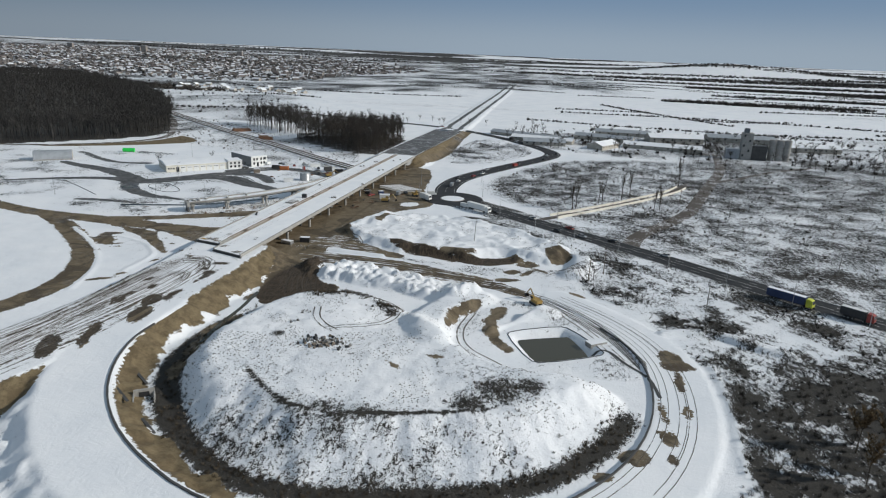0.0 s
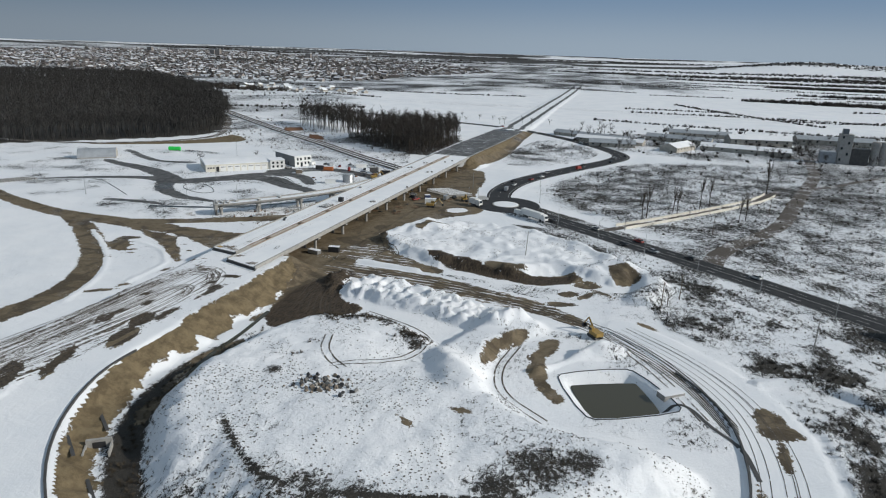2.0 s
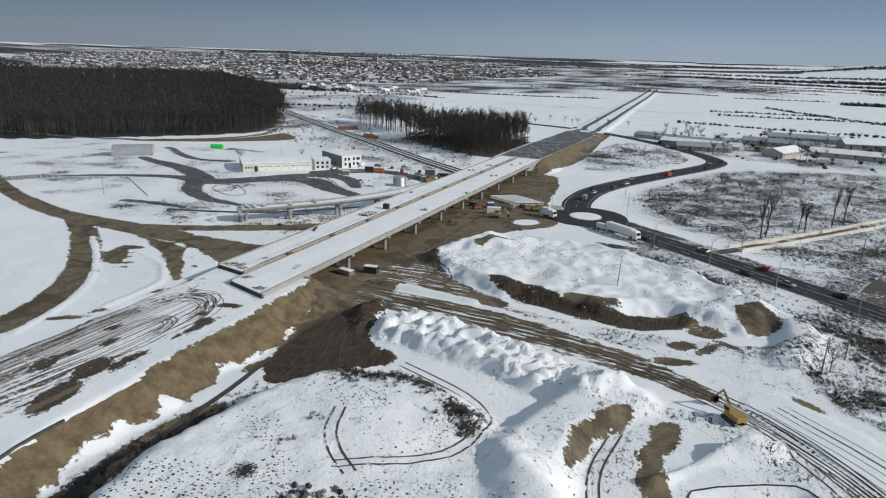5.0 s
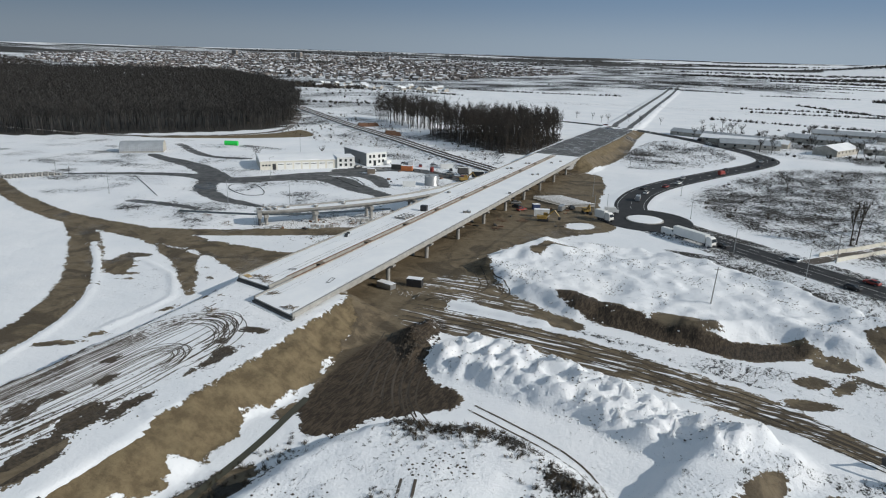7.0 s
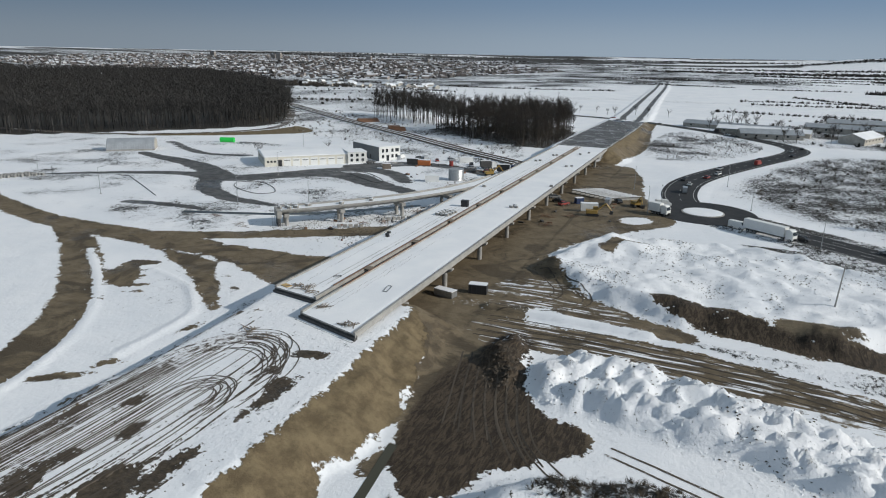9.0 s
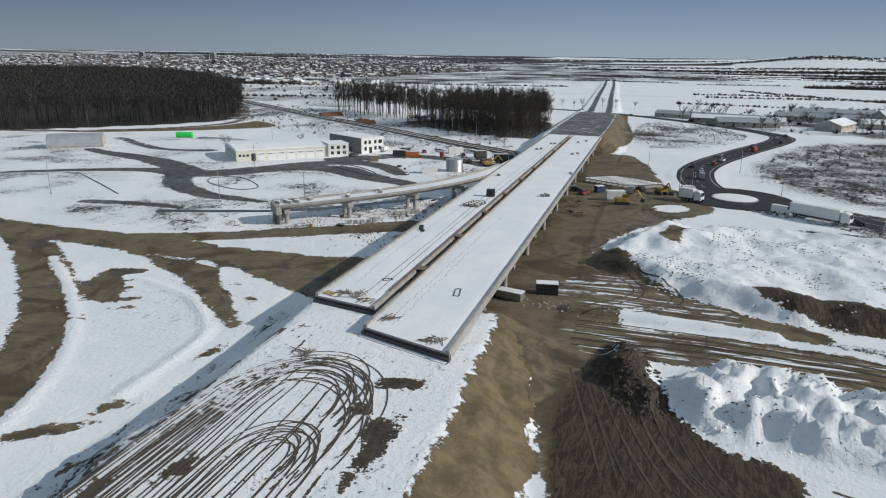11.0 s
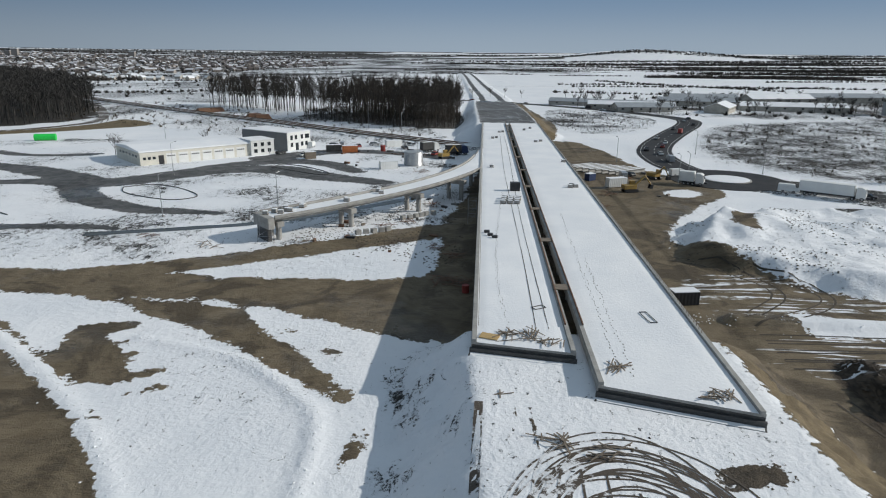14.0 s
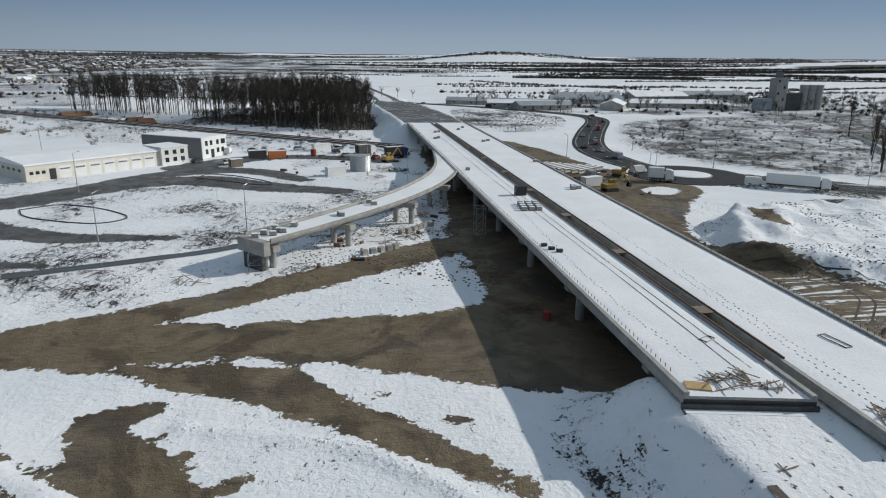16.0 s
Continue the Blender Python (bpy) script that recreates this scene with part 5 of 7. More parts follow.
# wheel loops in the mud
fan = [smooth([(30 + 2.2 * k, -2 - 1.5 * k), (33 + 2.4 * k, -14 - 2 * k), (36 + 3.0 * k, -26 - 1.0 * k)]) for k in range(7)]
tracks(fan, "wheel_ruts", M_CLOD, "dark wheel ruts pressed into black soil", "ruts", 0.14, 0.9)
haul = [smooth([(28, 12 + d), (50, 13 + d * 0.8), (74, 11 + d * 0.8), (96, 5 + d * 0.7), (118, -3 + d * 0.6), (136, -14 + d * 0.6), (152, -32 + d * 0.5), (162, -54 + d * 0.4)]) for d in (-5, -2.4, 0.5, 3.4)]
tracks(haul, "wheel_ruts", M_CLOD, "dark wheel ruts along the haul road", "ruts", 0.16, 1.0)
yard_loops = [smooth([(30, 24), (40, 34), (33, 46), (25, 52)]), smooth([(28, 20), (44, 28), (46, 36), (36, 44)])]
tracks(yard_loops, "wheel_ruts", M_CLOD, "dark wheel loops in slushy snow", "ruts", 0.16, 1.0)
t = np.gradient(RAMP[:, :2], axis=0)
t /= np.linalg.norm(t, axis=1)[:, None]
kerb_line = RAMP[:, :2] + np.stack([-t[:, 1], t[:, 0]], 1) * 7.9
keep = kerb_line[4:-6]
g = Geo().sweep([(x, y, h1(x, y) - 0.15) for x, y in keep], [(-0.22, 0), (0.22, 0), (0.22, 0.5), (-0.22, 0.5)])
tagged(g.make("kerb", M_CONC_DARK), "dark wet kerb round the loop road", "kerb", kind="structure")

# wheel tracks on the western deck
g = Geo()
for x0 in (-5.2, -3.5):
    ys = np.arange(1.0, 200.0, 4.0)
    xs = x0 + 0.35 * np.sin(ys / 31 + x0)
    g.sweep([(x, y, TOP + 0.148) for x, y in zip(xs, ys)], [(-0.05, 0), (0.05, 0), (0.05, 0.006), (-0.05, 0.006)])
tagged(g.make("tyre_tracks", M_TRACK), "faint wheel tracks along the snowy deck", "tyre tracks", kind="stuff")

# footprint trails over the decks
g = Geo()
for line in ([(-8, -1), (-9.5, 20), (-8.6, 50), (-7, 80)], [(3, -8), (3.6, 20), (4.5, 60)], [(4.2, -10), (5, 30)]):
    p = smooth(line)
    s = np.concatenate([[0], np.cumsum(np.linalg.norm(np.diff(p, axis=0), axis=1))])
    for u in np.arange(0, s[-1], 0.75):
        x, y = float(np.interp(u, s, p[:, 0])) + rng.uniform(-0.25, 0.25), float(np.interp(u, s, p[:, 1]))
        g.box(x - 0.05, x + 0.05, y - 0.11, y + 0.11, TOP + 0.1, TOP + 0.148)
tagged(g.make("footprints", M_TRACK), "trail of footprints in deck snow", "footprints", kind="stuff")

# pond in the loop
g = Geo()
ring = rounded([(124.5, -44), (140.5, -36.5), (147, -49.5), (131.5, -58.5)], 0.06)
g.prism([tuple(p) for p in ring], -3.0, -1.35)
tagged(g.make("pond_water", M_WATER), "murky olive water in a lined pond", "water", kind="structure")
ring = np.vstack([POND, POND[:1]])
t = Geo().sweep([(x, y, 0.0) for x, y in ring], [(-0.12, -0.2), (0.12, -0.2), (0.1, 0.14), (-0.1, 0.14)])
tagged(t.make("pond_liner_edge", M_MEMBRANE), "black liner edge round the pond", "pond liner", kind="structure")
inlet = thing("concrete_inlet", 150, -41, -0.2, "concrete inlet chamber beside the pond", "culvert", rz=38)
Geo().box(-4.5, 1.5, -1.5, 1.5, -0.6, 0.9).make("chamber", M_CONC, inlet)
Geo().box(5.0, 10.5, -1.7, 1.7, -0.4, 0.25).make("liner_pit", M_MEMBRANE, inlet, "black lined pit")
Geo().box(-4.6, 1.6, -1.6, 1.6, 0.905, 1.0).make("snow_cap", M_SNOW, inlet)
tracks([smooth([(146, -49), (152, -45), (157, -54), (163, -60), (165, -72)])], "drain_channel", M_CONC_DARK, "dark wet drain channel", "channel", 0.5, 0, 0.06)

culvert = thing("culvert", 39, -107, h1(39, -107) - 0.3, "concrete culvert mouth in the brown bank", "culvert", rz=35)
Geo().box(-2.4, 2.4, -0.3, 0.3, 0, 2.3).make("headwall", M_CONC, culvert)
# the headwall is solid; this black plate gives the mouth its shade by colour
Geo().box(-1.2, 1.2, -0.36, -0.305, 0.1, 1.7).make("opening", M_BLACK, culvert, "black plate standing for the shaded culvert opening")
for u in (-2.5, 2.2):
    Geo().box(u, u + 0.3, -4.0, -0.31, -0.2, 1.5).make("wing_wall", M_CONC, culvert)
for x, y in ((33, -100), (36, -111), (48, -118)):
    b = thing("drain_trough", x, y, h1(x, y) - 0.05, "dark concrete drain trough down the bank", "drain", rz=-35)
    Geo().box(-4, 4, -0.35, 0.35, 0, 0.22).make("trough", M_CONC_DARK, b)
# flooded ditch under the slip ramp and beside the lot
for line, half in (([(-96, 57), (-78, 63), (-62, 70), (-44, 86), (-28, 102)], 1.6), ([(31, -34), (33, -50), (33, -66), (37, -84)], 0.7)):
    v, f = ribbon(smooth(line), half, 0.05, 3, 2.0)
    tagged(link_mesh("ditch_water", v, f, M_WATER), "dark still water in a ditch", "water", kind="structure")
# lot kerbs
for line in ([(-115, 107), (-107, 114), (-88, 99), (-90, 93), (-97, 92), (-111, 99), (-115, 107)], [(-84, 146), (-82, 155), (-61, 138), (-62, 131), (-84, 146)], [(-167, 98), (-124, 72)], [(-215, 98), (-190, 80)]):
    p = smooth(line, False, 2)
    g = Geo().sweep([(x, y, h1(x, y) - 0.1) for x, y in p], [(-0.12, 0), (0.12, 0), (0.12, 0.3), (-0.12, 0.3)])
    tagged(g.make("kerb", M_CONC_DARK), "dark kerb of the snowy lot", "kerb", kind="structure")


# ---- vehicles ----
def wheel(parent, x, y, r=0.5, w=0.3):
    t = Geo().cyl(0, 0, -w / 2, w / 2, r, n=14, m=pose(x, y, r, 90, 0, 0)).make("wheel", M_RUBBER, parent)
    Geo().cyl(0, 0, -w / 2 - 0.01, w / 2 + 0.01, r * 0.55, n=10, m=pose(x, y, r, 90, 0, 0)).make("rim", M_STEEL, t)


def lorry(x, y, rz, cab, box, label, length=13.6, z=None):
    v = thing("lorry", x, y, (h1(x, y) if z is None else z) + 0.1, label, "lorry", "", rz=rz)
    Geo().box(-length / 2 - 1.5, length / 2 - 1.5, -1.27, 1.27, 1.15, 4.0, bevel=0.06).make("trailer", box, v)
    Geo().box(-length / 2 - 1.5, length / 2 - 1.5, -1.2, 1.2, 4.01, 4.08).make("trailer_roof", M_SNOW if box is M_BLUE else M_WHITE, v)
    Geo().box(-length / 2 - 1.2, length / 2 + 2.2, -0.5, 0.5, 0.75, 1.14).make("chassis", M_BLACK, v)
    x0 = length / 2 - 1.0
    sec = [(x0, 0.7), (x0 + 2.3, 0.7), (x0 + 2.35, 2.0), (x0 + 2.0, 3.3), (x0 + 1.2, 3.7), (x0, 3.7)]
    g = Geo().add([(a, s, b) for s in (-1.22, 1.22) for a, b in sec], [tuple(range(6)), tuple(range(11, 5, -1))] + [(i, i + 6, (i + 1) % 6 + 6, (i + 1) % 6) for i in range(6)])
    c = g.make("cab", cab, v)
    Geo().add([(x0 + 2.36, -1.1, 2.05), (x0 + 2.36, 1.1, 2.05), (x0 + 2.06, 1.1, 3.15), (x0 + 2.06, -1.1, 3.15)], [(0, 1, 2, 3)]).make("windscreen", M_GLASS, c)
    for wx in (-length / 2 + 0.2, -length / 2 + 1.5, -length / 2 + 2.8, x0 - 0.8, x0 + 1.5):
        for wy in (-1.1, 1.1):
            wheel(v, wx, wy)
    return v


def car(x, y, rz, paint, label, van=False, z=None):
    v = thing("van" if van else "car", x, y, (h1(x, y) if z is None else z) + 0.1, label, "van" if van else "car", rz=rz)
    L, H = (5.6, 2.4) if van else (4.4, 1.45)
    if van:
        sec = [(-2.8, 0.35), (2.8, 0.35), (2.8, 1.1), (2.1, 1.35), (1.5, 2.3), (1.2, H), (-2.75, H)]
    else:
        sec = [(-2.2, 0.3), (2.2, 0.3), (2.25, 0.7), (2.1, 0.85), (1.0, 0.95), (-2.1, 0.98), (-2.25, 0.75)]
    n = len(sec)
    Geo().add([(a, s, b) for s in (-0.88, 0.88) for a, b in sec], [tuple(range(n)), tuple(range(2 * n - 1, n - 1, -1))] + [(i, i + n, (i + 1) % n + n, (i + 1) % n) for i in range(n)]).make("body", paint, v)
    if not van:
        top = [(-2.0, 0.97), (1.1, 0.95), (0.4, 1.42), (-1.3, 1.45)]
        Geo().add([(a, s * (0.84 if b < 1.2 else 0.66), b) for s in (-1, 1) for a, b in top], [(0, 1, 2, 3), (7, 6, 5, 4), (0, 4, 5, 1), (1, 5, 6, 2), (2, 6, 7, 3), (3, 7, 4, 0)]).make("cabin", M_GLASS, v, "dark glazed cabin")
        Geo().add([(a, s * 0.6, b) for s in (-1, 1) for a, b in ((-1.2, 1.455), (0.35, 1.43))], [(0, 1, 3, 2)]).make("roof", paint, v)
    else:
        Geo().add([(2.12, -0.8, 1.38), (2.12, 0.8, 1.38), (1.55, 0.8, 2.25), (1.55, -0.8, 2.25)], [(0, 1, 2, 3)]).make("windscreen", M_GLASS, v)
    for wx in (-1.4, 1.4):
        for wy in (-0.82, 0.82):
            wheel(v, wx, wy, 0.34, 0.2)
    return v


def excavator(x, y, rz, label):
    v = thing("excavator", x, y, h1(x, y), label, "excavator", rz=rz)
    for s in (-1, 1):
        g = Geo()
        ring = [(-2.0, 0.15), (-1.6, 0), (1.6, 0), (2.0, 0.15), (2.1, 0.5), (1.8, 0.9), (-1.8, 0.9), (-2.1, 0.5)]
        g.add([(a, s * 1.1 + w, b) for w in (-0.3, 0.3) for a, b in ring], [tuple(range(8)), tuple(range(15, 7, -1))] + [(i, i + 8, (i + 1) % 8 + 8, (i + 1) % 8) for i in range(8)])
        g.make("crawler_track", M_BLACK, v)
    Geo().box(-2.3, 1.5, -1.3, 1.3, 1.0, 2.1, bevel=0.15).make("upper_body", M_YELLOW, v)
    c = Geo().box(0.1, 1.7, 0.3, 1.3, 2.11, 3.1, bevel=0.1).make("cab", M_YELLOW, v)
    Geo().box(0.2, 1.75, 0.35, 1.33, 2.3, 2.95).make("window", M_GLASS, c)
    Geo().rod((1.2, -0.3, 1.9), (4.2, -0.3, 4.6), 0.32, 0.28, 4).make("boom", M_YELLOW, v)
    Geo().rod((4.2, -0.3, 4.6), (6.3, -0.3, 2.0), 0.24, 0.18, 4).make("arm", M_YELLOW, v)
    Geo().add([(6.0, -0.9, 2.1), (6.8, -0.9, 1.9), (6.6, -0.9, 0.8), (5.6, -0.9, 0.9), (6.0, 0.3, 2.1), (6.8, 0.3, 1.9), (6.6, 0.3, 0.8), (5.6, 0.3, 0.9)], [(0, 1, 2, 3), (7, 6, 5, 4), (0, 4, 5, 1), (1, 5, 6, 2), (2, 6, 7, 3)]).make("bucket", M_BLACK, v)
    return v


def container(x, y, rz, paint, label, L=6.0, W=2.4, H=2.6, z=None, snow=True, name="container"):
    v = thing(name, x, y, h1(x, y) if z is None else z, label, "container", rz=rz)
    n = int(L / 0.3)
    near = [(L * k / n, 0.04 * (k % 2)) for k in range(n + 1)]  # corrugated long sides
    g = Geo().prism(near + [(a, W - b) for a, b in reversed(near)], 0.05, H)
    g.make("body", paint, v)
    Geo().box(-0.02, L + 0.02, 0, W, H + 0.002, H + 0.12).make("roof", M_SNOW if snow else paint, v, "snow on the roof" if snow else "")
    Geo().box(-0.05, -0.022, 0.15, W - 0.15, 0.15, H - 0.1).make("door", paint, v)
    return v


def heading(line, x, y):
    k = int(np.argmin(np.hypot(line[:, 0] - x, line[:, 1] - y)))
    k = min(k, len(line) - 2)
    d = line[k + 1] - line[k]
    return math.degrees(math.atan2(d[1], d[0]))


lorry(86, 113.2, heading(ROAD_EAST, 86, 113), M_WHITE, M_WHITE, "white articulated lorry on the dark road")
lorry(219, 15, heading(ROAD_EAST, 219, 24), M_LIME, M_BLUE, "lorry with lime cab and dark blue trailer")
lorry(238, 4.5, heading(ROAD_EAST, 238, 5), M_RED, M_BLACK, "dull red lorry with a dark trailer", 8.0)
car(255, -10.5, heading(ROAD_EAST, 243, 0), M_WHITE, "white delivery van on the dark road", True)
lorry(52, 128, -28, M_WHITE, M_WHITE, "short white site lorry on the muddy turning", 4.5)
PAINTS = [(M_WHITE, "white"), (M_BLACK, "black"), (M_SILVER, "silver"), (M_RED, "red"), (M_SILVER, "silver"), (M_BLACK, "black")]
for k, (x, y, side) in enumerate(((56, 193, 2), (58, 201, -3), (74, 240, -3), (86, 262, 3), (112, 330, -3), (112, 345, 3), (66, 222, 3), (97, 284, -3), (50, 176, 2), (60, 210, 3), (91, 268, 3), (104, 305, 3), (80, 405, -3), (60, 430, 3), (20, 470, -3), (-30, 500, 3))):
    rz = heading(ROAD, x, y)
    d = np.hypot(ROAD[:, 0] - x, ROAD[:, 1] - y)
    cx, cy = ROAD[int(d.argmin()), :2]
    a = radians(rz)
    p, n = PAINTS[k % 6]
    car(cx - math.sin(a) * side, cy + math.cos(a) * side, rz + (180 if side > 0 else 0), p, f"{n} car on the curving asphalt road", van=(k % 5 == 3))
for k, (u, side) in enumerate(((100, -3.5), (112, 4), (131, 5), (148, -2), (150, 3), (178, 4.5), (136, -4.6))):
    k2 = int(np.argmin(np.abs(ROAD_EAST[:, 0] - u)))
    x, y = ROAD_EAST[k2, :2]
    rz = heading(ROAD_EAST, x, y)
    a = radians(rz)
    p, n = PAINTS[(k + 1) % 6]
    car(x - math.sin(a) * side, y + math.cos(a) * side, rz + (180 if side > 0 else 0), p, f"{n} car on the four-lane road")
car(77, 119.5, -30, M_WHITE, "white van leaving the roundabout", True)
car(52, 143, 20, M_WHITE, "white van beside the roundabout", True)

# ---- the building site by the bridge ----
excavator(31, 116, 15, "yellow excavator standing in brown mud")
excavator(128, -15, 130, "dusty yellow excavator beside the haul road")
excavator(43, 137, -60, "yellow excavator beside stacked beams")
container(26, 121, 20, M_WHITE, "white site cabin with snow on its roof")
container(19, 27, 10, M_BLACK, "small black box trailer in the mud", 4.2, 2.2, 2.2)
container(12, 23, -12, M_STEEL, "open grey trailer under the bridge", 5, 2.2, 1.5, name="trailer")
container(22, 133, 40, M_BLUE, "blue tarpaulin shelter near the columns", 3, 2, 2.2, name="shelter")
for k, (x, y) in enumerate(((15, 133), (12, 140), (18, 129), (33, 136), (36, 141))):
    car(x, y, 30 * k, PAINTS[(k + 1) % 6][0], f"{PAINTS[(k + 1) % 6][1]} car parked beside the bridge", van=(k == 3))


def beam_stack():
    b = thing("concrete_beam", 0, 0, 0, "long precast concrete beam dusted with snow", "beam", "stacked beams")
    Geo().sweep([(0, 0, 0), (0, 7, 0), (0, 14, 0)], [(-0.35, 0.25), (0.35, 0.25), (0.35, 0.5), (0.12, 0.7), (0.12, 1.2), (0.4, 1.35), (0.4, 1.5), (-0.4, 1.5), (-0.4, 1.35), (-0.12, 1.2), (-0.12, 0.7), (-0.35, 0.5)]).make("beam", M_CONC, b)
    Geo().box(-0.38, 0.38, 0.1, 13.9, 1.503, 1.6).make("snow_cap", M_SNOW, b)
    for y in (2, 12):
        Geo().box(-0.6, 0.6, y - 0.15, y + 0.15, -0.1, 0.249).make("bearer", M_WOOD, b)
    return b


first = None
for k in range(9):
    m = pose(16 + k * 2.0, 152 - k * 1.1, h1(20, 148) + 0.05, 0, 0, -54)
    if first is None:
        first = beam_stack()
        first.matrix_world = m
    else:
        copy_thing(first, m)


def pallet(mat, label):
    b = thing("pallet_stack", 0, 0, 0, label, "pallet", "pallets on the decks")
    g = Geo()
    for i in range(3):
        g.box(-0.6, 0.6, -0.5 + i * 0.42, -0.34 + i * 0.42, 0, 0.12)
    for i in range(5):
        g.box(-0.6 + i * 0.26, -0.44 + i * 0.26, -0.5, 0.5, 0.122, 0.15)
    g.make("pallet", M_WOOD, b)
    for i in range(2):
        for j in range(2):
            Geo().box(-0.56 + i * 0.57, -0.01 + i * 0.57, -0.47 + j * 0.48, -0.01 + j * 0.48, 0.152, 0.75, bevel=0.03).make("block", mat, b)
    Geo().box(-0.5, 0.5, -0.42, 0.42, 0.752, 0.82, bevel=0.1).make("snow_cap", M_SNOW, b)
    return b


SNOWY = TOP + 0.1
first = None
spots = [(-7 + 1.5 * i + 0.2 * j, 68.5 + 1.7 * j, SNOWY) for i in range(3) for j in range(4)] + [(-8, 184, SNOWY), (-6.5, 186, SNOWY), (8, 175, SNOWY), (10, 177, SNOWY), (10, 88, SNOWY), (11.4, 88.6, SNOWY), (10.6, 90, SNOWY), (-9, 116, SNOWY), (13, 128, SNOWY), (-5, 205, SNOWY), (-3.5, 206, SNOWY), (6, 215, SNOWY), (9, 222, SNOWY)]
for u in (1, 2, 3, 4, 6, 8):
    x, y, z = RAMP_LINE[u]
    spots += [(x + rng.uniform(-1.5, 1.5), y + rng.uniform(-1, 1), z + 0.07), (x + rng.uniform(-1.5, 1.5), y + 1.6, z + 0.09)]
for x, y, z in spots:
    m = pose(x, y, z, 0, 0, rng.uniform(-12, 12))
    if first is None:
        first = pallet(M_CONC, "pallet of grey blocks capped with snow")
        first.matrix_world = m
    else:
        copy_thing(first, m)
container(-4.8, 82, 5, M_BLACK, "black site box on the snowy deck", 2.2, 1.8, 1.9, z=SNOWY, snow=False)
for x, y in ((-10, 42), (-9.2, 40.6), (-10.6, 44)):
    b = thing("tarpaulin_bundle", x, y, SNOWY, "dark bundle lying on the snowy deck", "bundle")
    Geo().box(-0.5, 0.5, -0.35, 0.35, 0, 0.45, bevel=0.15).make("bundle", M_BLACK, b)


def planks(x, y, z, n, spread, length, label, name="timber_pile", mat=M_WOOD, flat=0.3):
    b = thing(name, x, y, z, label, "timber")
    for k in range(n):
        a = rng.uniform(0, 3.14) if spread > 1 else rng.gauss(0.9, 0.5)
        L = length * rng.uniform(0.5, 1.0)
        cx, cy = rng.uniform(-spread, spread), rng.uniform(-spread, spread) * 0.6
        Geo().box(-L / 2, L / 2, -0.06, 0.06, -0.025, 0.025, pose(cx, cy, 0.08 + 0.05 * k * flat, rng.uniform(-5, 5), rng.uniform(-6, 6), math.degrees(a))).make("plank", mat, b)
    return b


planks(-6.8, -1.6, SNOWY, 22, 2.2, 3.4, "loose weathered planks at the deck end")
planks(-3.2, -2.4, SNOWY, 9, 1.2, 2.6, "loose planks and formwork at the deck end")
planks(2.8, -8.2, SNOWY, 10, 0.8, 3.6, "crossed planks on the snowy deck")
planks(11.5, -13.4, SNOWY, 18, 1.4, 2.4, "heap of splintered planks at the deck end")
planks(-5.0, -20.5, 5.15, 16, 1.4, 2.6, "pile of snowy timber before the abutment")
planks(0.0, -21.5, 5.15, 12, 1.6, 2.4, "pile of snowy timber before the abutment")
planks(-9, -12.5, 5.15, 3, 0.5, 2.0, "short boards on the snow")
b = thing("plywood_sheet", -10.4, -1.6, SNOWY, "yellow plywood sheet lying on the deck", "plywood")
Geo().box(-1.1, 1.1, -0.65, 0.65, 0.02, 0.12, pose(0, 0, 0, 3, 0, -18)).make("sheet", M_PLY, b)
for x, y, rz, L in ((10, 4, 100, 3.4), (-4.5, 7, 30, 1.6)):
    b = thing("steel_frame", x, y, SNOWY, "dark steel frame lying on the snowy deck", "frame", rz=rz)
    for v0, v1 in (((0, 0), (L, 0)), ((0, 0.9), (L, 0.9)), ((0, 0), (0, 0.9)), ((L, 0), (L, 0.9))):
        Geo().rod((v0[0], v0[1], 0.1), (v1[0], v1[1], 0.1), 0.06, n=4).make("bar", M_BLACK, b)


def scaffold(x, y, z, w, d, h, label):
    s = thing("scaffold_tower", x, y, z, label, "scaffold")
    for i in (0, w):
        for j in (0, d):
            Geo().rod((i, j, -0.2), (i, j, h), 0.05, n=5).make("post", M_STEEL, s)
    n = int(h / 1.5)
    for k in range(1, n + 1):
        zz = k * h / n
        for a, c in (((0, 0), (w, 0)), ((0, d), (w, d)), ((0, 0), (0, d)), ((w, 0), (w, d))):
            Geo().rod((*a, zz), (*c, zz), 0.035, n=4).make("ledger", M_STEEL, s)
        for j in (0, d):
            Geo().rod((0, j, zz - h / n), (w, j, zz), 0.03, n=4).make("brace", M_STEEL, s)


scaffold(-14.8, 76, -0.3, 2.0, 2.6, 5.6, "grey steel scaffold tower beside the deck")
scaffold(-57.5, 55.0, -0.4, 3.0, 1.2, 3.6, "dark scaffold under the ramp end")


def blocks(x, y, rz, n, label):
    for k in range(n):
        a = radians(rz)
        bx, by = x + math.cos(a) * 1.7 * k + rng.uniform(-0.2, 0.2), y + math.sin(a) * 1.7 * k + rng.uniform(-0.2, 0.2)
        b = thing("concrete_block", bx, by, h1(bx, by), label, "concrete block", "loose blocks", rz=rz + rng.uniform(-15, 15))
        Geo().box(-0.6, 0.6, -0.5, 0.5, -0.1, 0.95, bevel=0.08).make("block", M_CONC, b)


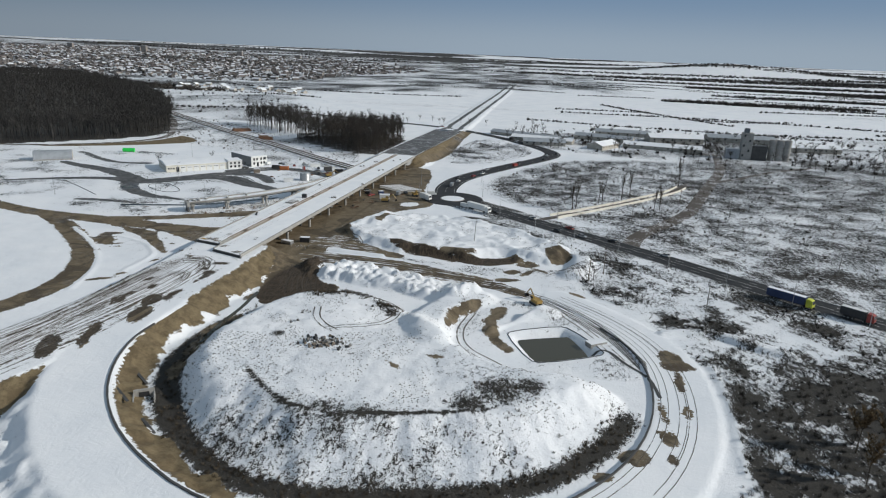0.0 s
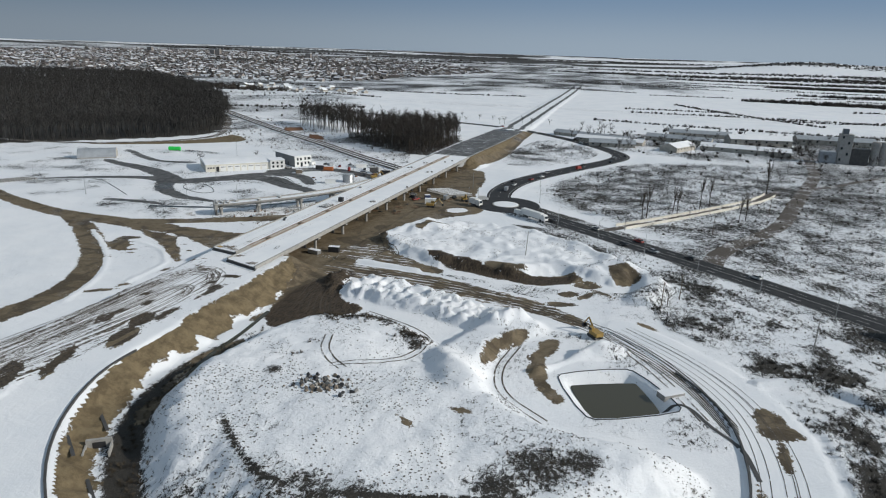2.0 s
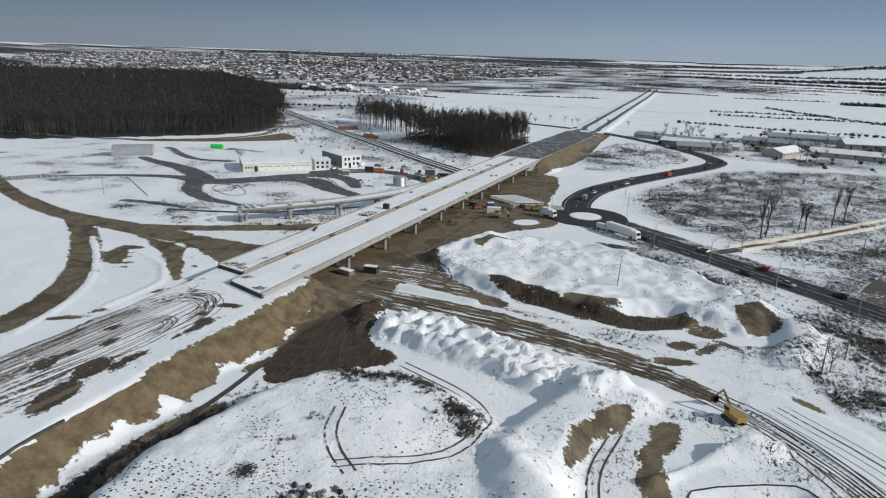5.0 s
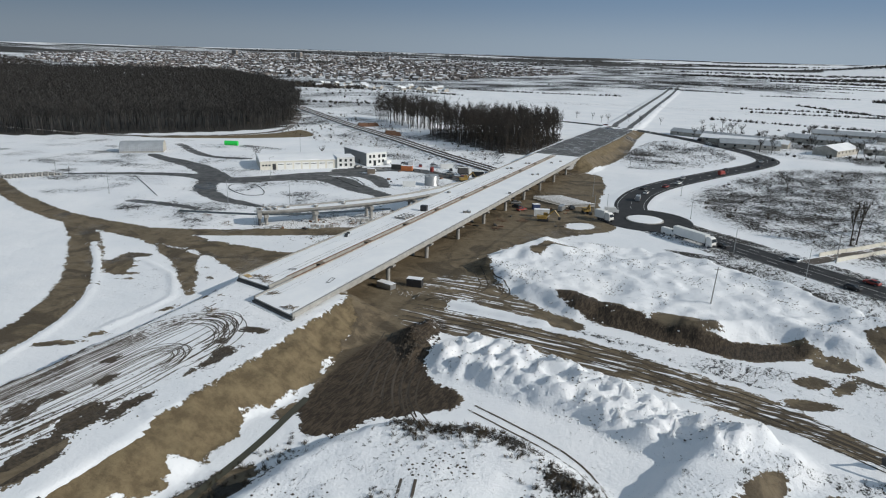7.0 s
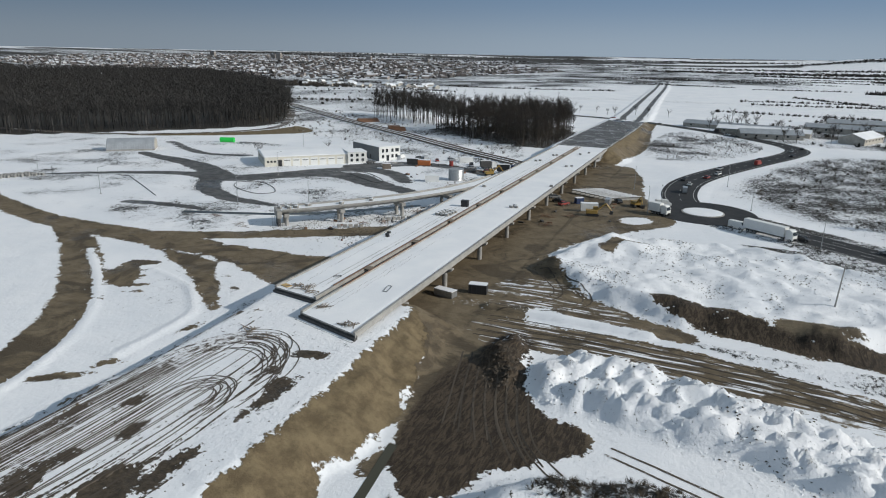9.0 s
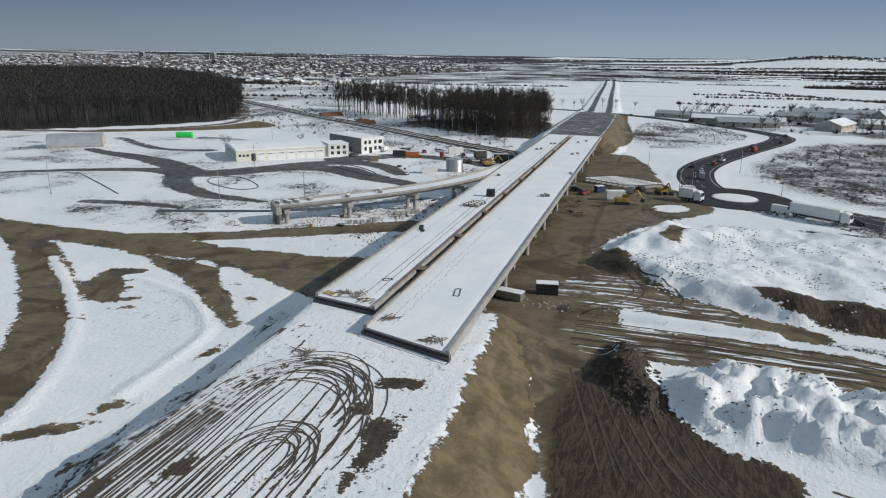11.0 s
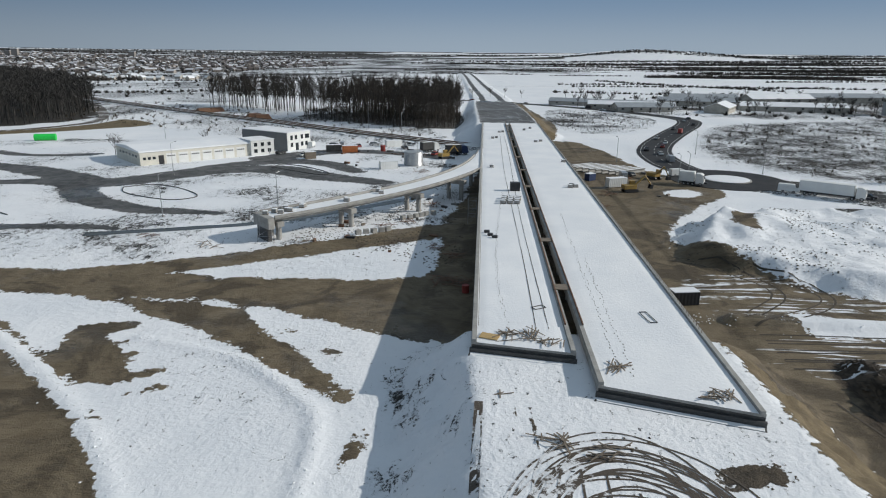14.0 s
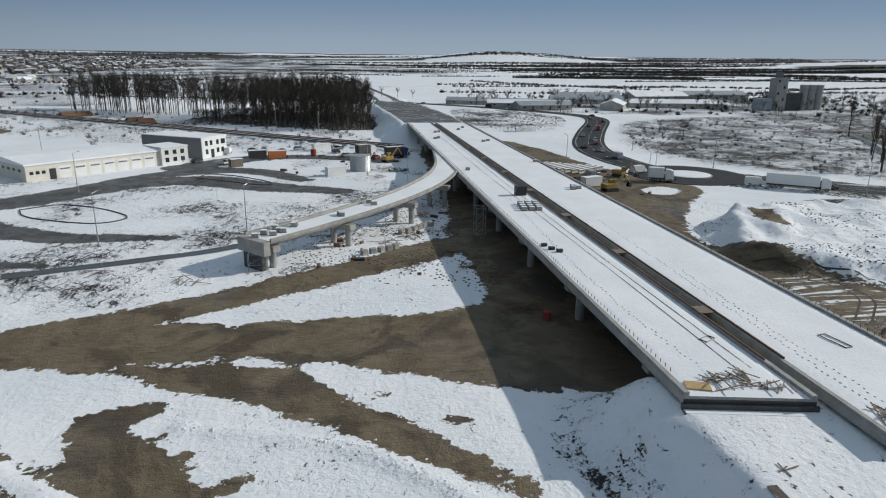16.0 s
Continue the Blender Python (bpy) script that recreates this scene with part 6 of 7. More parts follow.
for k in range(9):
    blocks(-216 + 1.2 * k, 62 + 2.2 * k, 10, 6, "grey concrete barrier stored on the snow")
blocks(-38, 63, 30, 5, "grey concrete block standing in mud")
blocks(-30, 77, 40, 6, "grey concrete block beside the columns")
for x, y, n in ((-18, 35, 16), (-15.5, 34, 14), (-48, 55.5, 9), (-20, 55, 12), (-17, 50, 10), (-29, 74, 10), (-33, 70, 8), (-82, 57, 6), (-66, 51, 9), (-24, 92, 12), (17, 108, 12), (20, 96, 10), (24, 112, 14)):
    planks(x, y, h1(x, y) + 0.05, n, 1.8, 4.2, "rusty reinforcement and timber lying in mud", "scrap_pile", M_RUST if n % 2 == 0 else M_WOOD, 1.4)
b = thing("fuel_tank", -14, 30.5, h1(-14, 30.5), "small red fuel tank beside the scrap", "tank")
Geo().cyl(0, 0, 0, 1.3, 0.6, n=14).make("barrel", M_RED, b)

for k in range(70):
    x, y = rng.choice(((rng.uniform(-50, -18), rng.uniform(48, 100)), (rng.uniform(16, 44), rng.uniform(95, 160)), (rng.uniform(-70, -20), rng.uniform(150, 195)), (rng.uniform(-12, 12), rng.uniform(60, 235))))
    b = thing("debris", x, y, h1(x, y), "dark building waste lying on muddy snow", "debris", "scattered waste", rz=rng.uniform(0, 180))
    w = rng.uniform(0.3, 1.1)
    Geo().box(-w, w, -w * 0.5, w * 0.5, -0.1, rng.uniform(0.2, 0.7), bevel=0.1).make("lump", rng.choice((M_RUST, M_WOOD, M_CONC_DARK, M_BLACK)), b)
# cabins and machines on the lot
container(-67, 182, 15, M_ORANGE, "orange container with snow on its roof", 6)
container(-74, 184, 15, M_CONC_DARK, "dark grey container beside an orange one", 6)
container(-77, 164, 30, M_WOOD, "small brown site hut on the wet lot", 4, 2.4, 2.5)
container(-46, 145, 25, M_WHITE, "white site cabin beside the steel tank", 6)
container(-52, 200, 30, M_WHITE, "white cabin near the railway", 7)
b = thing("red_silo", -52, 189, h1(-52, 189), "small red drum beside the yard", "drum")
Geo().cyl(0, 0, 0, 2.4, 1.0, n=16).make("drum", M_RED, b)
excavator(-26, 172, 40, "yellow digger among parked machines")
lorry(-22, 184, 20, M_BLUE, M_BLACK, "dark site lorry near the bridge", 6)
lorry(-33, 190, 35, M_WHITE, M_CONC_DARK, "white tipper lorry near the railway", 5)
for k, (x, y) in enumerate(((-79, 172), (-90, 176), (-70, 197), (-64, 199), (-58, 204), (-75, 201), (-83, 196), (-44, 196), (-40, 186), (-30, 180), (-95, 178), (-36, 178))):
    p, n = PAINTS[k % 6]
    car(x, y, 40 + 25 * (k % 4), p, f"{n} car parked on the wet lot", van=(k % 4 == 2))
for k in range(16):
    x, y = -48 + 3.2 * k * 0.9, 178 + rng.uniform(-2, 2) + 0.5 * k
    if x < -18:
        planks(x, y, h1(x, y) + 0.05, 6, 1.2, 3, "dark scrap stacked along the yard", "scrap_pile", M_RUST, 2.0)
planks(-32, 141, h1(-32, 141), 20, 3.0, 3, "rusty scrap and soil beside the tank", "scrap_pile", M_RUST, 1.0)


# ---- poles ----
def lamp_post(x, y, rz, tall=9.0, label="slim grey street lamp with one arm"):
    p = thing("street_lamp", x, y, h1(x, y), label, "street lamp", "street lamps", rz=rz)
    Geo().rod((0, 0, -0.3), (0, 0, tall), 0.11, 0.06, 8).make("post", M_STEEL, p)
    Geo().rod((0, 0, tall), (1.5, 0, tall + 0.35), 0.05, 0.04, 6).make("arm", M_STEEL, p)
    Geo().box(1.4, 2.1, -0.14, 0.14, tall + 0.26, tall + 0.4, bevel=0.04).make("lamp_head", M_GREY, p)
    Geo().cyl(0, 0, -0.2, 0.35, 0.25, n=8).make("base", M_CONC, p)


for x, y in ((-87, 74), (-61, 80), (-24, 125), (-34, 149), (-52, 250), (-73, 275), (-144, 65), (-190, 74), (-110, 128), (-150, 205)):
    lamp_post(x, y, 60, 10)
for u in range(104, 330, 20):
    k = int(np.argmin(np.abs(ROAD_EAST[:, 0] - u)))
    y = float(np.interp(u, ROAD_EAST[:, 0], ROAD_EAST[:, 1]))
    lamp_post(u - 5.0, y - 7.2, 55)
for x, y in ((48, 128), (82, 150), (38, 172), (74, 196), (52, 132)):
    lamp_post(x, y, 100)


def utility_pole(x, y, tall, lean, mat, label):
    p = thing("utility_pole", x, y, h1(x, y), label, "utility pole", "utility poles", rz=rng.uniform(0, 90))
    top = (lean, 0, tall)
    Geo().rod((0, 0, -0.4), top, 0.19, 0.11, 8).make("post", mat, p)
    g = Geo().box(lean - 0.8, lean + 0.8, -0.06, 0.06, tall - 0.6, tall - 0.48)
    g.make("crossarm", mat, p)
    for s in (-0.7, 0, 0.7):
        Geo().cyl(lean + s, 0, tall - 0.478, tall - 0.25, 0.06, n=6).make("insulator", M_WHITE, p)


for x, y, tall, lean in ((95, 46, 9.5, 0.5), (129, 112, 10, 0.6), (146, 16, 9, 0.4), (152, 27, 9, 0.2), (187, -3, 10, 0.3), (223, 150, 10, 0.2), (200, 180, 9, 0.1), (168, 120, 9, 0.1), (232, 330, 11, 0), (250, 60, 10, 0.2)):
    utility_pole(x, y, tall, lean, M_CONC if tall > 9 else M_WOOD, "weathered pole with a crossarm on snowy ground")

# low yellowish walls along the lane
for off in (-3.0, 3.0):
    p = LANE[:, :2]
    t = np.gradient(p, axis=0)
    t /= np.linalg.norm(t, axis=1)[:, None]
    q = (p + np.stack([t[:, 1], -t[:, 0]], 1) * off)[5:-3]
    b = thing("boundary_wall", float(q[0, 0]), float(q[0, 1]), 0, "low yellowish concrete wall along the lane", "wall")
    inv = b.matrix_world.inverted()
    for a, c in zip(q[:-1], q[1:]):
        c2 = a + (c - a) * 0.97
        g = Geo().sweep([(a[0], a[1], h1(*a) - 0.2), (c2[0], c2[1], h1(*c2) - 0.2)], [(-0.12, 0), (0.12, 0), (0.12, 1.5), (-0.12, 1.5)])
        g.v = [tuple(inv @ Vector(v)) for v in g.v]
        g.make("wall_panel", M_CREAM, b)

# ---- more trees and bushes ----
rng = random.Random(21)
poplar = tree_models(rng, 3, "", "", "", None, "", tall=18, spread=2.4, limbs=16, twigs=320, trunk_r=0.26, twig_w=0.035, upright=2.2)
plant(poplar, [(136, 139), (138, 141), (151, 160), (153, 158), (165, 176), (186, 157), (206, 237), (170, 182), (182, 150)], rng, "bare_poplar", "tall narrow leafless poplar beside the lane", "tree", "poplars along the lane", (M_BARK, M_BUSH))
bushy = tree_models(rng, 3, "", "", "", None, "", tall=8, spread=3.6, limbs=9, twigs=170, trunk_r=0.14, twig_w=0.04, upright=0.8)
farm_spots = [(rng.uniform(60, 460), rng.uniform(380, 560)) for _ in range(140)] + [(rng.uniform(225, 430), rng.uniform(320, 460)) for _ in range(60)] + [(rng.uniform(-120, 60), rng.uniform(505, 560)) for _ in range(10)] + [(148, 18), (209, -78), (213, -86), (-130, 200), (-150, 165), (118, 260), (105, 230), (120, 240)]
farm_spots = np.array(farm_spots)
stamp([joined(m) for m in bushy], farm_spots[:160], rng, "leafless_trees", M_TWIG, "spreading leafless trees among the far sheds", "trees", (0.8, 1.4))
plant(bushy, [tuple(p) for p in farm_spots[160:]], rng, "bare_tree", "spreading leafless tree near the sheds", "tree", "trees by the sheds", (M_BARK, M_TWIG))
brown = tree_models(rng, 1, "", "", "", None, "", tall=12, spread=4.0, limbs=12, twigs=500, trunk_r=0.16, twig_w=0.09, upright=0.9)
plant(brown, [(207, -84), (211, -92), (205, -96), (214, -80)], rng, "brown_tree", "tree with dry brown leaves beside dark scrub", "tree", "brown trees", (M_BARK, M_REED))


def bush(rng, r, twigs, w):
    g = Geo()
    for k in range(twigs):
        a, e = rng.uniform(0, 6.28), rng.uniform(0.35, 1.45)
        b = Vector((rng.uniform(-0.35, 0.35) * r, rng.uniform(-0.35, 0.35) * r, -0.05))
        d = Vector((math.cos(a) * math.cos(e), math.sin(a) * math.cos(e), math.sin(e)))
        c = b + d * r * rng.uniform(0.6, 1.2)
        s = d.orthogonal().normalized() * w
        g.add([b - s, b + s, c], [(0, 1, 2)])
        q = b.lerp(c, 0.5)
        d2 = (d + Vector((rng.uniform(-1, 1), rng.uniform(-1, 1), rng.uniform(0, 0.8)))).normalized()
        g.add([q - s * 0.7, q + s * 0.7, q + d2 * r * 0.5], [(0, 1, 2)])
    return g


small = [bush(rng, 1.0, 26, 0.03) for _ in range(4)]
def off_roads(p, gap=10.0):
    """Places that lie clear of the loop road and the main road."""
    return p[(along(RAMP, p[:, 0], p[:, 1])[0] > gap) & (along(ROAD_EAST, p[:, 0], p[:, 1])[0] > gap)]


places = off_roads(scatter(SOUTH, 2.3, rng, 0.8))
dense = fbm(places[:, 0], places[:, 1], 16, 4, 15) + 0.25 * ease((-14 - places[:, 1]) / 34)
near_side = (places[:, 1] > -175) & (places[:, 0] < 285)
stamp(small, places[(dense > 0.57) & near_side], rng, "scrub_bushes", M_THICKET, "dark leafless scrub on thin snow", "scrub", (0.6, 1.5))
stamp(small, places[(dense > 0.42) & (dense <= 0.57) & near_side][::3], rng, "scrub_bushes", M_BUSH, "dry scrub standing in thin snow", "scrub", (0.4, 0.9))
VERGE = smooth([(110, 92), (150, 62), (200, 22), (246, -14), (240, -20), (190, 12), (150, 30), (140, 52), (112, 84)], True)
stamp(small, scatter(VERGE, 3.0, rng, 0.55), rng, "scrub_bushes", M_BUSH, "dead grass and scrub along the road", "scrub", (0.4, 0.9))
FIELD = smooth([(74, 170), (124, 128), (184, 82), (300, -8), (520, -150), (620, 250), (300, 350), (130, 330), (90, 240)], True)
stamp(small, scatter(FIELD, 5.5, rng, 0.45), rng, "field_bushes", M_BUSH, "sparse dry bushes on a snowy field", "scrub", (0.5, 1.8))
ring = []
for x, y in LOOP_MOUND:
    for _ in range(16 if (x < 60 and y < -45) or y < -84 else 0):
        ring.append((x + rng.gauss(0, 2.2), y + rng.gauss(0, 2.2)))
for cx, cy, r, n in ((58, -40, 5, 90), (68, -37, 6, 110), (82, -43, 5, 90), (60, -66, 2.0, 8), (60, -58, 1.2, 6), (126, -92, 9, 50)):
    ring += [(cx + rng.gauss(0, r) * 0.6, cy + rng.gauss(0, r) * 0.5) for _ in range(n)]
stamp(small, np.array(ring), rng, "scrub_bushes", M_BUSH, "brown leafless scrub round the spoil mound", "scrub", (0.45, 1.0))
BELT = smooth([(-330, 330), (-215, 275), (-110, 226), (-40, 194), (-22, 262), (-120, 330), (-225, 410), (-330, 460)], True)
belt_pts = scatter(BELT, 6.5, rng, 0.5)
belt_pts = belt_pts[along(RAIL_BANK, belt_pts[:, 0], belt_pts[:, 1])[0] > 9]
stamp(small, belt_pts, rng, "scrub_bushes", M_BUSH, "dry scrub beside the railway", "scrub", (0.7, 2.2))
for x, y in ((-196, 352), (-190, 358), (-150, 318), (-143, 312)):
    b = thing("brick_stack", x, y, h1(x, y), "stack of red-brown timber and bricks by the railway", "stack", rz=rng.uniform(0, 90))
    for k in range(4):
        Geo().box(-5 + 0.4 * k, 5 - 0.4 * k, -3 + 0.4 * k, 3 - 0.4 * k, 0.7 * k - 0.1, 0.7 * k + 0.58).make("layer", M_RUST, b)
NORTH_SCRUB = smooth([(36, 262), (30, 330), (40, 420), (70, 400), (96, 350), (70, 280)], True)
stamp(small, scatter(NORTH_SCRUB, 4, rng, 0.7), rng, "scrub_bushes", M_BUSH, "dry scrub beside the northern embankment", "scrub", (0.4, 1.1))

# clods of earth and lumps of snow
def lump_model(rng, flat=0.6):
    vs = [Vector(d) * rng.uniform(0.6, 1.2) for d in ((1, 0, 0), (0, 1, 0), (-1, 0, 0), (0, -1, 0), (0, 0, flat), (0, 0, -flat * 0.6))]
    return Geo().add(vs, [(0, 1, 4), (1, 2, 4), (2, 3, 4), (3, 0, 4), (1, 0, 5), (2, 1, 5), (3, 2, 5), (0, 3, 5)])


def patchy(outline, spacing, size, least, seed, rng):
    """Places that gather in loose patches within an outline."""
    p = scatter(outline, spacing, rng)
    k = fbm(p[:, 0], p[:, 1], size, 4, seed) + np.random.default_rng(seed).normal(0, 0.06, len(p))
    return p[k > least]


lumps = [lump_model(rng) for _ in range(6)]
SHOULDER = smooth([(-13, -16), (16, -20), (18, -60), (10, -100), (-16, -110), (-12, -70), (-11, -40)], True)
WEST_SITE = smooth([(-62, 50), (-30, 46), (-14, 40), (-14, 110), (-24, 110), (-45, 78)], True)
for outline, spacing, size, least, seed, mat, big, label in (
        (LOOP_MOUND, 0.9, 8, 0.56, 201, M_CLOD, (0.08, 0.32), "dark earth clods scattered over the snowy mound"),
        (EAST_HILL, 0.9, 7, 0.64, 202, M_CLOD, (0.08, 0.34), "dark earth clods on the snowy spoil hill"),
        (SNOW_RIDGE, 0.9, 5, 0.58, 203, M_CLOD, (0.08, 0.3), "dark clods on the ploughed snow ridge"),
        (BLACK_SOIL, 0.6, 3, 0.45, 204, M_CLOD, (0.15, 0.55), "lumps of black topsoil"),
        (SHOULDER, 1.3, 6, 0.6, 205, M_CLOD, (0.06, 0.22), "small clods on the snowy embankment"),
        (WEST_SITE, 1.0, 6, 0.52, 206, M_CLOD, (0.1, 0.35), "clods and stones beside the slip ramp"),
        (SNOW_RIDGE, 1.0, 4, 0.53, 207, M_SNOW, (0.1, 0.38), "broken lumps of ploughed snow"),
        (EAST_HILL, 1.6, 6, 0.6, 208, M_SNOW, (0.1, 0.35), "broken lumps of snow on the spoil hill")):
    stamp(lumps, patchy(outline, spacing, size, least, seed, rng), rng, "snow_lumps" if mat is M_SNOW else "earth_clods", mat, label, "snow" if mat is M_SNOW else "clods", big)
berm_pts = []
for line in BERMS:
    for (x, y, h, w) in smooth(line, False, 1):
        berm_pts += [(x + rng.gauss(0, w + 0.7), y + rng.gauss(0, w + 0.7)) for _ in range(5)]
stamp(lumps, np.array(berm_pts), rng, "snow_lumps", M_SNOW, "lumps of snow along the ploughed banks", "snow", (0.06, 0.22))

# rubbish heap on the mound
heap = thing("rubble_heap", 74, -79, h1(74, -79) - 0.2, "heap of broken rubble and snow on the mound", "rubble")
for k in range(110):
    x, y = rng.gauss(0, 3.2), rng.gauss(0, 2.2)
    s = rng.uniform(0.35, 1.3)
    m = pose(x, y, h1(74 + x, -79 + y) - heap.location.z + 0.1, rng.uniform(0, 360), rng.uniform(0, 360), rng.uniform(0, 360))
    Geo().box(-s / 2, s / 2, -s / 3, s / 3, -s / 4, s / 4, m, s * 0.1).make("lump", rng.choice((M_CONC, M_WOOD, M_BLACK, M_CONC_DARK)), heap)

# hedges and far woods
clump = [bush(rng, 3.2, 22, 0.28) for _ in range(4)]
HEDGES = [[(160, 985), (230, 860), (334, 711)], [(386, 1360), (640, 1500), (1000, 1560)], [(-22, 1471), (331, 1542), (800, 1500)], [(-600, 1015), (-420, 960), (-217, 964), (-96, 1000)], [(60, 640), (200, 620), (420, 600)],
          [(-190, 560), (-110, 545), (-60, 532)], [(500, 700), (760, 820), (1200, 900)], [(430, 1010), (800, 1120), (1300, 1180)], [(-420, 520), (-330, 560), (-240, 620)], [(-560, 800), (-420, 830), (-300, 800)], [(300, 600), (420, 640), (640, 660)]]
for k in range(40):  # field edges of the far plain
    x0, y0 = rng.uniform(-600, 1500), rng.uniform(640, 2400)
    L = rng.uniform(150, 600)
    HEDGES.append([(x0, y0), (x0 + L * 0.5, y0 + rng.uniform(-30, 30)), (x0 + L, y0 + rng.uniform(-60, 60))])
HEDGES = [h for h in HEDGES if not any(abs(x + 20) < 60 and y > 500 for x, y in h)]
pts = [scatter(smooth([(-540, 660), (-330, 470), (-215, 440), (-200, 560), (-300, 700), (-420, 1000), (-900, 1060)], True), 26, rng, 0.5), scatter(smooth([(60, 400), (150, 360), (260, 340), (560, 380), (600, 560), (240, 600), (90, 560)], True), 13, rng, 0.55)]
for line in HEDGES:
    p = smooth(line)
    s = np.concatenate([[0], np.cumsum(np.linalg.norm(np.diff(p, axis=0), axis=1))])
    u = np.arange(0, s[-1], 2.6)
    keep_k = np.array([vnoise(np.array([q / 60.0]), np.array([3.3]), 7)[0] > 0.2 for q in u])
    u = u[keep_k]
    q = np.stack([np.interp(u, s, p[:, 0]), np.interp(u, s, p[:, 1])], 1)
    pts.append(q + np.random.default_rng(3).normal(0, 1.8, q.shape))
stamp(clump, np.concatenate(pts), rng, "hedgerow", M_TWIG, "dark leafless hedgerow across snowy fields", "hedge", (0.5, 1.15))
far = []
for outline, gap in (([(420, 1880), (1000, 1820), (1900, 1900), (1900, 2040), (1000, 1980), (420, 1960)], 8), ([(-300, 2500), (600, 2420), (1800, 2500), (1800, 2600), (-300, 2600)], 14), ([(900, 1250), (1500, 1150), (1600, 1260), (950, 1330)], 12),
                     ([(-1400, 2900), (-200, 2900), (-200, 3000), (-1400, 3010)], 24), ([(560, 520), (760, 420), (800, 560), (620, 640)], 9), ([(-900, 820), (-560, 780), (-460, 860), (-800, 900)], 10), ([(300, 3200), (2400, 3100), (2600, 3300), (300, 3320)], 18), ([(150, 2200), (1200, 2150), (2300, 2240), (2300, 2300), (1200, 2250), (150, 2250)], 12), ([(-200, 2850), (1500, 2800), (2600, 2880), (2600, 2950), (-200, 2920)], 16), ([(-2800, 3650), (2800, 3600), (2800, 3760), (-2800, 3760)], 24), ([(-3300, 800), (-1500, 660), (-1400, 980), (-2500, 1500), (-3300, 1500)], 22), ([(-2900, 3050), (-600, 3150), (-600, 3230), (-2900, 3200)], 20), ([(430, 1500), (900, 1440), (1300, 1480), (1300, 1520), (900, 1490), (440, 1530)], 8), ([(350, 2600), (2000, 2680), (2000, 2740), (350, 2660)], 14), ([(280, 1180), (520, 1165), (700, 1210), (690, 1235), (300, 1215)], 8),
                     ([(430, 300), (640, 180), (700, 320), (520, 400)], 9)):
    far.append(scatter(smooth(outline, True), gap, rng, 0.85))
far_clump = [bush(rng, 6.5, 16, 0.8) for _ in range(3)]
stamp(far_clump, np.concatenate(far), rng, "far_woods", M_TWIG, "dark leafless woods far across the plain", "woodland", (0.8, 1.3))

# ---- the town ----
TOWN = smooth([(-2600, 1500), (-1500, 1150), (-900, 1060), (-520, 1150), (-560, 1700), (-400, 2300), (-900, 2900), (-2600, 2900)], True)
VILLAGE = smooth([(-640, 840), (-480, 800), (-330, 860), (-380, 960), (-620, 960)], True)


def house_model(L, W, h, r):
    w = gable(Geo(), L, W, h, r)
    return w, gable_roof(L, W, h, r, 0.4, 0.2)


town_pts = scatter(TOWN, 30, rng, 0.55)
kinds = [house_model(10, 8, 3.4, 6), house_model(12, 8, 4.2, 7), house_model(8, 7, 3, 5.4), house_model(16, 10, 5, 7.6)]
vw, fw, vr, fr = [], [], [], []
tz = height(town_pts[:, 0], town_pts[:, 1])
for (x, y), z in zip(town_pts, tz):
    w, r = kinds[rng.choice((0, 0, 1, 2, 2, 3))]
    m = pose(x, y, z - 0.2, 0, 0, rng.choice((0, 90, 35, 125)) + rng.uniform(-8, 8))
    for g, vs, fs in ((w, vw, fw), (r, vr, fr)):
        k = len(vs)
        vs += [tuple(m @ Vector(p)) for p in g.v]
        fs += [tuple(i + k for i in f) for f in g.f]
M_TOWN = plain("mixed_house_plaster", (0.2, 0.18, 0.165), 0.8, vary=0.5, per_island=0.9)
n = Nodes("patchy_snow_on_roofs")
M_TOWN_ROOF = n.done(n.mix(n.step(n.island(), 0.4, 0.75), (0.09, 0.075, 0.07), (0.62, 0.63, 0.66)), 0.8)
tagged(link_mesh("town_house_walls", vw, fw, M_TOWN), "plastered houses of a far snowy town", "houses", kind="stuff")
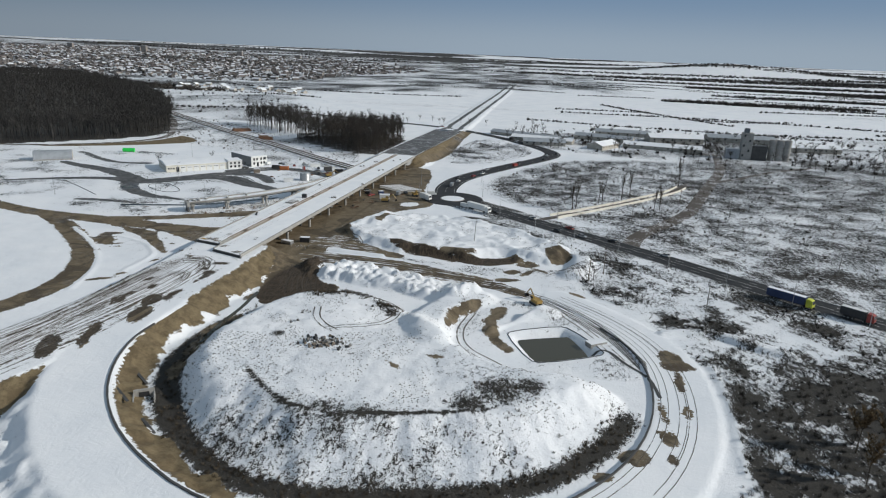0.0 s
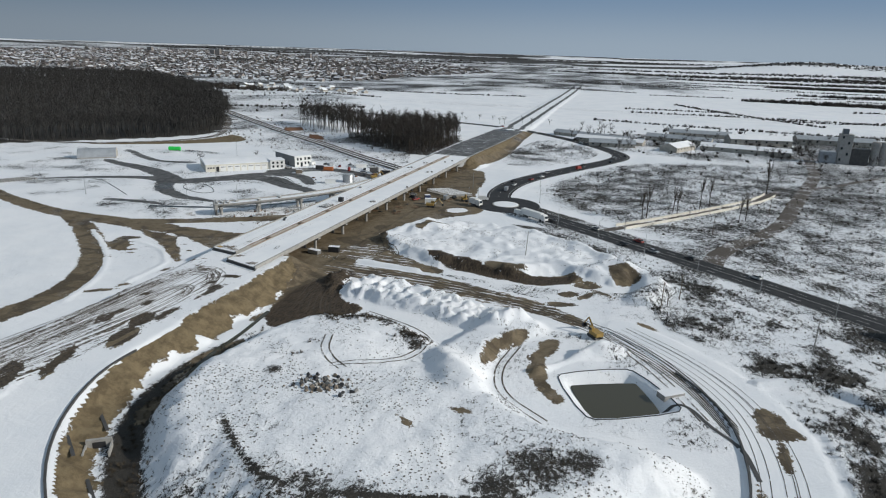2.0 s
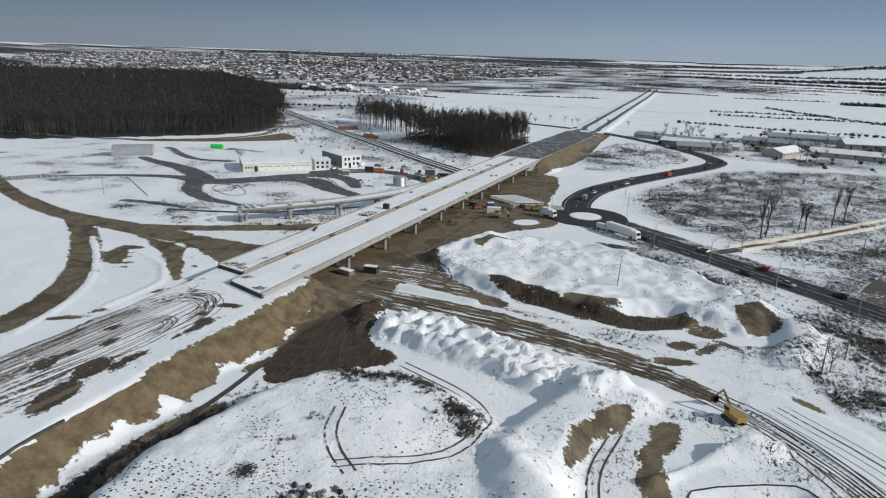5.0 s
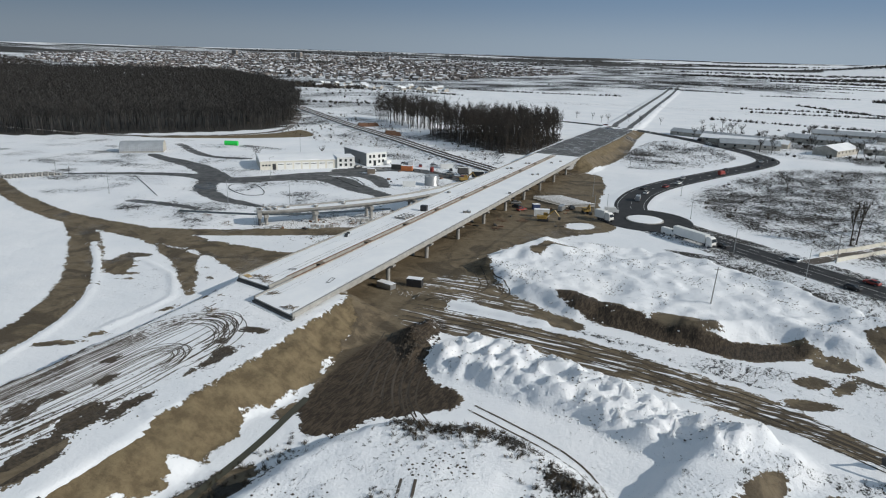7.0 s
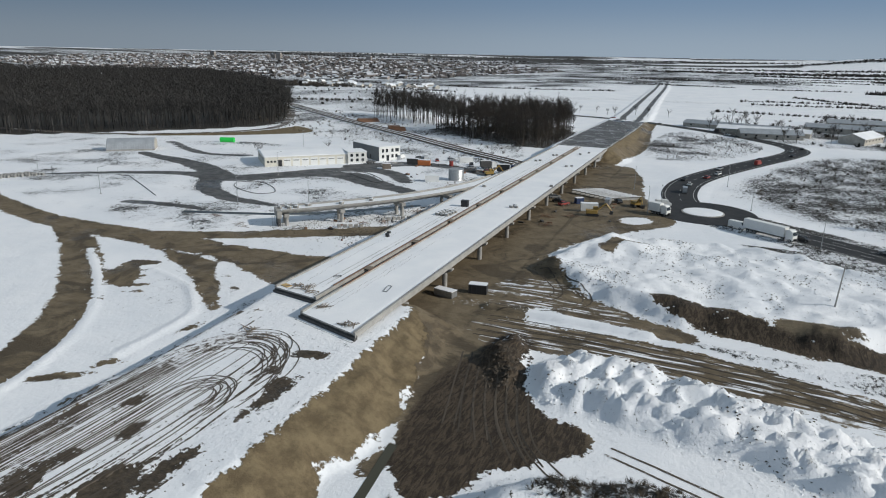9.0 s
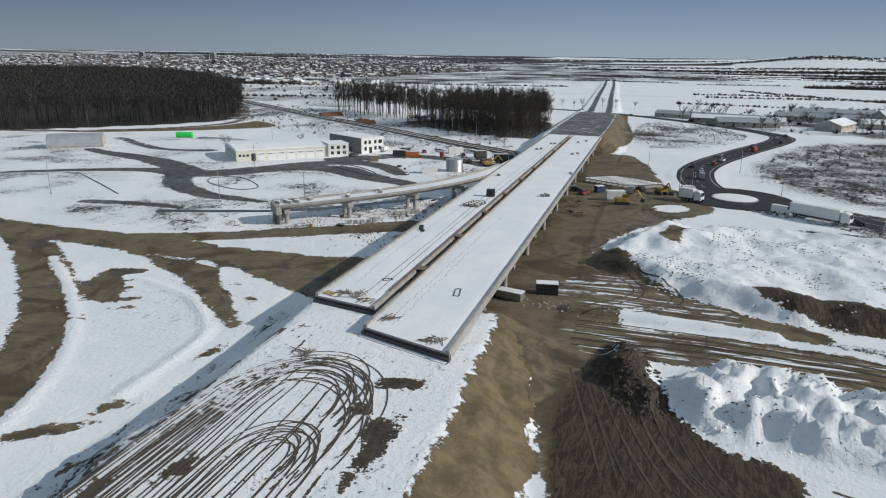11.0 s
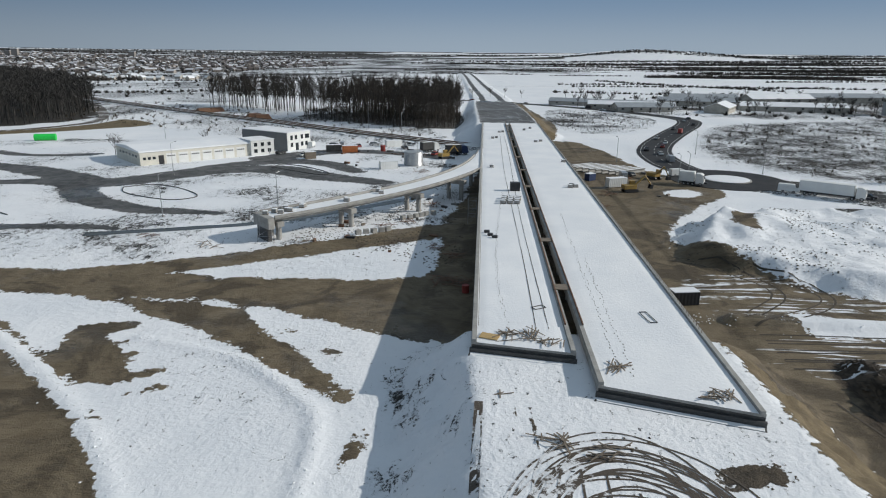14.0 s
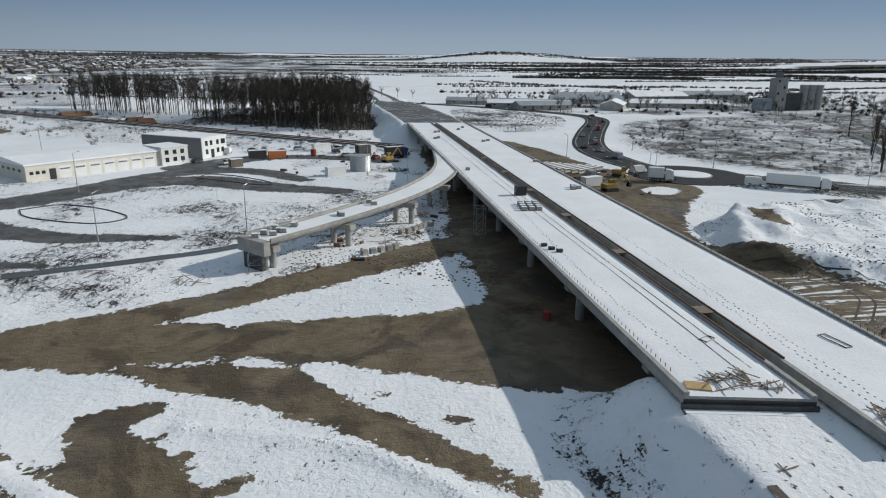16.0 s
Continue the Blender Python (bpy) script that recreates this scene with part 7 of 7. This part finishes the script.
tagged(link_mesh("town_house_roofs", vr, fr, M_TOWN_ROOF), "snowy roofs of a far town", "roofs", kind="stuff")
stamp(clump, scatter(TOWN, 20, rng, 0.85), rng, "town_trees", M_TWIG, "bare garden trees among far houses", "trees", (0.7, 1.4))
first = None
for x, y in scatter(VILLAGE, 30, rng, 0.8):
    m = pose(x, y, h1(x, y) - 0.2, 0, 0, rng.uniform(0, 180))
    if first is None:
        first = thing("house", 0, 0, 0, "small plastered house with a snowy roof", "house", "houses by the railway")
        first.matrix_world = m
        w, r = kinds[0]
        Geo().add(w.v, w.f).make("wall", M_SHED_WALL, first)
        Geo().add(r.v, r.f).make("roof", M_SNOW, first)
        for u in (2, 6):
            Geo().box(u, u + 1.2, -0.05, -0.004, 1.3, 2.6).make("window", M_GLASS, first)
    else:
        copy_thing(first, m)
for x, y, h in ((-1900, 2500, 38), (-1960, 2540, 26), (-1500, 2650, 30), (-2250, 2450, 30), (-1250, 2750, 22)):
    b = thing("apartment_block", x, y, h1(x, y), "pale apartment tower far beyond the town", "building")
    Geo().box(0, 26, 0, 14, 0, h * 0.7).make("wall", M_TOWN, b)
    Geo().box(-0.3, 26.3, -0.3, 14.3, h * 0.7, h * 0.7 + 1).make("roof", M_SNOW, b)

# ---- the mill ----
mill = thing("grain_mill", 278, 398, h1(278, 398) - 0.2, "dark grey grain mill with towers and silos", "mill")
Geo().box(0, 9, 0, 9, 0, 24, bevel=0.2).make("tower", M_CONC, mill)
Geo().box(1, 5, 1, 5, 24.02, 28).make("head_house", M_GREY, mill)
Geo().box(9.1, 22, 0, 10, 0, 13).make("mill_house", M_CONC_DARK, mill)
Geo().box(-12, -0.1, 2, 9, 0, 9).make("loading_shed", M_SHED, mill)
for k in range(3):
    Geo().cyl(27 + 6.4 * k, 6, 0, 19, 3.0, n=20).make("silo", M_CONC, mill)
for k in range(5):
    Geo().box(1 + 1.5 * (k % 2) * 3, 2.4 + 1.5 * (k % 2) * 3, -0.06, -0.004, 3 + 4.4 * k, 5 + 4.4 * k).make("window", M_GLASS, mill)
